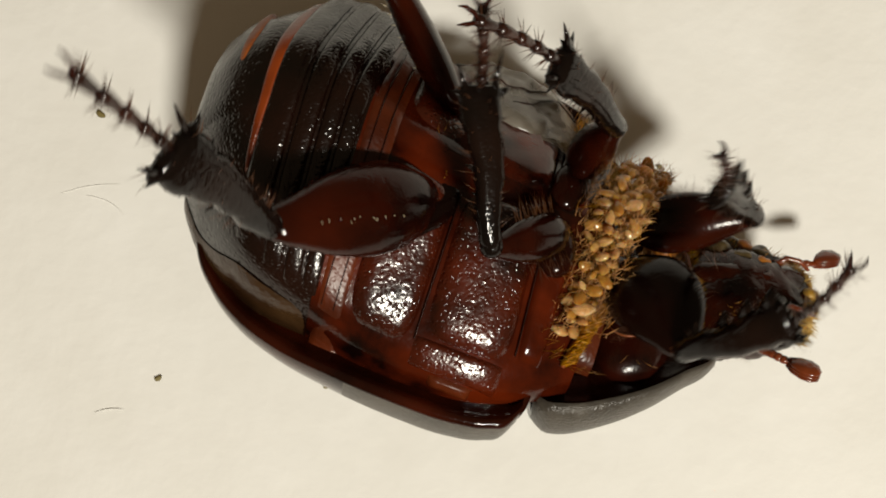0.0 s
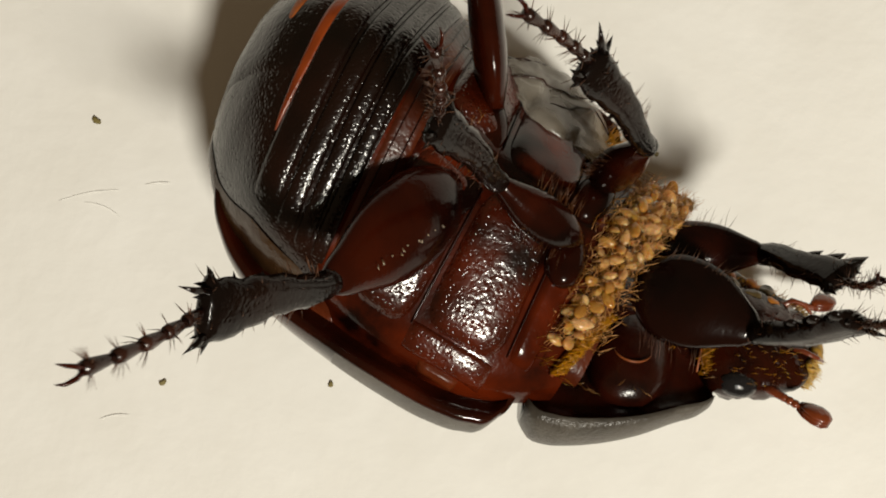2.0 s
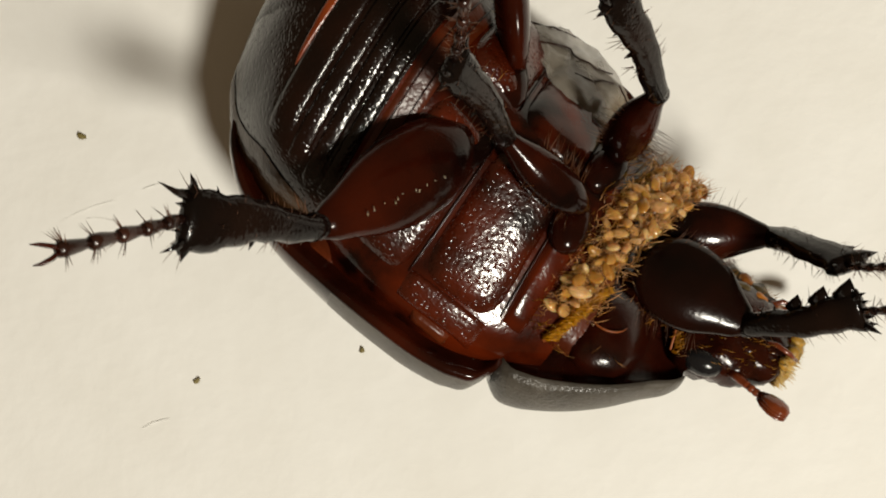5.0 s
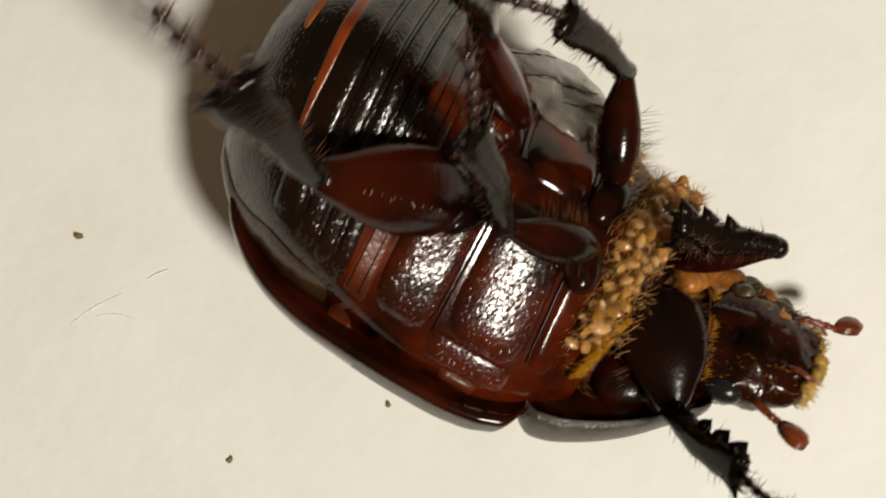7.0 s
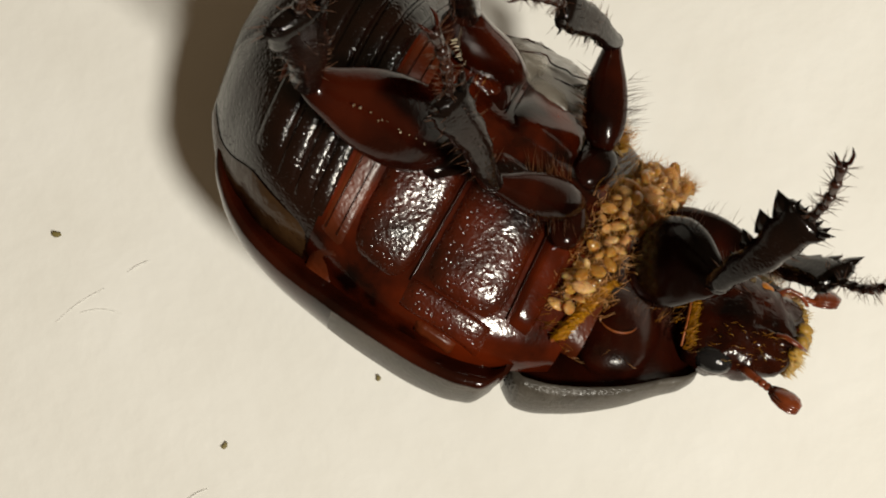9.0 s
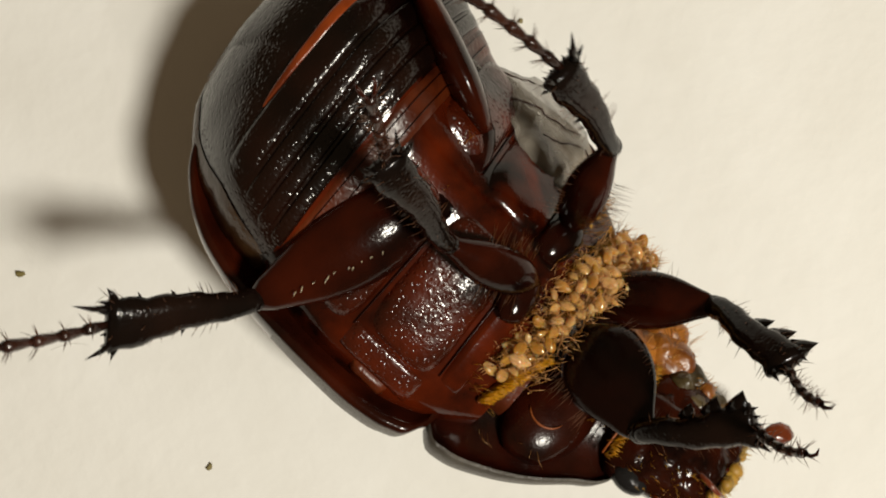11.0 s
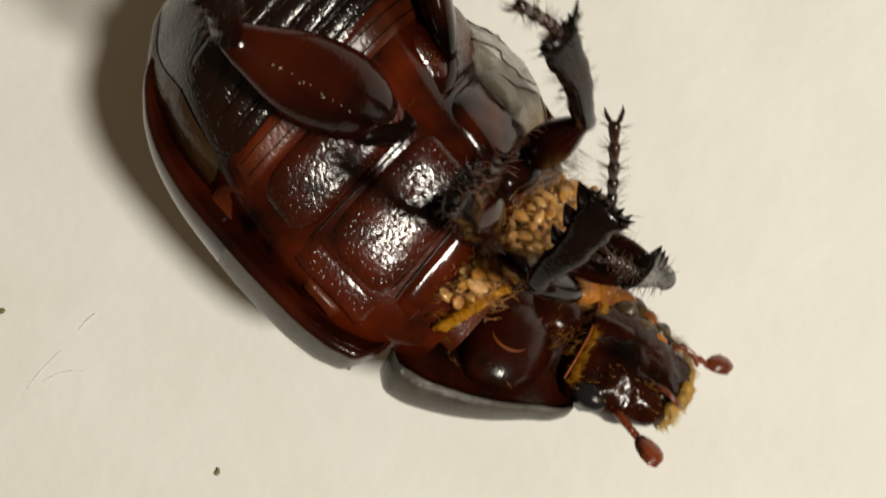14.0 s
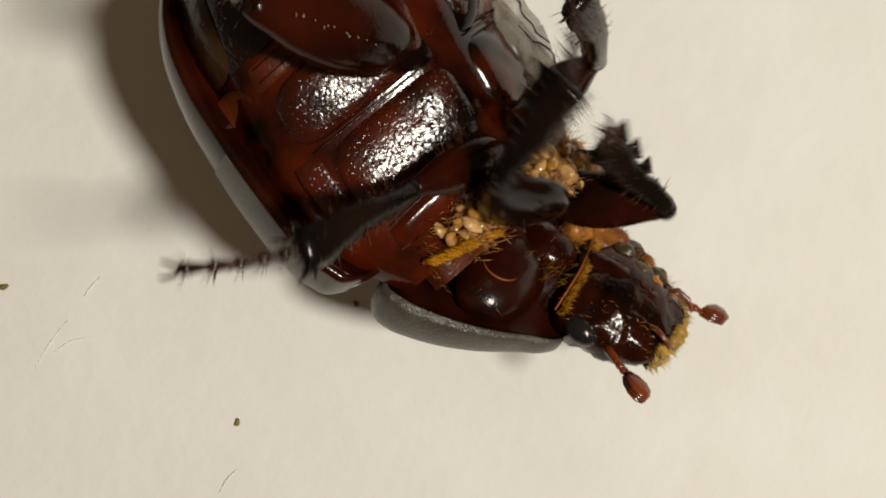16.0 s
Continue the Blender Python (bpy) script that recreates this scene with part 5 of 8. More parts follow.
        (12.75, -9.39, -6.98, 6.95, -27.67, -54.45, -137.83), (13, -9.83, -1.54, 5.97, -37.13, -67.89, -136.98), (13.25, -10.18, -6.33, 7.21, -33.8, -57.43, -141.76), (13.5, -7.49, -7.24, 5.88, -25.24, -63.27, -145.11), (13.75, -8.87, -7.87, 7.28, -40.14, -60.35, -125.53),
        (14, -6.31, -6.75, 11.28, -76.98, -68.79, -91.81), (14.25, -7.35, -6.35, 7.92, -90, -69.74, -90.58), (14.5, -7.47, -6.35, 7.97, -103.86, -70.6, -89.35), (14.75, -7.03, -5.32, 10.49, -133.42, -76.98, -78.85), (15, -5.34, -3.48, 13.54, -179.37, -82.82, -52.34),
        (15.25, -5.03, -8.76, 10.77, -135.71, -60.98, -90.88), (15.4, -4.18, -11.06, 8.41, -78.25, -45.25, -105.81), (15.5, -3.1, -11.67, 7.02, -80.3, -33.77, -100.7), (15.6, -2.93, -11.9, 7.34, -79.44, -33.38, -100.89), (15.75, -4.18, -10.64, 8.67, -64.85, -47.33, -93.98),
        (16, -4.91, -8.64, 10.4, -68.62, -61, -88.37),
    ]))
    walk(limbs["lower", "middle"][0], mm_rows([
        (0, 3.6, -0.8, 3.7, -27.66, -29.25, -130.47), (0.25, 3.6, -0.8, 3.7, -25.11, -29.81, -136.49), (0.5, 3.6, -0.8, 3.7, -24.18, -30.37, -138.75), (0.75, 3.6, -0.8, 3.7, -27.53, -42.76, -129.71), (1, 3.6, -0.8, 3.7, -31.55, -51.93, -117.47),
        (1.25, 3.6, -0.8, 3.7, -45.51, -32.72, -104.99), (1.5, 3.6, -0.8, 3.7, -31.53, -50.85, -138.99), (1.75, 3.6, -0.8, 3.7, -18.49, -51.82, -167.72), (2, 3.6, -0.8, 3.7, -20.67, -31.7, -169.42), (2.25, 3.6, -0.8, 3.7, -28.35, -39.19, -140.13),
        (2.5, 3.6, -0.8, 3.7, -31.8, -40.06, -108.4), (2.75, 3.6, -0.8, 3.7, -22.87, -37.49, -124.39), (3, 3.6, -0.8, 3.7, -20.33, -34.4, -141.38), (3.25, 3.6, -0.8, 3.7, -23.45, -27.74, -123.71), (3.5, 3.6, -0.8, 3.7, -18.44, -19.47, -107.58),
        (3.75, 3.6, -0.8, 3.7, -14.89, -30.89, -123.9), (4, 3.6, -0.8, 3.7, -9.03, -39.32, -145.99), (4.25, 3.6, -0.8, 3.7, -19.24, -40.45, -128.64), (4.5, 3.6, -0.8, 3.7, -23.99, -38.73, -110.8), (4.75, 3.6, -0.8, 3.7, -11.33, -37.35, -143.9),
        (5, 3.6, -0.8, 3.7, -8.6, -28.46, -170.82), (5.25, 3.6, -0.8, 3.7, -20.09, -30.2, -156.63), (5.5, 3.6, -0.8, 3.7, -26.3, -30, -142.06), (5.75, 3.6, -0.8, 3.7, -27.64, -20.72, -128.18), (6, 3.6, -0.8, 3.7, -24.64, -10.19, -116.81),
        (6.25, 3.6, -0.8, 3.7, -19.3, -6.66, -99.84), (6.5, 3.6, -0.8, 3.7, -12.1, -2.28, -83.59), (6.75, 3.6, -0.8, 3.7, -9.78, -18.76, -117.04), (7, 3.6, -0.8, 3.7, -9.88, -24.45, -154.22), (7.25, 3.6, -0.8, 3.7, -11.42, -21.92, -152.36),
        (7.5, 3.6, -0.8, 3.7, -16.34, -10.96, -120.23), (7.75, 3.6, -0.8, 3.7, -28.89, -2.99, -112.08), (8, 3.6, -0.8, 3.7, -26.91, -24.07, -152.84), (8.25, 3.6, -0.8, 3.7, -35.62, -27.63, -120), (8.5, 3.6, -0.8, 3.7, -33.31, -20.08, -85.46),
        (8.75, 3.6, -0.8, 3.7, -23.14, -26.02, -113.82), (9, 3.6, -0.8, 3.7, -20.2, -25.81, -142.75), (9.25, 3.6, -0.8, 3.7, -27.72, -24.23, -105.75), (9.5, 3.6, -0.8, 3.7, -11.82, -16.48, -76.94), (9.75, 3.6, -0.8, 3.7, -7.72, -25.84, -115.34),
        (10, 3.6, -0.8, 3.7, -12.7, -23.02, -154.73), (10.25, 3.6, -0.8, 3.7, -24.35, -23.44, -148.66), (10.5, 3.6, -0.8, 3.7, -29.14, -23.79, -142.36), (10.75, 3.6, -0.8, 3.7, -29.22, -24.46, -146.39), (11, 3.6, -0.8, 3.7, -28.91, -25.3, -150.96),
        (11.25, 3.6, -0.8, 3.7, -36.72, -30.02, -116.87), (11.5, 3.6, -0.8, 3.7, -33.58, -24.49, -82.71), (11.75, 3.6, -0.8, 3.7, -21.65, -14.67, -80.99), (12, 3.6, -0.8, 3.7, -13.91, -5.26, -80.54), (12.25, 3.6, -0.8, 3.7, -16.17, -34.07, -116.37),
        (12.5, 3.6, -0.8, 3.7, -0.44, -47.11, -174.15), (12.75, 3.6, -0.8, 3.7, -27.36, -45.22, -126.54), (13, 3.6, -0.8, 3.7, -30.91, -29.34, -91.96), (13.25, 3.6, -0.8, 3.7, -22.64, -51.34, -125.19), (13.5, 3.6, -0.8, 3.7, 2.32, -58.21, 176.64),
        (13.75, 3.6, -0.8, 3.7, -37.3, -56.45, -128.83), (14, 3.6, -0.8, 3.7, -46.22, -38.36, -97.58), (14.25, 3.6, -0.8, 3.7, -33.65, -35.78, -124.36), (14.5, 3.6, -0.8, 3.7, -26.44, -30.23, -151.6), (14.75, 3.6, -0.8, 3.7, -42.73, -39.17, -118.01),
        (15, 3.6, -0.8, 3.7, -46.73, -37.13, -83.54), (15.25, 3.6, -0.8, 3.7, -28.96, -39.33, -122.09), (15.5, 3.6, -0.8, 3.7, -19.86, -23.81, -157.31), (15.75, 3.6, -0.8, 3.7, -26.97, -12.61, -127.35), (16, 3.6, -0.8, 3.7, -18.93, -0.6, -101.71),
    ]))
    walk(limbs["lower", "middle"][1], mm_rows([
        (0, 1.31, -3.48, 5.67, -0.51, -35.06, 116.37), (0.25, 1.06, -3.21, 5.71, -37.74, -56.49, 172.25), (0.5, 0.98, -3.1, 5.74, -42.63, -44.85, -162.89), (0.75, 1.71, -3.08, 6.44, -43.5, -64.18, -162.83), (1, 2.45, -3.01, 6.88, -65.54, -82.3, -152.44),
        (1.25, 2.72, -4.08, 5.88, -87.44, -58.28, -119.58), (1.5, 1.68, -2.47, 6.83, -63.01, -40.69, -122.5), (1.75, 1.16, -1.33, 6.87, -49.45, -48.18, -133.91), (2, 0.22, -1.43, 5.82, -38.01, -54.73, -148.07), (2.25, 1.2, -2.81, 6.25, -38.42, -49.98, -137.61),
        (2.5, 2.62, -3.73, 6.3, -34.78, -44.44, -128.58), (2.75, 1.79, -3.44, 6.16, -25.87, -54.69, -152.76), (3, 1, -2.88, 5.98, -15.61, -59.15, 174.31), (3.25, 1.62, -3.77, 5.58, -38.4, -57.67, -160.43), (3.5, 2.45, -4.43, 5.05, -47.66, -52.58, -139.25),
        (3.75, 1.67, -3.68, 5.77, -36.7, -53.97, -148.05), (4, 1.01, -2.55, 6.26, -25.63, -54.42, -158.26), (4.25, 1.68, -3.2, 6.32, -33.43, -51.41, -141.55), (4.5, 2.48, -3.75, 6.23, -35.18, -46.2, -127.78), (4.75, 1.01, -2.69, 6.15, -29.84, -51.89, -136.88),
        (5, 0.1, -1.37, 5.62, -27.89, -56.71, -148.04), (5.25, 0.4, -2.18, 5.73, -23.53, -59.31, -165.83), (5.5, 0.84, -2.95, 5.72, -18.05, -59.37, 174.6), (5.75, 1.26, -3.77, 5.13, -39.69, -64, -163.35), (6, 1.81, -4.35, 4.41, -59.86, -64.27, -137.24),
        (6.25, 2.91, -4.75, 4.17, -52.74, -37.37, -115.73), (6.5, 4.05, -4.81, 3.86, -33.61, -9, -106.64), (6.75, 1.86, -4.21, 5, -29.96, -41.04, -129.76), (7, 0.29, -2.4, 5.37, -14.11, -58.88, 175.8), (7.25, 0.28, -2.54, 5.21, -38.82, -57.94, -160.89),
        (7.5, 1.6, -4.23, 4.47, -54.65, -54.33, -138.46), (7.75, 2.08, -4.54, 3.91, -61.73, -47.96, -128.44), (8, 0.32, -2.48, 5.35, -55.41, -48.08, -132.56), (8.25, 1.81, -3.9, 5.57, -59.54, -62.78, -131.87), (8.5, 3.9, -4.58, 5.09, -73.2, -77.1, -130.42),
        (8.75, 2.13, -4.12, 5.47, -64.28, -68.92, -142.98), (9, 0.71, -3, 5.46, -56.21, -60.29, -148.92), (9.25, 2.6, -4.34, 5.36, -70.85, -62.51, -131.72), (9.5, 4.48, -4.57, 4.85, -87.89, -62.63, -112.06), (9.75, 2.04, -4.09, 5.46, -68.95, -54.92, -127.19),
        (10, 0.24, -2.39, 5.28, -53.74, -46.24, -136.78), (10.25, 0.44, -2.73, 5.31, -48.5, -51.11, -142.71), (10.5, 0.67, -3.06, 5.33, -45.7, -55.56, -150.28), (10.75, 0.54, -2.83, 5.37, -42.04, -52.51, -156.58), (11, 0.41, -2.57, 5.43, -37.98, -49.19, -162.28),
        (11.25, 2.02, -3.92, 5.72, -46.49, -62.76, -157.3), (11.5, 4.07, -4.45, 5.37, -68.1, -75.73, -144.03), (11.75, 4.21, -4.66, 4.72, -69.23, -47.62, -116.38), (12, 4.26, -4.77, 4.07, -42.54, -17.55, -111.71), (12.25, 2.11, -3.8, 5.96, -26.66, -41.72, -141.21),
        (12.5, 0.87, -1.08, 6.66, -6.56, -51.56, 172.34), (12.75, 1.91, -3.09, 6.57, -32.13, -59.33, -155.42), (13, 3.48, -4.32, 5.68, -52.83, -57.13, -116.81), (13.25, 2.15, -2.86, 6.85, -30.04, -45.56, -139.18), (13.5, 1.48, -0.68, 7.13, -17.49, -31.1, -152.89),
        (13.75, 2.2, -2.54, 7.07, -27.65, -48.09, -141.03), (14, 3.18, -3.94, 6.21, -51.77, -61.11, -119.14), (14.25, 1.75, -3.5, 6.06, -41.4, -42.31, -130.45), (14.5, 0.53, -2.46, 5.73, -32.96, -22.98, -137.06), (14.75, 2.13, -3.56, 6.25, -36.08, -36.98, -115.76),
        (15, 3.96, -4, 6.14, -39.87, -46.85, -85.37), (15.25, 1.94, -3.45, 6.26, -26.64, -44.92, -103.55), (15.5, 0.19, -2.23, 5.33, -20.68, -38.24, -119.23), (15.75, 1.21, -3.93, 4.58, -20.28, -23.33, -107.75), (16, 2.78, -4.75, 3.74, -14.3, -9.78, -98.67),
    ]))
    walk(limbs["lower", "middle"][2], mm_rows([
        (0, -0.47, 0.11, 8.49, -86.78, -79.39, -152.65), (0.25, -1.62, -2.85, 9.79, -71.56, -71.74, -159.82), (0.5, -2.34, -4.12, 9.2, -57.22, -60.27, -161.33), (0.75, -0.33, -3.71, 10.85, -53.26, -64.45, -158.57), (1, 1.87, -3.31, 11.73, -57.47, -67.25, -150.27),
        (1.25, 1.45, -6.32, 10.05, -68.45, -64.62, -141.87), (1.5, -0.32, -5.61, 10.03, -60.81, -65.68, -157.19), (1.75, -1.1, -3.68, 10.53, -70.21, -70.73, -149.95), (2, -2.18, -2.93, 9.82, -78.63, -74.98, -139.37), (2.25, -1.13, -4.93, 10, -70.08, -68.62, -138.3),
        (2.5, 0.44, -6.47, 9.73, -58.95, -62, -136.61), (2.75, -0.73, -4.74, 10.16, -56.09, -67.81, -139.85), (3, -1.5, -2.63, 10.19, -60.19, -73.5, -142.87), (3.25, -0.85, -4.65, 9.72, -63.23, -68.38, -139.46), (3.5, 0.19, -6.37, 8.94, -61.84, -63.83, -136.77),
        (3.75, -0.78, -5.2, 9.74, -61.22, -71.06, -137.03), (4, -1.64, -3.6, 10.24, -57.49, -78.51, -142.39), (4.25, -0.71, -5.1, 10.15, -58.19, -71.2, -137.71), (4.5, 0.4, -6.43, 9.76, -52.71, -63.8, -135.89), (4.75, -1.2, -4.76, 10.01, -52.35, -70.53, -137.91),
        (5, -2.19, -2.79, 9.72, -56.72, -77.1, -141.16), (5.25, -2.03, -2.8, 9.95, -60.93, -75.66, -141.72), (5.5, -1.64, -2.72, 9.94, -62.74, -74.32, -142.9), (5.75, -0.79, -4.38, 9.53, -56.02, -73.49, -153.17), (6, 0.25, -5.79, 8.83, -50.19, -72.2, -162.42),
        (6.25, 1.22, -8.26, 7.14, -72.28, -61.17, -126.06), (6.5, 2.67, -9.45, 4.63, -62.42, -46.07, -111.23), (6.75, -0.5, -7.05, 8.22, -51.61, -61.4, -128), (7, -2.24, -2.21, 9.57, -31.13, -69.62, -169.14), (7.25, -2.18, -3.39, 9.36, -43.6, -65.35, -163.28),
        (7.5, -0.54, -6.12, 8.45, -53.57, -62.18, -156.09), (7.75, 0.04, -7.11, 7.55, -81.35, -63.58, -129.7), (8, -1.9, -4.89, 8.99, -94.22, -68.51, -119.6), (8.25, 0.32, -5.57, 9.93, -82.82, -61.9, -122.34), (8.5, 3.19, -5.41, 9.86, -69.4, -54.74, -123.44),
        (8.75, 0.73, -5.18, 10.04, -67.2, -60.27, -122.95), (9, -1.37, -4.25, 9.71, -70.86, -65.72, -121.91), (9.25, 1.1, -6.03, 9.7, -67.14, -65.54, -131.74), (9.5, 3.63, -6.66, 9.2, -65.33, -65.31, -140.4), (9.75, 0.34, -6.33, 9.47, -74.05, -66.22, -134.85),
        (10, -2.23, -4.71, 8.82, -81.92, -67.24, -128.6), (10.25, -2.01, -4.59, 9.12, -80.4, -64.5, -128.01), (10.5, -1.73, -4.43, 9.37, -76.21, -61.82, -127.54), (10.75, -2.2, -4.02, 9.26, -66.78, -65.58, -138.78), (11, -2.64, -3.55, 9.13, -56.62, -68.26, -153.79),
        (11.25, -0.05, -4.78, 10.08, -65.23, -61.76, -138.42), (11.5, 3.09, -5.15, 10.12, -62.24, -53.97, -129.19), (11.75, 2.74, -7.62, 8.34, -55.14, -49.26, -124.47), (12, 2.53, -9.11, 5.55, -47.31, -44.19, -121.8), (12.25, -0.74, -6.09, 9.22, -35.19, -62.52, -145.59),
        (12.5, -2.15, -0.67, 10.5, -5.44, -70.65, 163.35), (12.75, -0.37, -4.13, 10.78, -43.5, -67.24, -153.89), (13, 2.28, -6.69, 9.79, -53.88, -56.77, -127.87), (13.25, -0.45, -5.1, 10.35, -35.77, -72.3, -158.7), (13.5, -2.26, -2.59, 9.66, 11.21, -75.32, 130.35),
        (13.75, -0.34, -4.6, 10.71, -66.45, -83.27, -156.45), (14, 2.03, -6.01, 10.5, -126.94, -72.51, -95.72), (14.25, -0.6, -6.26, 9.36, -112.74, -67.46, -109.6), (14.5, -2.77, -5.53, 7.65, -96.61, -61.69, -118.92), (14.75, 0.43, -7.09, 9.2, -96.29, -56.88, -106.14),
        (15, 4.23, -7.34, 9.71, -90.08, -51.52, -93.88), (15.25, 1.13, -6.82, 9.72, -86.08, -65.46, -103.82), (15.5, -1.69, -5.58, 8.36, -77.89, -75.49, -127.73), (15.75, -0.16, -8.22, 6.52, -65.34, -44.31, -119.09), (16, 2.05, -9.53, 4.57, -40.53, -14.82, -116.03),
    ]))
    walk(limbs["lower", "front"][0], mm_rows([
        (0, 6.3, -0.5, 2.2, 20.74, -23.25, -60.76), (0.25, 6.3, -0.5, 2.2, 15.29, -21.47, -31.04), (0.4, 6.3, -0.5, 2.2, 43.44, -32.31, -59.87), (0.5, 6.3, -0.5, 2.2, 18.84, -33.69, -18.17), (0.6, 6.3, -0.5, 2.2, 44.69, -51.71, -54.12),
        (0.75, 6.3, -0.5, 2.2, 29.68, -43.22, -33.42), (1, 6.3, -0.5, 2.2, 47.59, -54.19, -62.02), (1.25, 6.3, -0.5, 2.2, 55.61, -47.49, -44.19), (1.5, 6.3, -0.5, 2.2, 9.91, -66.71, 30.68), (1.75, 6.3, -0.5, 2.2, 22.19, -37.49, 18.06),
        (2, 6.3, -0.5, 2.2, 25.81, -18.93, -3.74), (2.25, 6.3, -0.5, 2.2, 35.15, -51.32, -14.44), (2.5, 6.3, -0.5, 2.2, -166.58, -73.59, -141.36), (2.75, 6.3, -0.5, 2.2, 60.74, -51.44, -14.4), (3, 6.3, -0.5, 2.2, 38.53, -18.21, -3.49),
        (3.25, 6.3, -0.5, 2.2, 36.93, -40.14, -13.64), (3.5, 6.3, -0.5, 2.2, 63.04, -65.14, -47.5), (3.75, 6.3, -0.5, 2.2, 38.09, -42.66, -32.78), (4, 6.3, -0.5, 2.2, 17.54, -8.62, -15.3), (4.25, 6.3, -0.5, 2.2, 30.54, -54.18, -42.73),
        (4.5, 6.3, -0.5, 2.2, 129.58, -73.31, -143.7), (4.75, 6.3, -0.5, 2.2, 14.79, -53.11, -12.63), (5, 6.3, -0.5, 2.2, 15.22, -6.36, 0.18), (5.25, 6.3, -0.5, 2.2, 18.9, -5.99, 0.11), (5.5, 6.3, -0.5, 2.2, 21, -5.78, 0.01),
        (5.75, 6.3, -0.5, 2.2, 22.6, -2.76, -25.61), (6, 6.3, -0.5, 2.2, 18.37, 3.16, -50.17), (6.25, 6.3, -0.5, 2.2, 25.81, -35.96, -63.13), (6.5, 6.3, -0.5, 2.2, 81.01, -65.68, -119.68), (6.75, 6.3, -0.5, 2.2, 26.71, -28.09, -69.42),
        (7, 6.3, -0.5, 2.2, 17.41, 6.05, -57.06), (7.25, 6.3, -0.5, 2.2, 19.15, -12.55, -51.82), (7.5, 6.3, -0.5, 2.2, 22.17, -16.08, -50.67), (7.75, 6.3, -0.5, 2.2, 22.8, 2.76, -42.78), (8, 6.3, -0.5, 2.2, 17.48, 3.44, -34.26),
        (8.25, 6.3, -0.5, 2.2, 19.16, -22.63, -28.76), (8.5, 6.3, -0.5, 2.2, 12.22, -38.12, 3.82), (8.75, 6.3, -0.5, 2.2, 31.28, -38.95, -12.43), (9, 6.3, -0.5, 2.2, 57.24, -50.17, -40.67), (9.25, 6.3, -0.5, 2.2, 42.02, -22.11, -36.2),
        (9.5, 6.3, -0.5, 2.2, 33.85, -3.06, -46.81), (9.75, 6.3, -0.5, 2.2, 28.44, -9.56, -50.29), (10, 6.3, -0.5, 2.2, 26.33, -15.6, -53.11), (10.25, 6.3, -0.5, 2.2, 29.68, -34.05, -42.33), (10.5, 6.3, -0.5, 2.2, 33.6, -51.67, -24.27),
        (10.75, 6.3, -0.5, 2.2, 39.94, -40.54, -31.81), (11, 6.3, -0.5, 2.2, 36.41, -29.07, -36.96), (11.25, 6.3, -0.5, 2.2, 31.01, -35.81, -24.9), (11.5, 6.3, -0.5, 2.2, 29.23, -40.82, -11.92), (11.75, 6.3, -0.5, 2.2, 66.32, -60.21, -51.31),
        (12, 6.3, -0.5, 2.2, 122.15, -55.11, -114.14), (12.25, 6.3, -0.5, 2.2, 62.56, -51.76, -62.94), (12.5, 6.3, -0.5, 2.2, 28.78, -35.22, -38.88), (12.75, 6.3, -0.5, 2.2, 34.47, -53.59, -51.34), (13, 6.3, -0.5, 2.2, 72.01, -71.97, -101.91),
        (13.25, 6.3, -0.5, 2.2, 17.96, -49.26, -57.21), (13.5, 6.3, -0.5, 2.2, 6.88, -30.39, -49.86), (13.75, 6.3, -0.5, 2.2, 12.61, -43.48, -61.64), (14, 6.3, -0.5, 2.2, 21.03, -51.43, -95.71), (14.25, 6.3, -0.5, 2.2, 0.14, -41.66, -69.8),
        (14.5, 6.3, -0.5, 2.2, 2.07, -29.18, -52.18), (14.75, 6.3, -0.5, 2.2, 12.73, -15.74, -39.12), (15, 6.3, -0.5, 2.2, 21.85, -5.4, -32.71), (15.25, 6.3, -0.5, 2.2, 22.36, -1.83, -21.05), (15.5, 6.3, -0.5, 2.2, 24.53, -4.33, -19.98),
        (15.75, 6.3, -0.5, 2.2, 36.96, -37.88, -51.04), (16, 6.3, -0.5, 2.2, 87.33, -44.06, -127.23),
    ]))
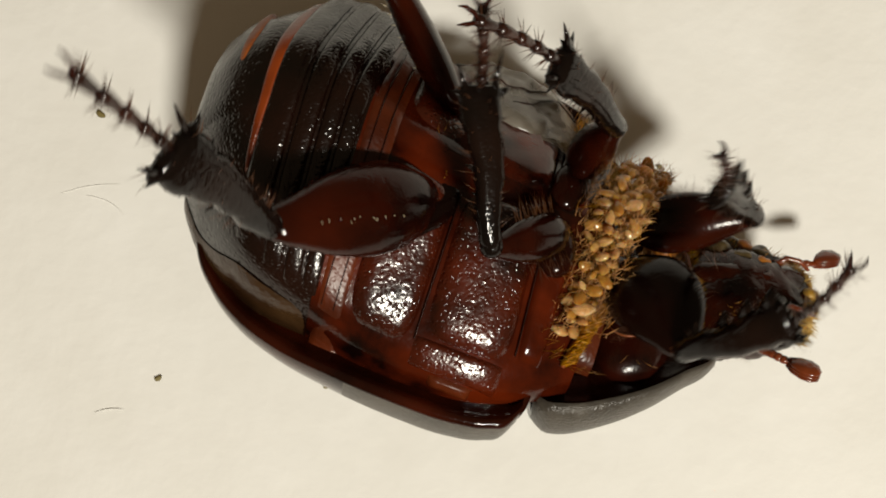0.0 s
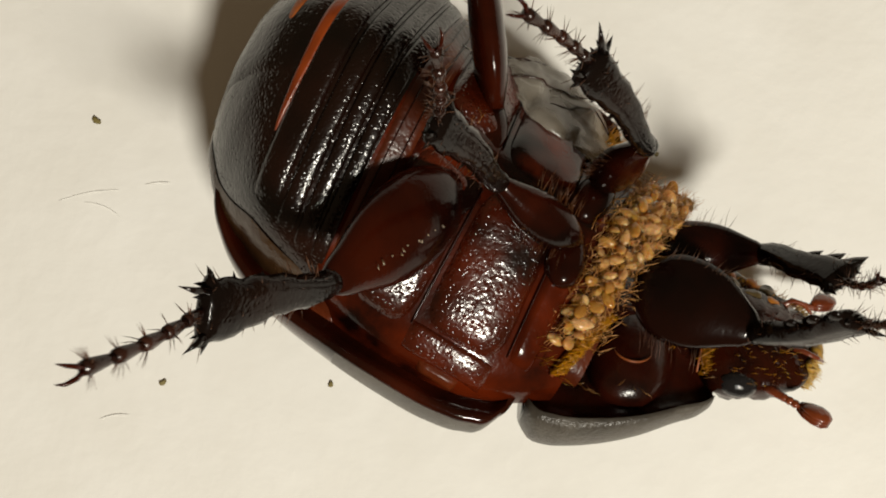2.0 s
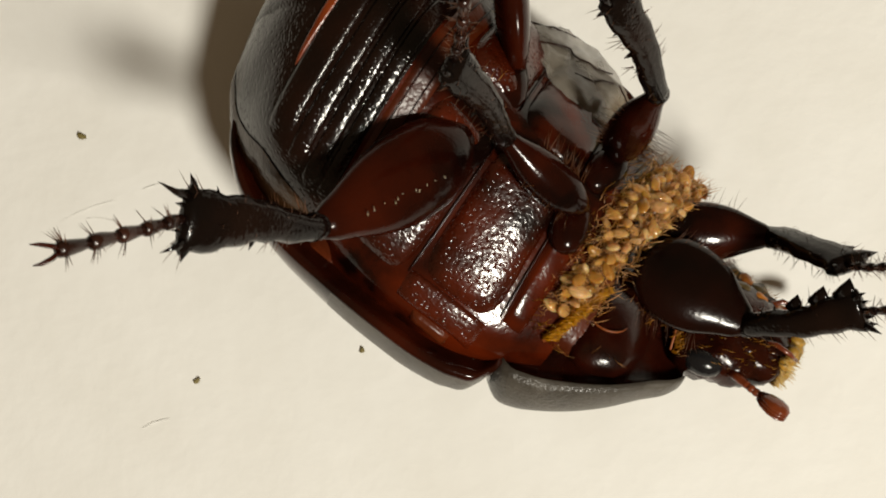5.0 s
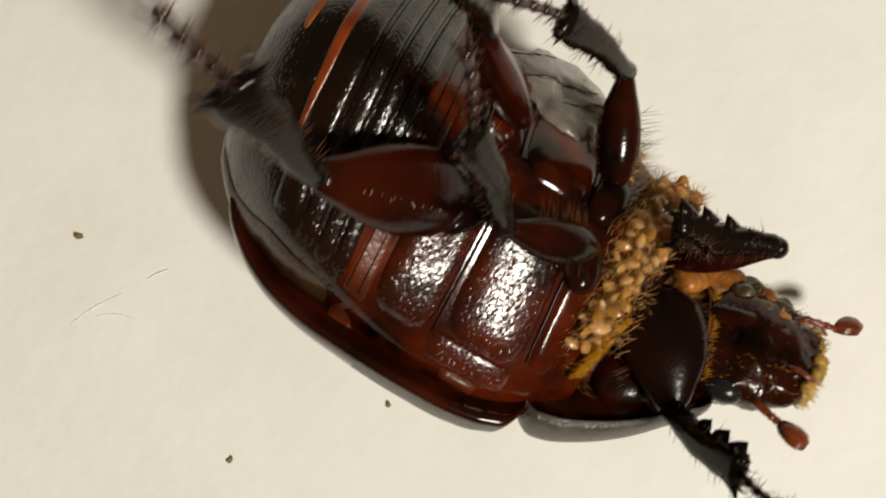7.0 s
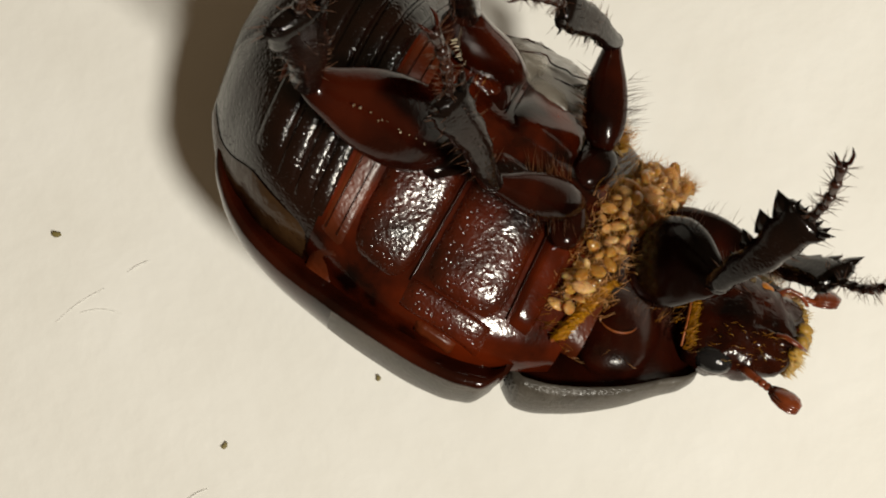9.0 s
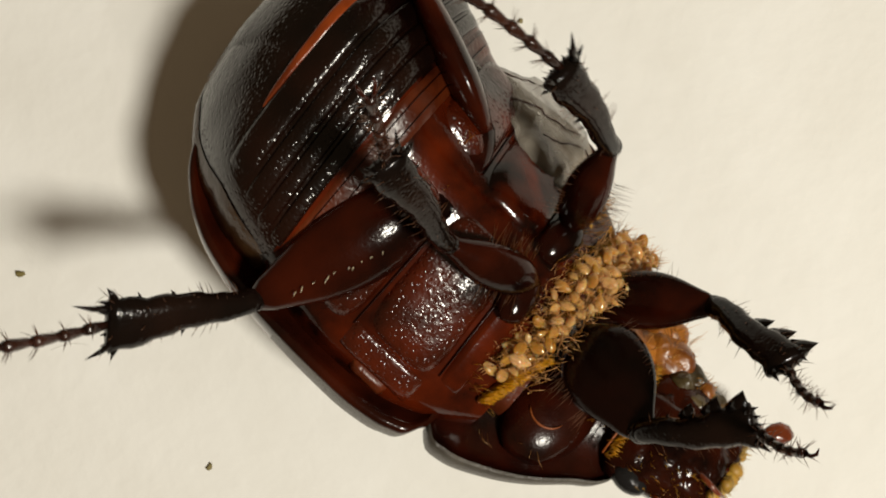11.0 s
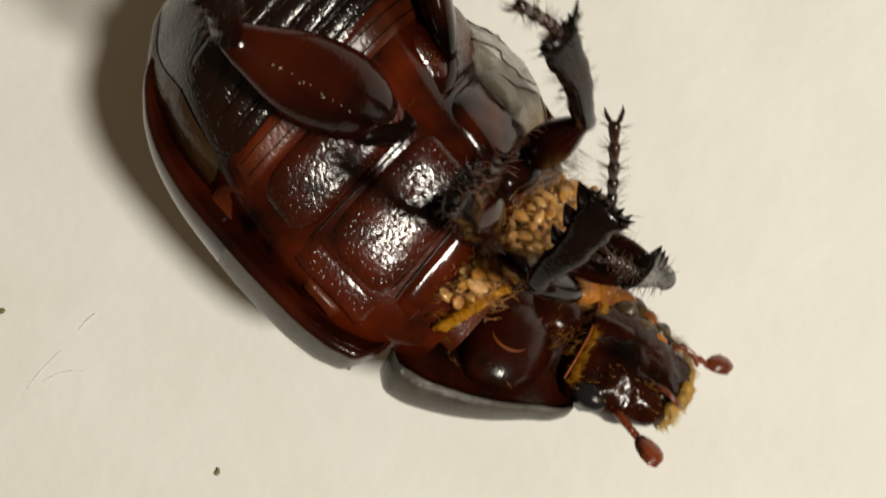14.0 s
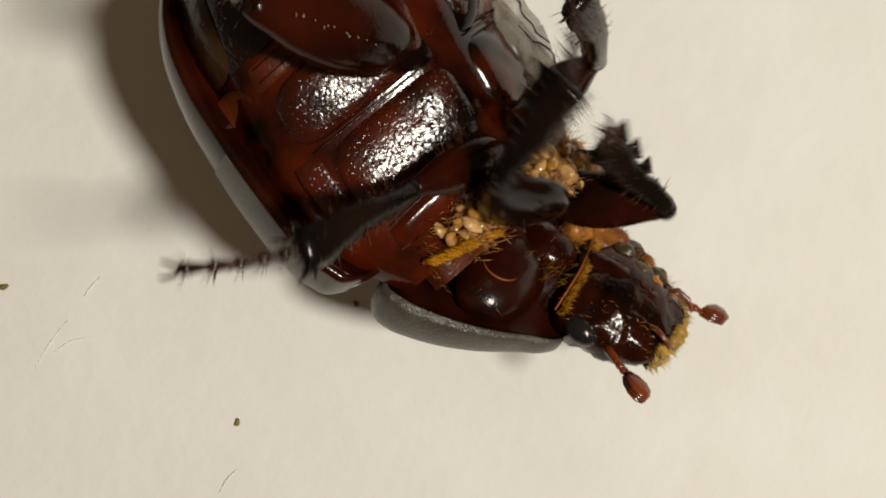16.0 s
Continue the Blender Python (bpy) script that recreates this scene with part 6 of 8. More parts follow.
    walk(limbs["lower", "front"][1], mm_rows([
        (0, 8.25, -3.97, 3.91, 58.89, -63.16, -0.71), (0.25, 9.76, -2.58, 3.79, 40.18, -69.64, 21.53), (0.4, 8.14, -3.67, 4.52, 39.77, 7.1, 15.93), (0.5, 9.73, -1.62, 4.6, 30.21, -79.8, 37.1), (0.6, 7.87, -2.68, 5.6, -85.54, -74.82, 156.49),
        (0.75, 8.94, -2.24, 5.17, 34.53, -72.93, 34.73), (1, 7.49, -2.74, 5.71, 81.21, -81.51, -9.03), (1.25, 8.4, -2.54, 5.39, -163, -57.1, -104.81), (1.5, 7.77, 0.37, 6.18, -90.4, -30.64, -118.68), (1.75, 9.57, 0.57, 4.84, -120.07, -66.63, -90.82),
        (2, 10.39, -0.77, 3.61, 112.22, -67.9, -7), (2.25, 8.92, -1.18, 5.58, 32.27, -69.35, 66.13), (2.5, 5.34, -1.26, 6.36, -6.9, -56.27, 112.98), (2.75, 8.92, -1.17, 5.59, 20.2, -73.14, 78.07), (3, 10.41, -0.75, 3.55, 103.79, -74.54, -22),
        (3.25, 9.52, -1.28, 4.99, 32.7, -74.86, 50.45), (3.5, 7.53, -1.84, 6.13, 1.92, -69.08, 86.08), (3.75, 8.98, -2.23, 5.14, 29.97, -53.97, 45.57), (4, 10.43, -1.63, 2.85, 37.78, -62.72, 16.98), (4.25, 8.16, -2.22, 5.71, 14.59, -52.41, 59.18),
        (4.5, 5.3, -1.24, 6.35, -11.11, -58.29, 109.43), (4.75, 8.84, -1.07, 5.67, 24.73, -67.53, 65.61), (5, 10.61, -0.49, 2.68, 53.22, -60.41, 18.02), (5.25, 10.61, -0.49, 2.65, 51.17, -65.96, 15.86), (5.5, 10.61, -0.5, 2.64, 54.85, -71.45, 12.86),
        (5.75, 10.2, -2.37, 2.41, 72.08, -66.61, -12.41), (6, 9.07, -3.82, 1.96, 73.53, -59.17, -27.6), (6.25, 7.89, -3.63, 4.75, 9.69, -72.68, 57.8), (6.5, 5.42, -2.05, 6.15, -25.06, -62.41, 118.14), (6.75, 7.64, -4.08, 4.24, 49.27, -76.36, 28.14),
        (7, 8.64, -4.12, 1.74, 82.17, -50.23, -53), (7.25, 8.91, -3.83, 3.14, 67.52, -56.37, -43.94), (7.5, 8.94, -3.72, 3.4, 68.61, -63.48, -42.27), (7.75, 9.48, -3.44, 1.99, 78.31, -55.55, -53.92), (8, 9.88, -2.94, 1.94, 86.5, -56.86, -74.28),
        (8.25, 9.81, -2.42, 3.87, 58.55, -72.59, -23.24), (8.5, 9.7, -0.27, 4.88, 157.14, -85.29, -96.88), (8.75, 9.59, -1.23, 4.92, 34.34, -73.76, 36.99), (9, 8.41, -2.31, 5.53, 49.66, -80.09, 27.13), (9.25, 9.54, -2.87, 3.83, 46.33, -52.38, 21.37),
        (9.5, 9.26, -3.66, 2.43, 37.36, -27.27, 21.05), (9.75, 9.03, -3.79, 2.92, 51.01, -51.13, -8.69), (10, 8.81, -3.84, 3.37, 90.56, -58.5, -65.15), (10.25, 8.95, -2.92, 4.63, 88.06, -73.6, -49.55), (10.5, 8.75, -1.6, 5.6, 33.29, -81.82, 25.82),
        (10.75, 9.1, -2.24, 5.02, 37.02, -72.59, 30.36), (11, 9.33, -2.78, 4.31, 36.5, -63.18, 32), (11.25, 9.49, -1.98, 4.74, 31.11, -67.45, 41.51), (11.5, 9.51, -1.18, 5.03, 23.87, -71.02, 54.13), (11.75, 7.65, -2.18, 5.96, 105.17, -78.72, -30.03),
        (12, 5.29, -2.76, 5.75, 143.56, -62.6, -77.45), (12.25, 7.52, -2.89, 5.6, 69.14, -73.27, -8.64), (12.5, 9.06, -2.72, 4.7, 21.77, -55.4, 36.13), (12.75, 7.91, -2.51, 5.69, 4.74, -57.37, 68.91), (13, 6.02, -1.81, 6.32, -12.42, -57.35, 105.94),
        (13.25, 7.83, -2.88, 5.48, 15.09, -62.14, 63.42), (13.5, 8.71, -3.36, 4.39, 37.37, -62.8, 17.1), (13.75, 7.79, -3.27, 5.18, 21.18, -74.25, 47.25), (14, 6.03, -3.19, 5.59, -26.89, -78.03, 115.77), (14.25, 7.42, -3.54, 5.08, 51.77, -81.55, 32.94),
        (14.5, 8.62, -3.49, 4.31, 74.33, -69.37, -2.93), (14.75, 9.54, -3.13, 3.38, 59.97, -53.04, -1.05), (15, 9.93, -2.83, 2.61, 44.13, -22.44, 11.06), (15.25, 10.34, -2.06, 2.34, 36.46, -31.99, 5.69), (15.5, 10.36, -1.98, 2.53, 32, -27.42, 5.29),
        (15.75, 8.45, -3.16, 4.86, 27.25, -62.65, 32.84), (16, 4.42, -2.98, 5.21, -41.47, -67.8, 132.22),
    ]))
    walk(limbs["lower", "front"][2], mm_rows([
        (0, 10.14, -4, 7.66, 19.29, -81.9, 69.69), (0.25, 11.11, -2.04, 7.72, -120.55, -86.06, -143.49), (0.4, 12.15, -2.52, 4, 156.26, -66.93, -44.49), (0.5, 10.32, -1.18, 8.74, -48.74, -77.53, 157.41), (0.6, 6.87, -2.24, 9.66, -8.73, -34.48, 111.25),
        (0.75, 9.95, -1.54, 9.18, -111.88, -82.11, -134.58), (1, 8.1, -2.84, 9.87, -168.67, -79.3, -79.67), (1.25, 7.82, -4.75, 8.92, -117.13, -61, -116.52), (1.5, 6.04, -2.8, 8.32, -78.09, -46.42, -135.03), (1.75, 9.55, -1.1, 8.69, -80.87, -65.51, -130.14),
        (2, 11.96, -0.96, 7.5, -105.44, -70.76, -116.29), (2.25, 9.52, 0.18, 9.51, -33.8, -71.3, 171), (2.5, 4.43, 0.88, 9.85, -27.52, -55.82, 168.64), (2.75, 9.17, 0.02, 9.61, -40.36, -71.43, -179.5), (3, 11.45, -1.17, 7.6, -111.78, -69.9, -111.53),
        (3.25, 10.22, -0.44, 9.05, -76.99, -83.23, -152.58), (3.5, 7.63, -0.35, 10.06, -24.61, -76.7, 147.6), (3.75, 10.71, -0.46, 8.53, 29.11, -87.39, 86.4), (4, 12.27, -1.07, 6.58, 176.27, -79.79, -73.71), (4.25, 9.48, -0.02, 9.04, -39.17, -76.55, 153.07),
        (4.5, 4.56, 0.85, 9.92, -30.71, -52.39, 159.74), (4.75, 9.5, 0.39, 9.55, -34.47, -72.28, 166.95), (5, 12.58, 0.16, 6.33, -151.93, -84.89, -80.83), (5.25, 12.26, -0.02, 6.49, -148.3, -81.33, -85.87), (5.5, 11.91, -0.2, 6.62, -145.26, -77.95, -88.15),
        (5.75, 11.83, -2.73, 6.26, 175.33, -81.04, -55.32), (6, 10.98, -4.82, 5.57, 123.73, -79.96, -14.94), (6.25, 8.55, -2.57, 8.75, -64.05, -75.5, -177.96), (6.5, 4.5, -0.34, 9.87, -38.69, -53.2, 170.14), (6.75, 8.52, -3.61, 8.32, -76.85, -71.99, -145.22),
        (7, 10.26, -6.26, 4.97, -147.92, -69.6, -85.15), (7.25, 10.59, -5.44, 6.64, -169.77, -76.25, -72.45), (7.5, 10.33, -4.98, 7.16, -170.54, -82.45, -81.06), (7.75, 10.88, -5.36, 5.45, 179, -70.44, -75.07), (8, 10.5, -5.15, 5.46, 157.98, -74.17, -58.9),
        (8.25, 10.96, -2.92, 7.88, -175.17, -73.57, -82.38), (8.5, 9.66, -0.62, 9.06, -113.38, -74.46, -138.18), (8.75, 10.53, -0.52, 8.96, -109.22, -75.78, -132), (9, 9.05, -1.98, 9.67, -79.28, -72.74, -152.55), (9.25, 11.93, -1.94, 7.16, -131.81, -74.92, -102.62),
        (9.5, 12.75, -2.31, 4.36, 169.31, -66.51, -60.37), (9.75, 11.64, -4.19, 6.19, 170.81, -68.53, -71.37), (10, 9.73, -5.83, 6.95, -179.29, -69.92, -83.13), (10.25, 9.72, -3.82, 8.66, -129.71, -72, -123.02), (10.5, 9.29, -1.34, 9.76, -82.86, -66, -155.81),
        (10.75, 10.18, -1.6, 9.02, -105.41, -72.21, -126.37), (11, 10.93, -1.77, 8.05, -146.05, -71.97, -86.8), (11.25, 10.69, -0.91, 8.61, -136.94, -75.25, -97.38), (11.5, 10.31, -0.07, 9, -121.63, -77.65, -113.26), (11.75, 8.36, -2.59, 10.08, -87.22, -73.8, -143.91),
        (12, 5.71, -4.65, 9.48, -64.61, -67.67, -161.92), (12.25, 8.72, -3.07, 9.63, -75.63, -78.22, -152.23), (12.5, 10.98, -1.32, 8.16, -143.5, -83.78, -90.7), (12.75, 8.72, -0.4, 9.22, -33.37, -71.89, 161.61), (13, 5.4, 0.37, 9.86, -28.97, -55.16, 163.11),
        (13.25, 8.71, -1.12, 9.2, -15.71, -71.69, 139.1), (13.5, 10.54, -2.79, 8.13, 72.44, -84.01, 31.58), (13.75, 8.57, -2.43, 9.22, -47.09, -76.63, 160.29), (14, 5.65, -2.4, 9.7, -50.31, -53.39, 176.4), (14.25, 7.94, -3.2, 9.24, -74.25, -72.79, -158.81),
        (14.5, 10.1, -3.56, 8.24, -149.87, -76.18, -91.16), (14.75, 12.06, -3.18, 6.73, 167.86, -82.54, -59.17), (15, 13.74, -2.09, 4.21, 87.18, -73.96, 13.36), (15.25, 13.89, -1.7, 4.56, 100.66, -77.32, -14.06), (15.5, 14.07, -1.63, 4.46, 93.67, -67.61, -20.51),
        (15.75, 10.07, -2.11, 8.59, -167.78, -76.49, -108.47), (16, 3.35, -1.8, 9.1, -101.12, -62.46, -149.83),
    ]))
    walk(limbs["upper", "hind"][0], mm_rows([
        (0, -0.9, 2.2, 4, -111.76, -23.68, 139.58), (0.25, -0.9, 2.2, 4, -110.41, -24.26, 135.1), (0.5, -0.9, 2.2, 4, -109.18, -24.29, 131.66), (0.75, -0.9, 2.2, 4, -108.45, -22.82, 130.52), (1, -0.9, 2.2, 4, -109.06, -22.43, 133.58),
        (1.25, -0.9, 2.2, 4, -115.28, -58.08, 135.51), (1.5, -0.9, 2.2, 4, -107.26, -64.73, 95.05), (1.75, -0.9, 2.2, 4, -102.37, -44.12, 108.86), (2, -0.9, 2.2, 4, -106.48, -25.94, 128.04), (2.25, -0.9, 2.2, 4, -104.73, -26.2, 126.75),
        (2.5, -0.9, 2.2, 4, -103.18, -26.98, 124.79), (2.75, -0.9, 2.2, 4, -105.49, -29.13, 129.25), (3, -0.9, 2.2, 4, -108.06, -31.54, 133.26), (3.25, -0.9, 2.2, 4, -108.38, -58.52, 131.03), (3.5, -0.9, 2.2, 4, -116.46, -85.18, 107.54),
        (3.75, -0.9, 2.2, 4, -106.48, -57.05, 127.9), (4, -0.9, 2.2, 4, -105.09, -26.2, 131.71), (4.25, -0.9, 2.2, 4, -104.47, -25.99, 128.97), (4.5, -0.9, 2.2, 4, -103.64, -25.79, 126.11), (4.75, -0.9, 2.2, 4, -105.05, -24.5, 129.83),
        (5, -0.9, 2.2, 4, -106.41, -23.26, 133.49), (5.25, -0.9, 2.2, 4, -107.73, -26.43, 136.84), (5.5, -0.9, 2.2, 4, -109.1, -29.26, 140.3), (5.75, -0.9, 2.2, 4, -106.74, -48.38, 128.94), (6, -0.9, 2.2, 4, -96.45, -65.48, 103.87),
        (6.25, -0.9, 2.2, 4, -105.58, -46.83, 126.44), (6.5, -0.9, 2.2, 4, -107.79, -26.29, 136.03), (6.75, -0.9, 2.2, 4, -121.09, -53.2, 155.48), (7, -0.9, 2.2, 4, -155.19, -65.48, -146.96), (7.25, -0.9, 2.2, 4, -123.3, -62.58, 161.18),
        (7.5, -0.9, 2.2, 4, -119.82, -65.46, 144.38), (7.75, -0.9, 2.2, 4, -128.39, -60.6, 157.58), (8, -0.9, 2.2, 4, -115.59, -30.73, 139.17), (8.25, -0.9, 2.2, 4, -112.12, -31.17, 136.77), (8.5, -0.9, 2.2, 4, -108.5, -32.91, 132.62),
        (8.75, -0.9, 2.2, 4, -133.43, -60.76, 170.02), (9, -0.9, 2.2, 4, -162.33, -57.42, -111.91), (9.25, -0.9, 2.2, 4, 174.55, -74.46, -134.43), (9.5, -0.9, 2.2, 4, -128.64, -78.59, 140.92), (9.75, -0.9, 2.2, 4, -110.15, -52.85, 143.75),
        (10, -0.9, 2.2, 4, -106.12, -27.2, 145.2), (10.25, -0.9, 2.2, 4, -118.15, -49.96, -178.26), (10.5, -0.9, 2.2, 4, 73.61, -51.38, -119.08), (10.75, -0.9, 2.2, 4, 60.84, -41, -169.98), (11, -0.9, 2.2, 4, -113.61, -14.46, 160.04),
        (11.25, -0.9, 2.2, 4, -113.26, -23.24, 146.23), (11.5, -0.9, 2.2, 4, -109.11, -30.69, 129.09), (11.75, -0.9, 2.2, 4, -109.55, -27.54, 130.14), (12, -0.9, 2.2, 4, -109.02, -24.9, 129.02), (12.25, -0.9, 2.2, 4, -105.49, -17.33, 126.67),
        (12.5, -0.9, 2.2, 4, -103.57, -10.58, 128.42), (12.75, -0.9, 2.2, 4, -103.61, -13.98, 127.44), (13, -0.9, 2.2, 4, -103.98, -17.64, 127.85), (13.25, -0.9, 2.2, 4, -101.73, -13.11, 124.24), (13.5, -0.9, 2.2, 4, -100.53, -8.72, 123.45),
        (13.75, -0.9, 2.2, 4, 71.71, -17.12, 137.32), (14, -0.9, 2.2, 4, 58.92, -22.34, 156.21), (14.25, -0.9, 2.2, 4, 58.58, -21.16, 158.59), (14.5, -0.9, 2.2, 4, 59.63, -20.66, 159.27), (14.75, -0.9, 2.2, 4, -109.27, -24.69, 134.62),
        (15, -0.9, 2.2, 4, -99.58, -25.96, 114.48), (15.25, -0.9, 2.2, 4, -108.41, -32.14, 132.93), (15.5, -0.9, 2.2, 4, -122.14, -35.84, 157.93), (15.75, -0.9, 2.2, 4, -125.64, -26.67, 168.64), (16, -0.9, 2.2, 4, -125.5, -18.71, 174.75),
    ]))
    walk(limbs["upper", "hind"][1], mm_rows([
        (0, -5.43, 6.06, 6.61, -26.31, -43.55, -107.96), (0.25, -5.1, 6.38, 6.67, -25.11, -41.26, -107.89), (0.5, -4.84, 6.63, 6.67, -22.67, -39.1, -107.38), (0.75, -4.79, 6.76, 6.52, -20.22, -38.59, -104.22), (1, -5.04, 6.55, 6.48, -16.87, -36.24, -99.66),
        (1.25, -3.35, 4.61, 9.52, -22, -52.03, -124.35), (1.5, -1.14, 4.96, 9.88, -10.44, -57.91, 175.27), (1.75, -2.41, 6.62, 8.53, -59.57, -67.57, -136.71), (2, -4.5, 6.8, 6.84, -83.59, -57.69, -90.25), (2.25, -4.39, 6.87, 6.87, -65.09, -52.76, -84.41),
        (2.5, -4.21, 6.96, 6.95, -44.64, -47.22, -79.87), (2.75, -4.49, 6.6, 7.17, -30.75, -45.09, -75.12), (3, -4.7, 6.23, 7.4, -20.08, -42.24, -70.84), (3.25, -3.13, 4.76, 9.54, -10.5, -61.59, -83.5), (3.5, -1.06, 2.72, 10.48, 7.48, -76.21, -128.33),
        (3.75, -3.07, 4.99, 9.46, -29.28, -60.5, -90.13), (4, -4.78, 6.55, 6.87, -25.49, -42.11, -79.7), (4.25, -4.57, 6.74, 6.85, -18.33, -45.07, -78.73), (4.5, -4.35, 6.93, 6.83, -14.72, -48.05, -77.72), (4.75, -4.69, 6.74, 6.7, -12.64, -54.02, -81.51),
        (5, -5.01, 6.53, 6.57, -13.4, -59.69, -86.68), (5.25, -5.15, 6.18, 6.89, -17.87, -51.59, -75.85), (5.5, -5.26, 5.82, 7.18, -13.8, -43.03, -68.33), (5.75, -3.61, 5.56, 8.86, -8.1, -68.36, -100.96), (6, -1.55, 4.82, 9.91, 18.86, -66.76, 171.7),
        (6.25, -3.54, 5.78, 8.74, -52.15, -70.68, -124.88), (6.5, -5.09, 6.25, 6.88, -72.93, -56.14, -86.02), (6.75, -4.44, 3.82, 9.21, -58.83, -62.53, -102.7), (7, -3.16, 0.73, 9.91, -43.58, -65.01, -129.53), (7.25, -3.73, 3.17, 9.77, -32.35, -63.15, -156.78),
        (7.5, -3.09, 3.77, 9.91, -30.19, -58.14, -175.57), (7.75, -3.85, 3.42, 9.66, -73.61, -59.85, -129.49), (8, -5.13, 5.85, 7.32, -87.86, -56.06, -104.69), (8.25, -4.95, 6.01, 7.36, -81.83, -53.46, -95.71), (8.5, -4.6, 6.22, 7.53, -71.28, -49.62, -88.24),
        (8.75, -4.03, 2.75, 9.67, -59.49, -54.82, -98.07), (9, -2.21, -1.05, 9.48, -53.6, -59.13, -110.27), (9.25, -2.12, 0.96, 10.26, -53.8, -64.55, -123.81), (9.5, -1.9, 3.01, 10.37, -53.93, -68.8, -141.8), (9.75, -4.07, 4.52, 9.18, -73.49, -62.92, -123.15),
        (10, -5.65, 5.5, 6.97, -76.47, -55.76, -110.83), (10.25, -5.08, 2.07, 8.98, -69, -55.83, -113.24), (10.5, -2.87, -1.35, 9.08, -63.12, -55.88, -115.75), (10.75, -5.73, 1.35, 8.26, -51.61, -58.86, -133.44), (11, -6.82, 4.35, 5.62, -41.25, -59.06, -153.16),
        (11.25, -5.87, 5.52, 6.56, -64.69, -58.87, -119.52), (11.5, -4.42, 6.54, 7.32, -68.2, -50.83, -93.2), (11.75, -4.62, 6.61, 7.01, -54.09, -57.69, -109.09), (12, -4.61, 6.78, 6.74, -44.67, -62.21, -131.09), (12.25, -4.61, 7.18, 5.94, -29.91, -65.33, -159.71),
        (12.5, -4.87, 7.21, 5.19, -15.99, -62.66, 175.08), (12.75, -4.73, 7.21, 5.57, -30.09, -65.71, -172.18), (13, -4.7, 7.09, 5.97, -44.96, -67.69, -155.56), (13.25, -4.46, 7.43, 5.47, -47, -72.67, -157.92), (13.5, -4.44, 7.56, 4.99, -52.84, -76.82, -155.39),
        (13.75, -5.47, 6.41, 5.91, -104.55, -67.95, -90.49), (14, -6.4, 4.63, 6.47, -96.52, -50.42, -68.66), (14.25, -6.54, 4.41, 6.35, -77.06, -50.1, -63.95), (14.5, -6.59, 4.35, 6.29, -51.25, -49.49, -59.41), (14.75, -5.05, 6.4, 6.72, -20.93, -46.86, -75.8),
        (15, -3.32, 7.52, 6.85, -7.5, -41.52, -87.39), (15.25, -4.65, 6.23, 7.46, -6.62, -37.09, -73.29), (15.5, -5.78, 4.18, 7.81, 1.3, -28.93, -62.11), (15.75, -6.6, 3.34, 6.92, 12.61, -34.61, -56.97), (16, -7.03, 2.76, 6.09, 20.57, -41.08, -51.24),
    ]))
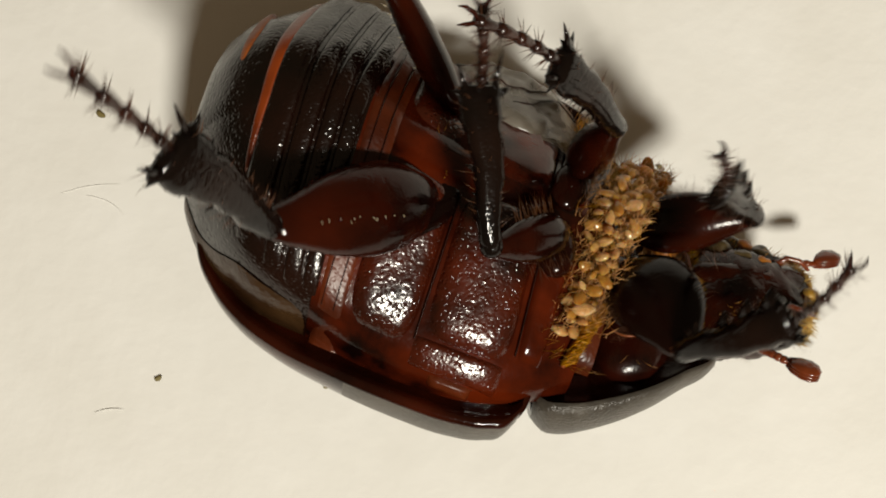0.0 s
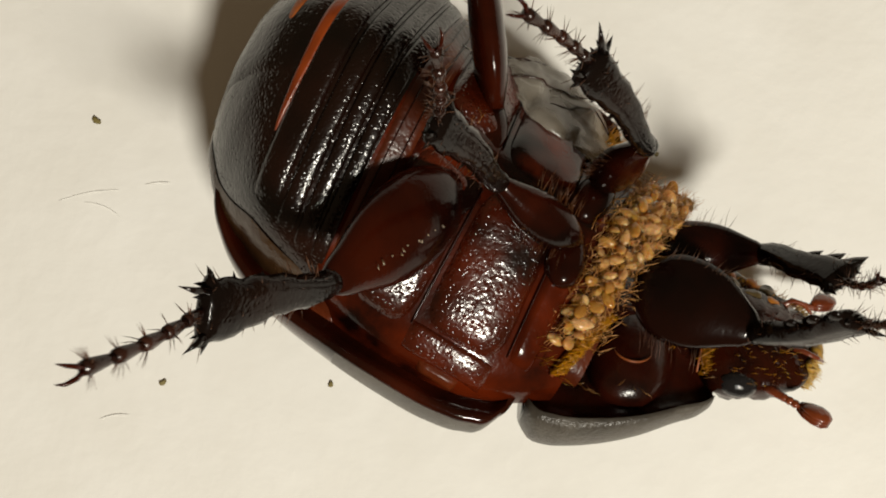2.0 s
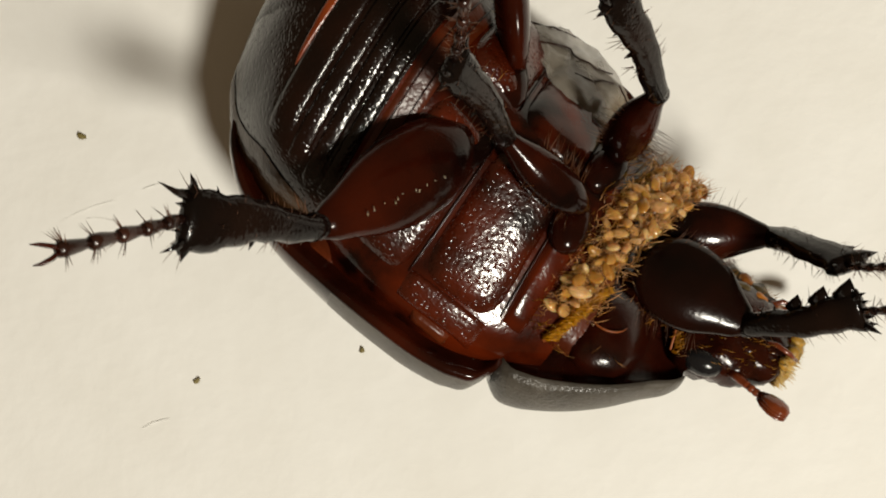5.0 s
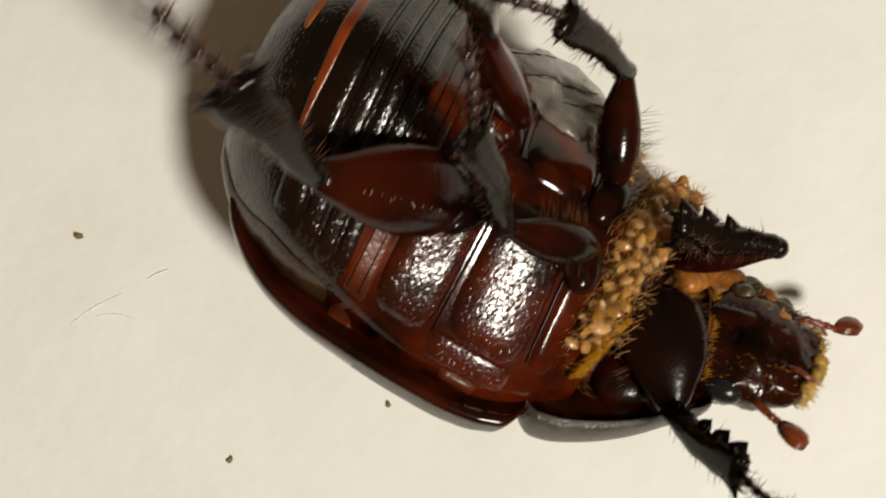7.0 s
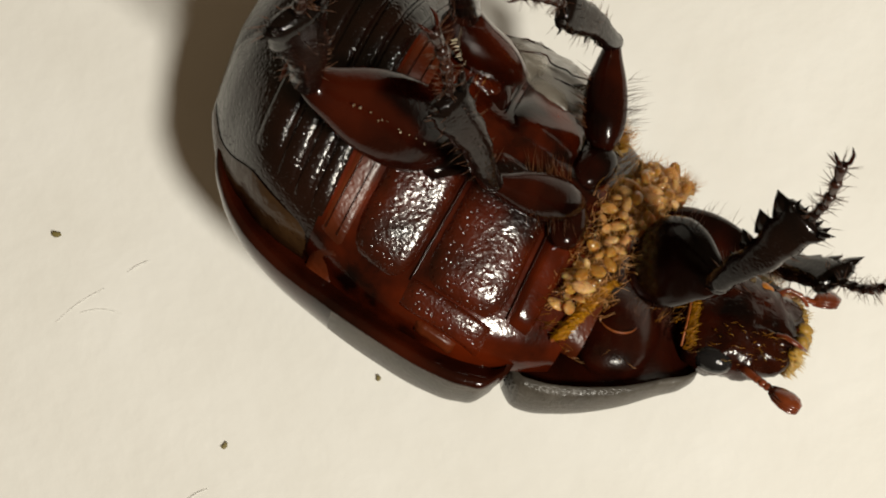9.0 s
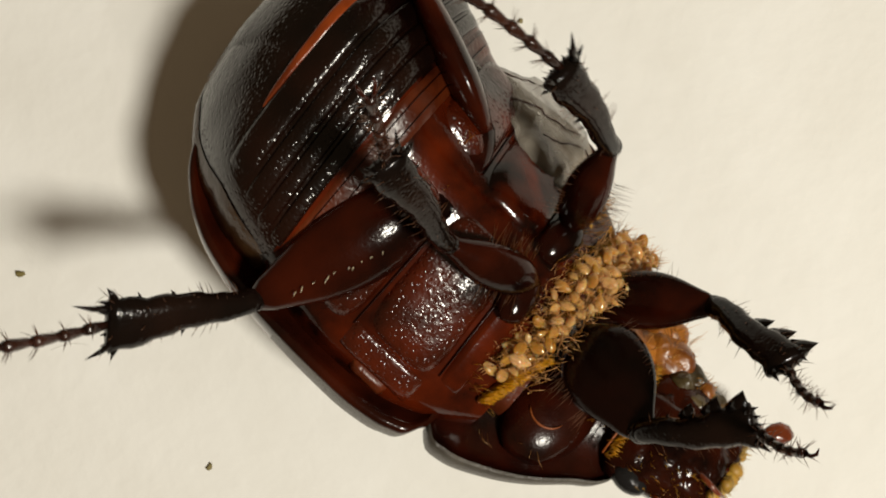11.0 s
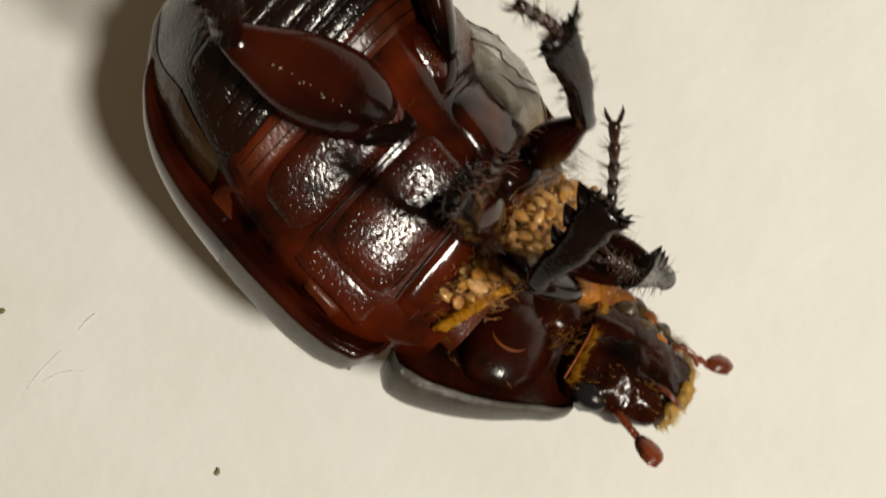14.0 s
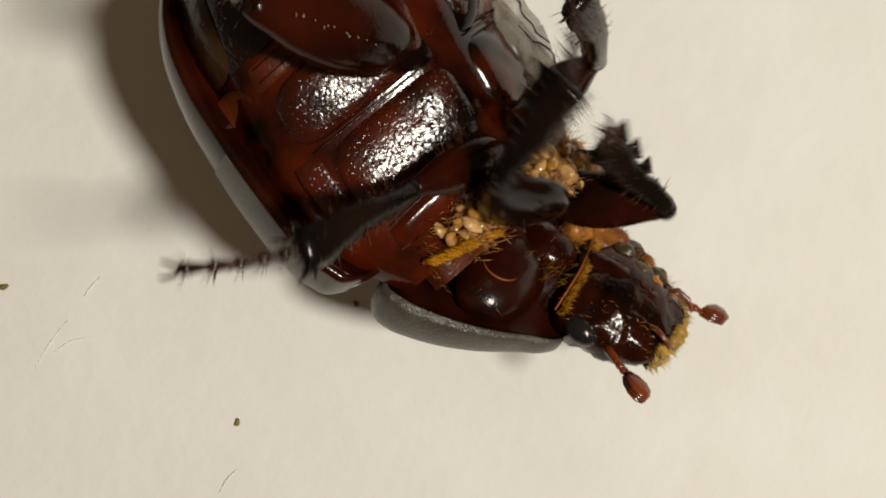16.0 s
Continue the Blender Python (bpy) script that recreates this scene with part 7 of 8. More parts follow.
    walk(limbs["upper", "hind"][2], mm_rows([
        (0, -6.53, 2.68, 9.99, -29.68, -46.2, -110.15), (0.25, -6.23, 2.88, 9.9, -28.66, -46.24, -112.44), (0.5, -5.97, 3, 9.76, -27.3, -46.38, -114.31), (0.75, -5.73, 3.04, 9.58, -26, -48.5, -116.75), (1, -5.71, 2.66, 9.38, -25.56, -48.71, -117.48),
        (1.25, -5.05, 2.12, 13.38, -31.89, -45.31, -111.43), (1.5, -3.74, 5.18, 14.03, -31.18, -50.12, -115.42), (1.75, -3.77, 5.33, 13.05, -38.69, -56.08, -114.42), (2, -4.51, 4.19, 10.98, -45.2, -62.27, -112.17), (2.25, -4.1, 3.92, 10.77, -44.77, -64.55, -114.3),
        (2.5, -3.62, 3.68, 10.55, -44.47, -66.36, -116.62), (2.75, -3.6, 3.25, 10.64, -49.6, -64.88, -114.15), (3, -3.51, 2.81, 10.7, -54.56, -63, -111.5), (3.25, -2.86, 2.44, 13.85, -54.22, -67.79, -118.63), (3.5, -1.79, 1.8, 15.24, -55.36, -72.59, -129.1),
        (3.75, -3.08, 2.58, 13.72, -62.96, -67.39, -118.84), (4, -4.13, 2.98, 10.16, -56.37, -62.42, -113.42), (4.25, -3.9, 3.35, 10.32, -52.02, -65.2, -113.76), (4.5, -3.65, 3.73, 10.47, -52.02, -67.99, -114.33), (4.75, -4.26, 3.9, 10.66, -53.71, -66.37, -112),
        (5, -4.87, 4.06, 10.8, -54.55, -64.55, -109.9), (5.25, -4.4, 3.23, 10.73, -54.83, -64.18, -109.65), (5.5, -3.94, 2.49, 10.52, -55.67, -64, -109.65), (5.75, -3.96, 3.78, 13.41, -57.54, -67.15, -113.05), (6, -3.46, 5.1, 14.42, -61.3, -70.22, -117.54),
        (6.25, -4.47, 4.45, 13.37, -67.16, -66.44, -113.46), (6.5, -4.9, 3.52, 10.95, -67.55, -62.84, -110.73), (6.75, -4.94, 1.61, 13.55, -65.45, -60.57, -108.67), (7, -4.48, -0.87, 14.36, -58.04, -58.02, -109.75), (7.25, -5.77, 2.29, 14.14, -50.05, -60.16, -118.67),
        (7.5, -5.67, 3.57, 14.08, -50.64, -61.21, -125.84), (7.75, -5.41, 1.52, 13.9, -66.93, -53.18, -109.9), (8, -5.82, 3.21, 11.39, -66.64, -52.93, -108.22), (8.25, -5.24, 3.11, 11.3, -63.67, -55.58, -106.77), (8.5, -4.5, 3.04, 11.26, -62.78, -57.6, -105.26),
        (8.75, -4.42, -0.04, 13.68, -62.56, -55.57, -100.82), (9, -3.08, -3.41, 13.68, -59.64, -53.33, -96.8), (9.25, -3.29, -0.79, 14.69, -56.66, -58.62, -102.83), (9.5, -3.29, 1.91, 14.94, -60.02, -63.92, -109.79), (9.75, -5.29, 2.65, 13.54, -60.28, -58.05, -112.37),
        (10, -6.63, 2.92, 11.02, -56.02, -52.43, -113.76), (10.25, -6.17, -0.46, 13.03, -55.42, -51.81, -107.81), (10.5, -4.07, -3.82, 13.14, -52.97, -51, -102.13), (10.75, -7.47, -0.49, 12.46, -46.29, -50.99, -106.31), (11, -9.07, 3.21, 9.83, -42.02, -50.96, -110.71),
        (11.25, -7.11, 3.32, 10.76, -43.29, -54.49, -110.99), (11.5, -4.6, 3.45, 11.12, -46.02, -57.83, -111.74), (11.75, -5.47, 4.13, 11.15, -46.54, -55.87, -112.39), (12, -6.11, 5.06, 11.07, -45.41, -53.8, -114.04), (12.25, -6.52, 6.47, 10.39, -39.67, -58.64, -121.94),
        (12.5, -7.11, 7.4, 9.55, -33.27, -61.88, -129.13), (12.75, -6.73, 6.93, 10.04, -36.02, -61.23, -124.71), (13, -6.39, 6.32, 10.5, -39.71, -60.23, -119.47), (13.25, -5.82, 6.89, 10.15, -36.91, -65.58, -128.21), (13.5, -5.46, 7.1, 9.76, -33.33, -69.83, -137.5),
        (13.75, -5.48, 4.57, 10.45, -45.86, -64.32, -120.58), (14, -5.27, 1.72, 10.25, -51.3, -56.01, -108.97), (14.25, -5.16, 1.59, 10.11, -53.33, -56.79, -108.09), (14.5, -4.97, 1.61, 10.02, -55.47, -57.45, -107.19), (14.75, -4.23, 3.16, 10.29, -60.33, -62.27, -108.22),
        (15, -3.16, 3.85, 10.09, -70.14, -67.11, -108.58), (15.25, -3.53, 2.49, 10.41, -71.62, -61.97, -110.13), (15.5, -3.78, 0.39, 10.18, -63.58, -54.29, -111.21), (15.75, -4.4, -0.04, 9.7, -58.17, -52, -106.88), (16, -4.72, -0.12, 9.3, -53.54, -51.39, -102.98),
    ]))
    walk(limbs["upper", "middle"][0], mm_rows([
        (0, 3.6, 2, 3.2, 98.17, -78.1, -61.29), (0.25, 3.6, 2, 3.2, 79.87, -76.07, -33.61), (0.5, 3.6, 2, 3.2, 115.44, -73.85, -63.67), (0.75, 3.6, 2, 3.2, 48.23, -83.91, 15.8), (1, 3.6, 2, 3.2, -170.29, -79.58, -112.34),
        (1.25, 3.6, 2, 3.2, -33.94, -64.14, 127.2), (1.5, 3.6, 2, 3.2, -17.71, -11.34, 117.75), (1.75, 3.6, 2, 3.2, -3.7, -46.87, 101.57), (2, 3.6, 2, 3.2, 163.89, -80.72, -61.27), (2.25, 3.6, 2, 3.2, 94.88, -81.64, 6.23),
        (2.5, 3.6, 2, 3.2, 140.31, -80.11, -44.78), (2.75, 3.6, 2, 3.2, 10.48, -78.42, 88.9), (3, 3.6, 2, 3.2, -25.53, -76.73, 132.12), (3.25, 3.6, 2, 3.2, -5.19, -37.98, 111), (3.5, 3.6, 2, 3.2, -5.45, -19.18, 109.86),
        (3.75, 3.6, 2, 3.2, 0.88, -45.51, 102.16), (4, 3.6, 2, 3.2, 144.21, -83.4, -50.54), (4.25, 3.6, 2, 3.2, 60.31, -79.08, 31.23), (4.5, 3.6, 2, 3.2, 67.28, -80.49, 21.79), (4.75, 3.6, 2, 3.2, 47.16, -85.99, 43.88),
        (5, 3.6, 2, 3.2, -53.84, -86.69, 149.91), (5.25, 3.6, 2, 3.2, -32.92, -74.08, 136.53), (5.5, 3.6, 2, 3.2, -24.14, -61.97, 134.53), (5.75, 3.6, 2, 3.2, -0.94, -31.01, 111.06), (6, 3.6, 2, 3.2, 4.91, -1.45, 103.52),
        (6.25, 3.6, 2, 3.2, 0.67, -47.75, 101.16), (6.5, 3.6, 2, 3.2, -174.64, -71.11, -92.22), (6.75, 3.6, 2, 3.2, -33.67, -71.74, 133.25), (7, 3.6, 2, 3.2, -14.57, -29.68, 116.72), (7.25, 3.6, 2, 3.2, -14.41, -26.16, 121.36),
        (7.5, 3.6, 2, 3.2, -8.89, -16.01, 114.02), (7.75, 3.6, 2, 3.2, 17.91, -74.9, 82.82), (8, 3.6, 2, 3.2, 178.47, -69.06, -78.82), (8.25, 3.6, 2, 3.2, 159.32, -71.35, -60.87), (8.5, 3.6, 2, 3.2, 162.72, -64.16, -70.95),
        (8.75, 3.6, 2, 3.2, -22.18, -69.47, 122.24), (9, 3.6, 2, 3.2, -10.36, -23.55, 114.96), (9.25, 3.6, 2, 3.2, -8.84, -24.31, 113.74), (9.5, 3.6, 2, 3.2, -7.36, -22.08, 108.56), (9.75, 3.6, 2, 3.2, -18.32, -61, 119.75),
        (10, 3.6, 2, 3.2, -154.74, -73.11, -105.03), (10.25, 3.6, 2, 3.2, -40.45, -65.69, 145.97), (10.5, 3.6, 2, 3.2, -18.81, -33.17, 128.8), (10.75, 3.6, 2, 3.2, -18.45, -48.86, 131.03), (11, 3.6, 2, 3.2, -19.94, -65.94, 133.01),
        (11.25, 3.6, 2, 3.2, -142.37, -88.2, -106.59), (11.5, 3.6, 2, 3.2, 157.77, -62.69, -53.88), (11.75, 3.6, 2, 3.2, 134.65, -64.15, -38.8), (12, 3.6, 2, 3.2, 126.62, -64.85, -40.3), (12.25, 3.6, 2, 3.2, 52.58, -68.53, 33.11),
        (12.5, 3.6, 2, 3.2, 16.97, -65.8, 74.24), (12.75, 3.6, 2, 3.2, 6.29, -36.75, 89.44), (13, 3.6, 2, 3.2, -3.57, -30.38, 110.31), (13.25, 3.6, 2, 3.2, 22.14, -45.74, 78.01), (13.5, 3.6, 2, 3.2, 81.71, -64.15, 21.29),
        (13.75, 3.6, 2, 3.2, 69.55, -69.06, 36.33), (14, 3.6, 2, 3.2, 176.96, -83.22, -67.46), (14.25, 3.6, 2, 3.2, -7.52, -58, 114.82), (14.5, 3.6, 2, 3.2, -11.84, -23.68, 115.27), (14.75, 3.6, 2, 3.2, -6.33, -28.87, 107.18),
        (15, 3.6, 2, 3.2, -2.95, -27.33, 101.8), (15.25, 3.6, 2, 3.2, 13.01, -61.24, 79.6), (15.5, 3.6, 2, 3.2, 128.45, -62.24, -50.21), (15.75, 3.6, 2, 3.2, 137.72, -78.3, -56.38), (16, 3.6, 2, 3.2, -157.92, -85.01, -114.77),
    ]))
    walk(limbs["upper", "middle"][1], mm_rows([
        (0, 4, 1.27, 7.15, -43.51, -52.86, -150.41), (0.25, 4.41, 1.46, 7.12, -38.76, -53.05, -155.69), (0.5, 4.1, 0.99, 7.08, -46.73, -52.04, -143.31), (0.75, 4.01, 2.12, 7.22, -33.96, -53.62, -158.98), (1, 3.32, 1.32, 7.17, -17.84, -54.68, -179.66),
        (1.25, 2.53, 3.4, 6.83, -38.85, -50.99, -165.66), (1.5, 1.76, 5.5, 3.99, -17.46, -10.79, 146.88), (1.75, 3.05, 4.7, 6.15, -38.29, -50.59, -174.17), (2, 3.91, 1.43, 7.19, -39.43, -49.01, -161.4), (2.25, 4.18, 2.06, 7.2, -33.08, -51.56, -162.96),
        (2.5, 4.09, 1.51, 7.18, -34.09, -53.13, -157.86), (2.75, 3.62, 2.81, 7.16, -36.59, -52.12, -152), (3, 2.98, 2.69, 7.13, -38.03, -48.75, -146.39), (3.25, 2.46, 4.97, 5.69, -35.36, -47.39, -147.58), (3.5, 2.3, 5.59, 4.53, -32.21, -48.46, -151.98),
        (3.75, 3, 4.77, 6.08, -30.03, -50.48, -153.3), (4, 3.9, 1.64, 7.21, -23.97, -55.62, -158.14), (4.25, 4.25, 2.4, 7.17, -25.11, -55.33, -159.43), (4.5, 4.22, 2.25, 7.18, -24.56, -54.21, -163.6), (4.75, 3.8, 2.2, 7.23, -26.7, -53.2, -163.29),
        (5, 3.4, 2.12, 7.23, -28.52, -52.11, -162.84), (5.25, 2.8, 2.76, 7.08, -35.91, -52.19, -151.07), (5.5, 2.27, 3.35, 6.76, -40.59, -51.07, -139.84), (5.75, 2.36, 5.23, 5.28, -35.66, -52.75, -148.3), (6, 2.66, 5.93, 3.3, -32.9, -53.84, -157.4),
        (6.25, 3.07, 4.66, 6.19, -38.79, -53.16, -150.93), (6.5, 3.55, 0.69, 7.02, -45.44, -51.97, -140.64), (6.75, 2.73, 2.92, 7.04, -40.32, -49.96, -145.62), (7, 2.02, 5.13, 5.2, -34.29, -43.84, -151.13), (7.25, 1.71, 5.1, 4.98, -34.15, -44.59, -151.17),
        (7.5, 2.02, 5.55, 4.31, -31.95, -44.03, -159.38), (7.75, 3.73, 3.04, 7.1, -47.95, -43.87, -144.51), (8, 3.88, 0.58, 6.97, -47.99, -49.43, -146), (8.25, 4.23, 0.87, 7.03, -45.05, -51.66, -148.32), (8.5, 4.17, 0.34, 6.83, -50.14, -52.7, -142.22),
        (8.75, 2.84, 3.2, 6.98, -48.42, -48.56, -138.36), (9, 2.04, 5.36, 4.81, -50.5, -43.44, -123.77), (9.25, 2.12, 5.37, 4.86, -40.33, -40.77, -136.28), (9.5, 2.41, 5.55, 4.72, -41.69, -43.26, -136.15), (9.75, 2.63, 3.7, 6.73, -38.25, -43.05, -146.23),
        (10, 3.3, 0.87, 7.06, -38.44, -45.52, -151.53), (10.25, 2.22, 2.93, 6.88, -42.12, -41.55, -141.31), (10.5, 1.48, 4.63, 5.41, -40.86, -36.95, -132.35), (10.75, 1.86, 4, 6.24, -36, -42.22, -142.13), (11, 2.48, 3.2, 6.89, -33, -46.46, -153.95),
        (11.25, 3.56, 1.88, 7.24, -36.46, -49.8, -153.6), (11.5, 4.69, 0.5, 6.79, -39.11, -53.03, -153.52), (11.75, 4.97, 0.9, 6.83, -37.37, -53.22, -159.56), (12, 4.91, 0.89, 6.86, -37.51, -51.98, -164.27), (12.25, 4.84, 2.81, 6.96, -29.28, -52.41, -174.06),
        (12.5, 4.05, 3.59, 6.88, -26.43, -51.28, -174.22), (12.75, 3.63, 5.24, 5.62, -27.16, -48.35, -168.89), (13, 2.39, 5.27, 5.24, -35.22, -46.17, -152.86), (13.25, 4.19, 4.76, 6.09, -21.86, -48.7, -173.53), (13.5, 5.24, 2.64, 6.83, -11.9, -50.14, 168.83),
        (13.75, 4.76, 2.86, 6.97, -31.33, -52.14, -165.18), (14, 3.78, 1.56, 7.21, -43.33, -50.93, -146.03), (14.25, 2.7, 3.94, 6.62, -49.55, -48.45, -133.25), (14.5, 2.02, 5.34, 4.82, -50.79, -47.45, -124.14), (14.75, 2.56, 5.38, 5.15, -47.75, -49.93, -127.49),
        (15, 2.87, 5.51, 5.05, -44.51, -51.41, -134.27), (15.25, 3.95, 3.91, 6.74, -45.31, -53.4, -138.03), (15.5, 4.8, 0.55, 6.77, -39.86, -51.74, -148.29), (15.75, 4.05, 1.32, 7.15, -48.63, -49.44, -133.22), (16, 3.45, 1.68, 7.22, -50.22, -48.13, -123.84),
    ]))
    walk(limbs["upper", "middle"][2], mm_rows([
        (0, 1.43, -0.19, 11.06, -30.9, -39.2, -144.76), (0.25, 1.73, 0.25, 11.04, -29.12, -36.48, -147.4), (0.5, 1.68, -0.81, 10.94, -26.7, -38.58, -149.79), (0.75, 1.3, 1.07, 11.16, -29.98, -42.13, -139.54), (1, 0.49, 1.31, 11.17, -39.68, -48.14, -118.69),
        (1.25, -0.45, 2.64, 10.64, -40.7, -51.45, -130.59), (1.5, -2.27, 8.13, 4.91, -59.51, -58.43, -130.01), (1.75, -0.05, 4.39, 9.93, -43.93, -50.58, -148.59), (2, 0.87, 0.4, 10.88, -40.08, -42.58, -141.02), (2.25, 1.27, 1.17, 11.03, -32.1, -40.83, -140.58),
        (2.5, 1.37, 0.4, 11.1, -28, -44.38, -136.96), (2.75, 0.96, 1.4, 11.02, -32.15, -46.9, -130.35), (3, 0.29, 0.9, 10.81, -37.88, -50.89, -124.35), (3.25, -0.34, 3.19, 9.29, -25.83, -38.44, -143.67), (3.5, -0.56, 4.06, 8.19, -19.75, -16.71, -161.42),
        (3.75, 0.22, 3.37, 9.86, -24.79, -36.41, -142.26), (4, 1.33, 0.61, 11.26, -36.1, -49.63, -114.94), (4.25, 1.64, 1.42, 11.2, -24.82, -45.98, -129.58), (4.5, 1.47, 1.44, 11.16, -23.36, -44.07, -134.16), (4.75, 0.99, 1.35, 11.15, -22.85, -42.73, -139.88),
        (5, 0.52, 1.23, 11.1, -23.33, -41.1, -145.26), (5.25, 0.17, 1.31, 10.95, -31.11, -47.03, -135.11), (5.5, -0.08, 1.37, 10.58, -38.89, -51.85, -122.75), (5.75, -0.17, 3.67, 9.18, -31.57, -54.66, -140.79), (6, -0.01, 4.81, 7.26, -26.31, -54.67, -160.16),
        (6.25, 0.51, 3.24, 10.11, -33.42, -47.74, -153.85), (6.5, 1.22, -1.22, 10.88, -34.73, -43.99, -148.93), (6.75, 0.13, 1.14, 10.79, -35.04, -38.42, -142.09), (7, -1.07, 3.43, 8.59, -32.01, -34.68, -136.13), (7.25, -1.34, 3.41, 8.42, -28.43, -39.82, -145.66),
        (7.5, -1.28, 4.3, 7.72, -30.6, -44.48, -156.22), (7.75, 0.86, 0.99, 10.5, -43.05, -35.23, -144.6), (8, 1.24, -1.2, 10.69, -40.51, -32.71, -142.86), (8.25, 1.64, -0.72, 10.87, -37.31, -35.09, -141.41), (8.5, 1.83, -1.48, 10.73, -38.48, -41.46, -135.91),
        (8.75, 0.42, 1.04, 10.66, -40.49, -38.71, -124.4), (9, 0.06, 2.4, 8.18, -39.01, -35.77, -112.86), (9.25, -0.56, 2.8, 8.06, -28.77, -33.14, -136.6), (9.5, -0.16, 3.08, 8.08, -23.44, -14.41, -164.95), (9.75, -0.35, 1.71, 10.08, -30.73, -26.92, -152.98),
        (10, 0.28, -0.77, 10.56, -32.4, -27.16, -148.43), (10.25, -0.64, 0.64, 10.13, -34.85, -30.76, -132.17), (10.5, -1.16, 1.74, 8.36, -34.48, -32.46, -115.12), (10.75, -1.01, 1.78, 9.53, -26.06, -29.68, -137.17), (11, -0.56, 1.72, 10.44, -22.92, -23.37, -157.53),
        (11.25, 0.73, 0.47, 10.98, -28.39, -31.44, -149.39), (11.5, 2.05, -0.81, 10.7, -33.1, -38.84, -140.27), (11.75, 2.22, -0.13, 10.76, -30.59, -36.64, -146.54), (12, 2, 0.07, 10.72, -29.96, -37.56, -151.78), (12.25, 1.86, 2.5, 10.84, -21.51, -31.95, -165.61),
        (12.5, 1, 3.28, 10.71, -16.7, -32.61, -172.17), (12.75, 0.44, 4.61, 9.28, -20.22, -29.19, -163.09), (13, -0.63, 3.72, 8.78, -26.69, -32.23, -146.23), (13.25, 0.97, 4.39, 9.77, -19.29, -36.32, -159.65), (13.5, 2.16, 3.25, 10.6, -14.96, -40.3, -168.81),
        (13.75, 1.86, 2.09, 10.84, -28.91, -43.76, -144.63), (14, 1.22, -0.17, 11.01, -40.69, -37.96, -116), (14.25, 0.47, 1.58, 10.29, -36.41, -40.65, -117.24), (14.5, 0.16, 2.6, 8.43, -35.64, -41.99, -113.1), (14.75, 0.64, 2.88, 8.9, -37.16, -50.86, -117.33),
        (15, 0.73, 3.32, 8.88, -44.1, -59.33, -122.48), (15.25, 1.78, 1.96, 10.67, -47.66, -51.78, -118.52), (15.5, 2.22, -1.04, 10.62, -43.69, -43.63, -111.49), (15.75, 1.87, -1, 10.88, -35.54, -40.26, -112.08), (16, 1.63, -1.04, 10.87, -32.1, -40.73, -109.54),
    ]))
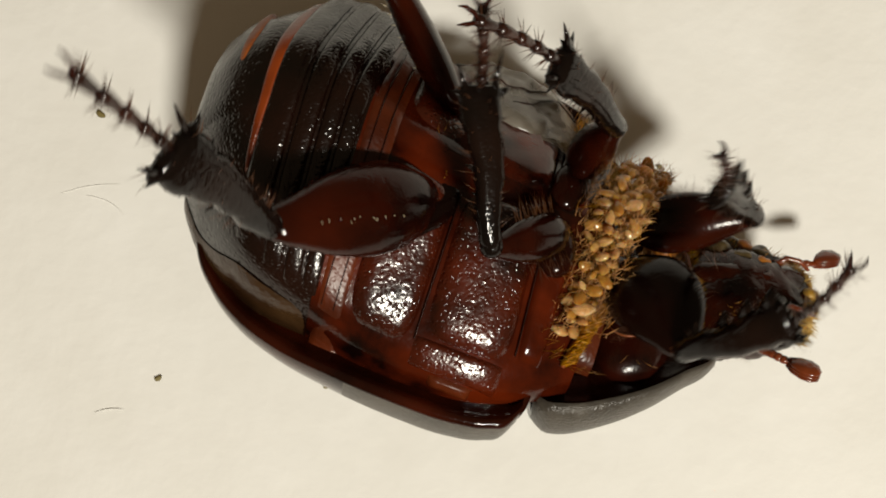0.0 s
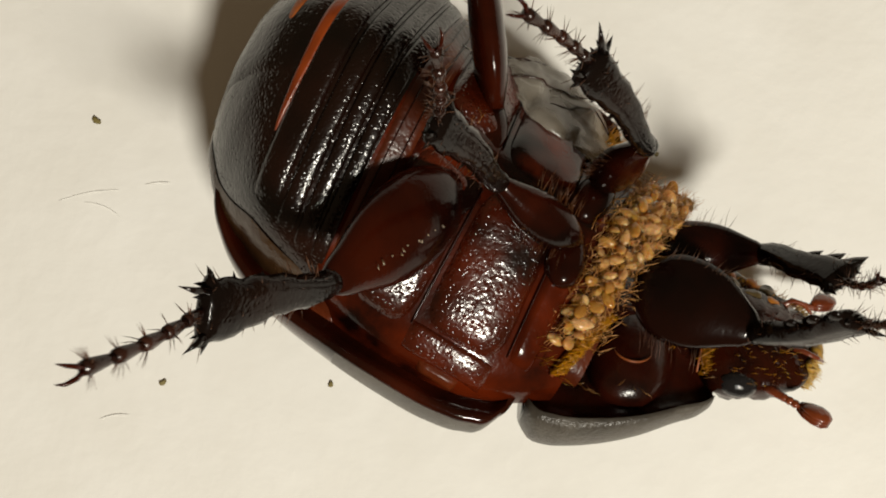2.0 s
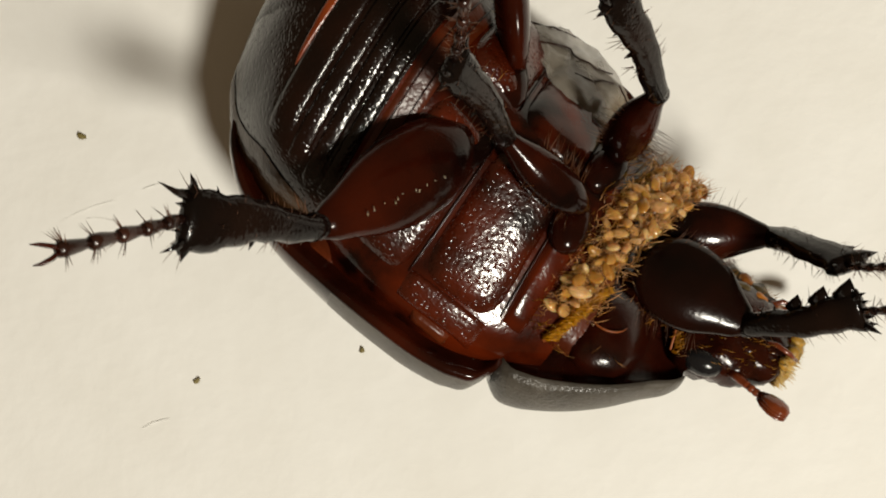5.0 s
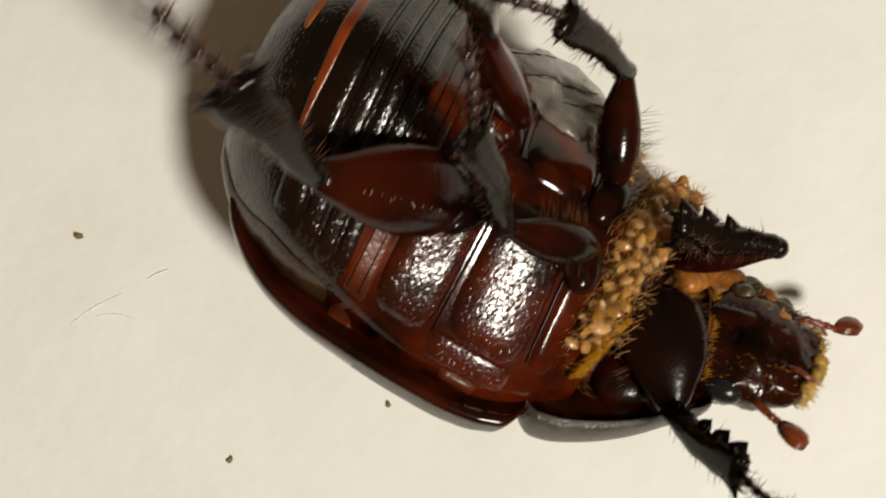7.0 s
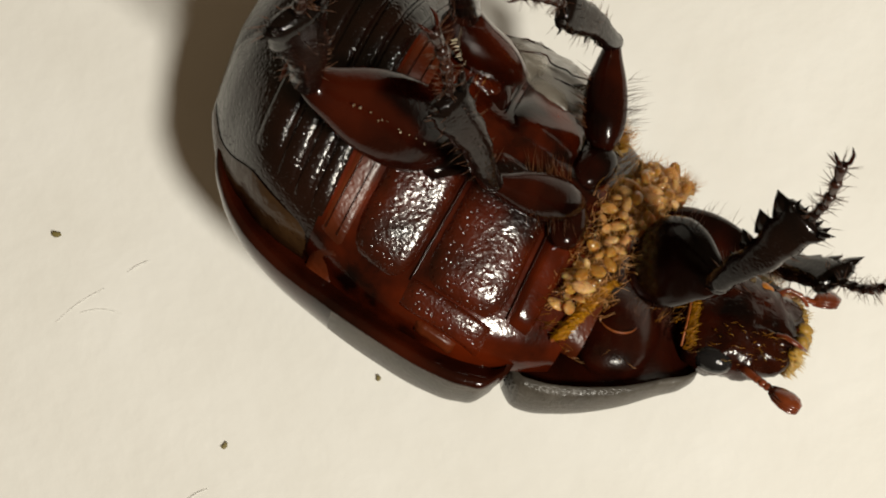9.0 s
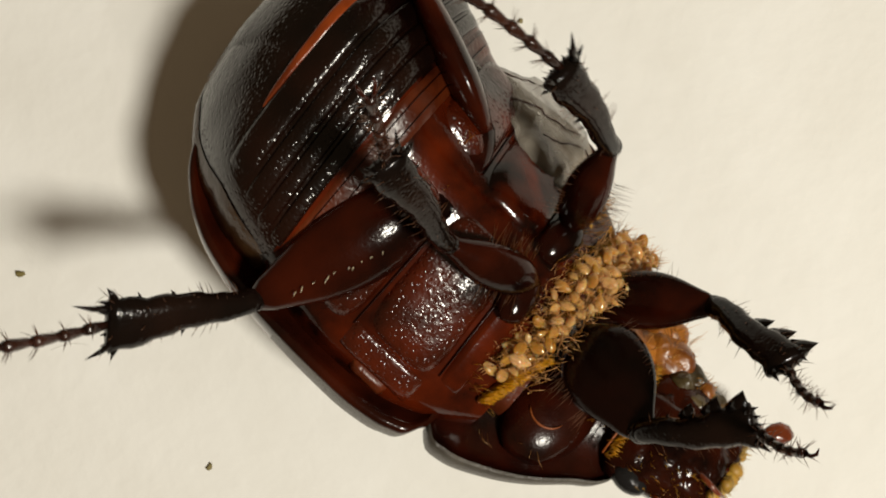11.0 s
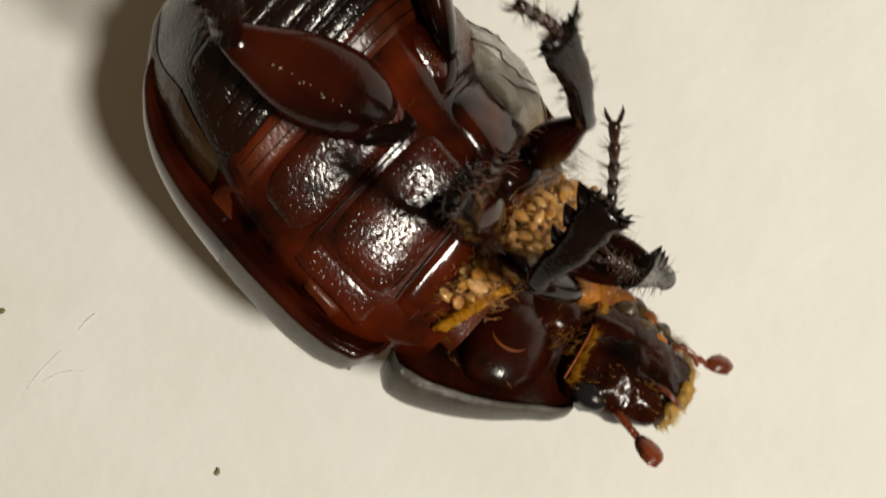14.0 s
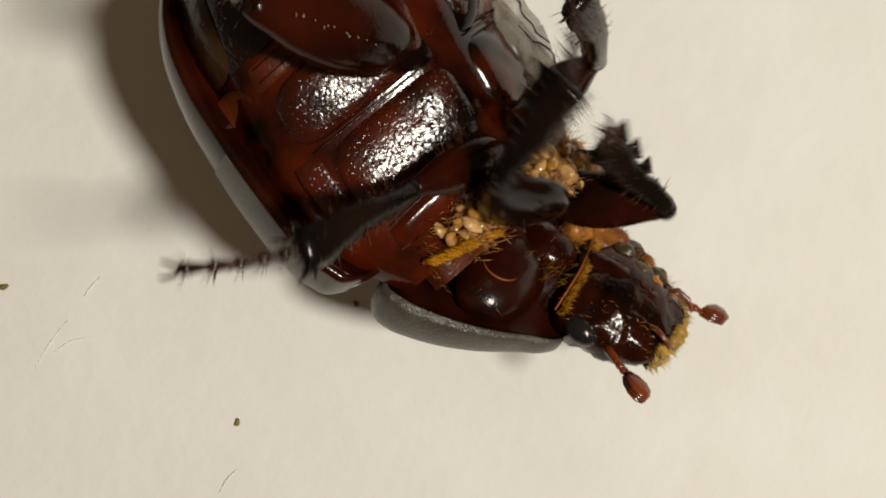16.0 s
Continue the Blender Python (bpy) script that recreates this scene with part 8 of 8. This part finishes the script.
    walk(limbs["upper", "front"][0], mm_rows([
        (0, 6.4, 1.5, 1.2, 34.4, -27.4, 12.64), (0.25, 6.4, 1.5, 1.2, 43.91, -61.24, 5.93), (0.5, 6.4, 1.5, 1.2, 43.21, -30.46, 19.05), (0.75, 6.4, 1.5, 1.2, 42.04, -50.08, 13.74), (1, 6.4, 1.5, 1.2, 33.42, -28.43, 14.28),
        (1.25, 6.4, 1.5, 1.2, 37.71, -23.53, 12.67), (1.5, 6.4, 1.5, 1.2, 20.87, -27.74, 40.22), (1.75, 6.4, 1.5, 1.2, 20.76, -25.2, 36.27), (2, 6.4, 1.5, 1.2, 23.93, -14.28, 23.2), (2.25, 6.4, 1.5, 1.2, 26.45, -33.8, 19.29),
        (2.5, 6.4, 1.5, 1.2, 45.84, -40.53, -2.91), (2.75, 6.4, 1.5, 1.2, 30.5, -32.57, 14.41), (3, 6.4, 1.5, 1.2, 30.33, -25.65, 10.46), (3.25, 6.4, 1.5, 1.2, 25.39, -18.72, 16.88), (3.5, 6.4, 1.5, 1.2, 23.36, -25.16, 18.22),
        (3.75, 6.4, 1.5, 1.2, 25.21, -40.06, 16.67), (4, 6.4, 1.5, 1.2, 30.92, -25.92, 19.09), (4.25, 6.4, 1.5, 1.2, 33.78, -58.34, 19.26), (4.5, 6.4, 1.5, 1.2, 34.73, -52.12, 16.7), (4.75, 6.4, 1.5, 1.2, 26.89, -32.39, 24.03),
        (5, 6.4, 1.5, 1.2, 23.12, -13.79, 28.56), (5.25, 6.4, 1.5, 1.2, 24.02, -13.39, 24.03), (5.5, 6.4, 1.5, 1.2, 25.05, -12.64, 19.38), (5.75, 6.4, 1.5, 1.2, 25.64, -7.45, 15.22), (6, 6.4, 1.5, 1.2, 25.9, -2.2, 11.34),
        (6.25, 6.4, 1.5, 1.2, 28.85, -33.25, 14.8), (6.5, 6.4, 1.5, 1.2, 35.28, -30.99, 20.86), (6.75, 6.4, 1.5, 1.2, 92.71, -83.32, -30.64), (7, 6.4, 1.5, 1.2, 59.86, -31.32, 17.87), (7.25, 6.4, 1.5, 1.2, 22.75, -70.99, 43.68),
        (7.5, 6.4, 1.5, 1.2, 38.13, -29.12, 18.87), (7.75, 6.4, 1.5, 1.2, 42.77, -21.21, 12.5), (8, 6.4, 1.5, 1.2, 37.07, -34.14, 20.45), (8.25, 6.4, 1.5, 1.2, 23.74, -24.26, 45.04), (8.5, 6.4, 1.5, 1.2, 39.18, -29.63, 18.47),
        (8.75, 6.4, 1.5, 1.2, 28.83, -17.68, 33.92), (9, 6.4, 1.5, 1.2, 39.59, -19.87, 0.83), (9.25, 6.4, 1.5, 1.2, 32.85, -17.46, 11.11), (9.5, 6.4, 1.5, 1.2, 34.28, -22.56, 2.96), (9.75, 6.4, 1.5, 1.2, 29.56, -31.92, 18.07),
        (10, 6.4, 1.5, 1.2, 23.35, -40.34, 35.64), (10.25, 6.4, 1.5, 1.2, 29.36, -34.41, 25.95), (10.5, 6.4, 1.5, 1.2, 31.9, -27.5, 17.48), (10.75, 6.4, 1.5, 1.2, 30.91, -36.56, 20.71), (11, 6.4, 1.5, 1.2, 31.05, -45.09, 24.53),
        (11.25, 6.4, 1.5, 1.2, 25.56, -35.65, 34.7), (11.5, 6.4, 1.5, 1.2, 22.59, -26.47, 40.97), (11.75, 6.4, 1.5, 1.2, 41.41, -50.33, 18.51), (12, 6.4, 1.5, 1.2, 50.14, -28.79, 14.91), (12.25, 6.4, 1.5, 1.2, 55.85, -49.35, -6.23),
        (12.5, 6.4, 1.5, 1.2, 25.11, -31.43, 20.03), (12.75, 6.4, 1.5, 1.2, 29.44, -23.94, 9.14), (13, 6.4, 1.5, 1.2, 28.57, -24.94, 9.79), (13.25, 6.4, 1.5, 1.2, 25.44, -23.38, 6.25), (13.5, 6.4, 1.5, 1.2, 26.27, -21.7, 1.5),
        (13.75, 6.4, 1.5, 1.2, 47.27, -47.24, -2.56), (14, 6.4, 1.5, 1.2, 52.59, -27.62, 12.58), (14.25, 6.4, 1.5, 1.2, 50.79, -43.62, 5.4), (14.5, 6.4, 1.5, 1.2, 38.3, -26.74, 10.7), (14.75, 6.4, 1.5, 1.2, 34.93, -17.17, 10.38),
        (15, 6.4, 1.5, 1.2, 34.42, -18.9, 8.64), (15.25, 6.4, 1.5, 1.2, 34.28, -32.72, 10.31), (15.5, 6.4, 1.5, 1.2, 40.83, -26.83, 13.1), (15.75, 6.4, 1.5, 1.2, 39.92, -74.39, 28.78), (16, 6.4, 1.5, 1.2, 49.59, -37.1, 30.26),
    ]))
    walk(limbs["upper", "front"][1], mm_rows([
        (0, 10.15, 2.34, 3.19, 115.43, -48.58, -144.15), (0.25, 8.47, 1.72, 5, 39.81, -59.66, -56.7), (0.5, 9.93, 2.72, 3.4, 120.61, -16.32, -155.07), (0.75, 9.1, 2.16, 4.52, 44.37, -60.17, -61.57), (1, 10.09, 2.44, 3.26, 96.31, -30.34, -146.13),
        (1.25, 10.28, 2.37, 2.93, 40.52, -51.31, -67.35), (1.5, 9.33, 3.98, 3.22, 43.35, -54.33, -57.84), (1.75, 9.56, 3.82, 3.05, 35.83, -53.24, -51.48), (2, 10.26, 3.15, 2.27, 27.53, -55.2, -47.98), (2.25, 9.8, 2.69, 3.61, 31.89, -55.46, -62.69),
        (2.5, 9.69, 1.33, 4.02, 67.73, -66.06, -119.33), (2.75, 9.94, 2.41, 3.53, 15.01, -53.36, -58.45), (3, 10.24, 2.21, 3.08, 23.88, -48.67, -58.84), (3.25, 10.33, 2.69, 2.59, 23.67, -57.84, -43.18), (3.5, 10.13, 2.73, 3.04, 46.36, -68.79, -52.52),
        (3.75, 9.58, 2.45, 3.99, 36.25, -63.13, -38.89), (4, 10.08, 2.77, 3.09, 123.94, -59.69, -138.1), (4.25, 8.55, 2.25, 4.89, 37.53, -59.4, -55.81), (4.5, 8.95, 2.26, 4.62, 34.74, -55.52, -72.53), (4.75, 9.74, 2.99, 3.52, 19.64, -56.09, -59.07),
        (5, 10.1, 3.51, 2.23, 13.89, -55.16, -45.86), (5.25, 10.25, 3.22, 2.2, 17.05, -52.32, -43.34), (5.5, 10.39, 2.9, 2.15, 19.8, -49.62, -40.9), (5.75, 10.55, 2.63, 1.76, 18.65, -48.17, -24.48), (6, 10.65, 2.35, 1.37, 20.43, -44.77, -9.47),
        (6.25, 9.9, 2.43, 3.58, 37.61, -55.18, -25.95), (6.5, 9.87, 2.82, 3.43, 148.08, -39.1, -153.84), (6.75, 6.83, 1.24, 5.5, 47.81, -59.1, -35.05), (7, 9.92, 2.64, 3.45, 150.64, -5, -158.51), (7.25, 7.42, 2.47, 5.3, 41.92, -55.39, -17.55),
        (7.5, 9.98, 2.72, 3.31, 61.63, -59.06, -37.35), (7.75, 10.34, 2.37, 2.77, 62.91, -50.18, -40.47), (8, 9.76, 2.75, 3.63, 82.87, -56.27, -82.21), (8.25, 9.19, 4.3, 2.98, 60.34, -54.53, -62.25), (8.5, 9.97, 2.69, 3.34, 118.15, -49.67, -138.92),
        (8.75, 9.83, 3.8, 2.52, 45.19, -51.5, -61.2), (9, 10.48, 1.56, 2.67, 37.21, -55.92, -59.72), (9.25, 10.46, 2.3, 2.5, 25.33, -38.03, -29.46), (9.5, 10.4, 1.71, 2.86, 22.86, 0.84, -0.82), (9.75, 9.9, 2.64, 3.49, 38.71, -43.28, -29.15),
        (10, 9.08, 3.43, 4.01, 60.35, -54.09, -65.2), (10.25, 9.62, 3.06, 3.65, 53.19, -50.69, -64.1), (10.5, 10.07, 2.65, 3.2, 44.93, -47.34, -63.15), (10.75, 9.66, 2.73, 3.78, 37.63, -49.6, -53.84), (11, 9.18, 2.77, 4.27, 34.11, -51.11, -43.86),
        (11.25, 9.3, 3.5, 3.73, 42.43, -55.58, -55.35), (11.5, 9.33, 4.04, 3.13, 49.3, -58.76, -69.86), (11.75, 9.02, 2.38, 4.54, 43.93, -65, -57.37), (12, 10.07, 2.48, 3.29, 120.5, -6.1, -138.62), (12.25, 9.21, 1.19, 4.49, 38.87, -63.71, -39.17),
        (12.5, 9.87, 2.77, 3.46, 42.75, -46.65, -53.06), (12.75, 10.31, 2.13, 2.96, 30.63, -54.46, -38.27), (13, 10.27, 2.17, 3.03, 30.52, -47.13, -36.33), (13.25, 10.35, 1.93, 2.92, 26.41, -56.72, -39.61), (13.5, 10.43, 1.61, 2.8, 5.94, -50.26, -21.37),
        (13.75, 9.34, 1.37, 4.38, 33.99, -60.32, -42.03), (14, 10.15, 2.34, 3.21, 113.68, -39.28, -122.15), (14.25, 9.52, 1.8, 4.19, 47.18, -52.44, -39.87), (14.5, 10.2, 2.22, 3.15, 46.16, -48.23, -41.02), (14.75, 10.47, 2.25, 2.48, 40.94, -40.59, -31.25),
        (15, 10.45, 2.12, 2.6, 35.3, -15.43, -14.34), (15.25, 9.99, 2.15, 3.54, 40.35, -44.85, -30.12), (15.5, 10.17, 2.38, 3.16, 115.58, -61.65, -116.79), (15.75, 7.42, 2.06, 5.37, 44.87, -48.53, -31.92), (16, 9.39, 3.24, 3.81, 136.83, -19.62, -153.33),
    ]))
    walk(limbs["upper", "front"][2], mm_rows([
        (0, 7.9, 0.71, 6.34, -50.9, -62.3, -144.58), (0.25, 9.64, -0.06, 8.62, -38.6, -51.66, -153.92), (0.5, 6.28, 1.02, 4.58, -69.7, -61.05, -104.76), (0.75, 10.1, 0.32, 8.17, -69.06, -67.59, -104.83), (1, 7.08, 0.42, 5.39, -74.02, -72.29, -104.09),
        (1.25, 11.29, -0.05, 6.21, -124.01, -71.64, -70.19), (1.5, 10.63, 1.9, 6.63, 150.5, -75.45, -23.59), (1.75, 11.13, 1.85, 6.41, 168.99, -74.67, -60.45), (2, 11.86, 1.37, 5.72, -148.39, -67.99, -101.29), (2.25, 10.89, 0.57, 7.07, -141.25, -73.9, -99.06),
        (2.5, 8.86, -0.15, 7.86, -121.87, -69.89, -108.22), (2.75, 11.25, 0.27, 6.9, -141.64, -71.3, -84.65), (3, 11.68, -0.16, 6.23, -159.5, -65.26, -68.23), (3.25, 11.96, 1.16, 6.15, -136.98, -81.78, -96.65), (3.5, 11.05, 1.52, 6.96, -20.78, -78.98, 141.02),
        (3.75, 11.05, 1.26, 7.74, -40.74, -61.45, 174.17), (4, 8.51, 1.36, 6.72, -42.06, -61.34, -162.72), (4.25, 9.75, 0.48, 8.5, -39.38, -63.47, -160.71), (4.5, 9.66, -0, 8.08, -90.6, -75.81, -106.55), (4.75, 10.95, 0.98, 7.01, -103.1, -75.47, -94.05),
        (5, 11.77, 1.79, 5.68, -115.58, -74.35, -82.75), (5.25, 12.12, 1.45, 5.53, -126.13, -70.28, -72.01), (5.5, 12.45, 1.12, 5.35, -131.94, -66, -64.83), (5.75, 13.1, 1.47, 4.89, -150.99, -76.64, -57.69), (6, 13.59, 1.86, 4.32, 146.61, -85.99, -12.52),
        (6.25, 12.06, 1.38, 7.02, -24.4, -49.84, 156.66), (6.5, 6.95, 1.39, 6.08, -39.82, -54.31, -173.51), (6.75, 8.6, 0, 9.11, -34.16, -46.65, -171.59), (7, 6.03, 1.1, 3.82, -79.01, -58.09, -90.43), (7.25, 9.7, 1.76, 8.75, -78.74, -71.51, -98.73),
        (7.5, 11.7, 1.41, 6.91, -62.85, -76.83, -140.86), (7.75, 12.39, 0.63, 5.99, -119.85, -74.31, -97.97), (8, 10.08, 0.44, 7.13, -131.9, -76.59, -95.61), (8.25, 10.33, 2.14, 6.4, -52.66, -55.8, -169.58), (8.5, 7.92, 0.91, 6.54, -48.28, -59.57, -162.38),
        (8.75, 11.09, 1.51, 5.8, -54.24, -59.44, -151.56), (9, 11.66, -0.47, 6.15, -119.15, -59.62, -88.62), (9.25, 13.34, 0.67, 5.09, -159.88, -71.05, -60.79), (9.5, 14.6, 1.65, 2.8, -130.84, -83.05, -110.12), (9.75, 12.57, 1.15, 6.37, -157.65, -79.48, -90.49),
        (10, 10.12, 1.19, 7.41, -134.62, -74.95, -111.79), (10.25, 10.78, 0.67, 6.9, -161.6, -69.11, -85.45), (10.5, 11.35, 0.12, 6.29, 178.24, -61.2, -71.44), (10.75, 11.26, 0.53, 6.98, -175.76, -60.3, -78.95), (11, 11.09, 0.94, 7.54, -163.05, -59.14, -86.1),
        (11.25, 10.65, 1.55, 7.19, -75.74, -51.41, -153.98), (11.5, 10.08, 2, 6.72, -37.87, -22.12, 174.89), (11.75, 9.98, 0.88, 8.34, -36.33, -31.98, -162.42), (12, 6.94, -0.28, 3.73, -39.6, -36.69, -136.76), (12.25, 10.65, 0.02, 8.25, -42.72, -56.15, -126.59),
        (12.5, 11.61, 0.46, 6.51, -84.04, -71.21, -77.73), (12.75, 12.23, 0.62, 6.38, -81.41, -70.51, -73.72), (13, 12.57, 0.48, 6.11, -94.97, -71.54, -49.96), (13.25, 12.13, 0.46, 6.43, -65.6, -79.13, -93.73), (13.5, 12.93, 0.63, 6.03, -3.49, -75.92, -176.27),
        (13.75, 10.88, -0.02, 8.03, -34.4, -57.76, -143.53), (14, 8.42, -0.42, 5.87, -36.69, -34.95, -133.53), (14.25, 11.49, 0.15, 7.52, -71.41, -61.02, -89.59), (14.5, 12.31, 0.38, 6.28, -145.35, -48.5, -5.41), (14.75, 13.2, 0.59, 5.21, -138.02, -62.35, -11.73),
        (15, 14.38, 1.11, 3.72, 166.88, -70.32, -7.94), (15.25, 12.56, 0.66, 6.5, -58.49, -73.33, -161), (15.5, 9.27, 0.6, 6.85, -45.86, -56.89, -165.7), (15.75, 9.78, 0.59, 8.52, -44.11, -33.32, -147.22), (16, 5.85, 1.47, 5.22, -49.71, -50.18, -114.57),
    ]))


motions()
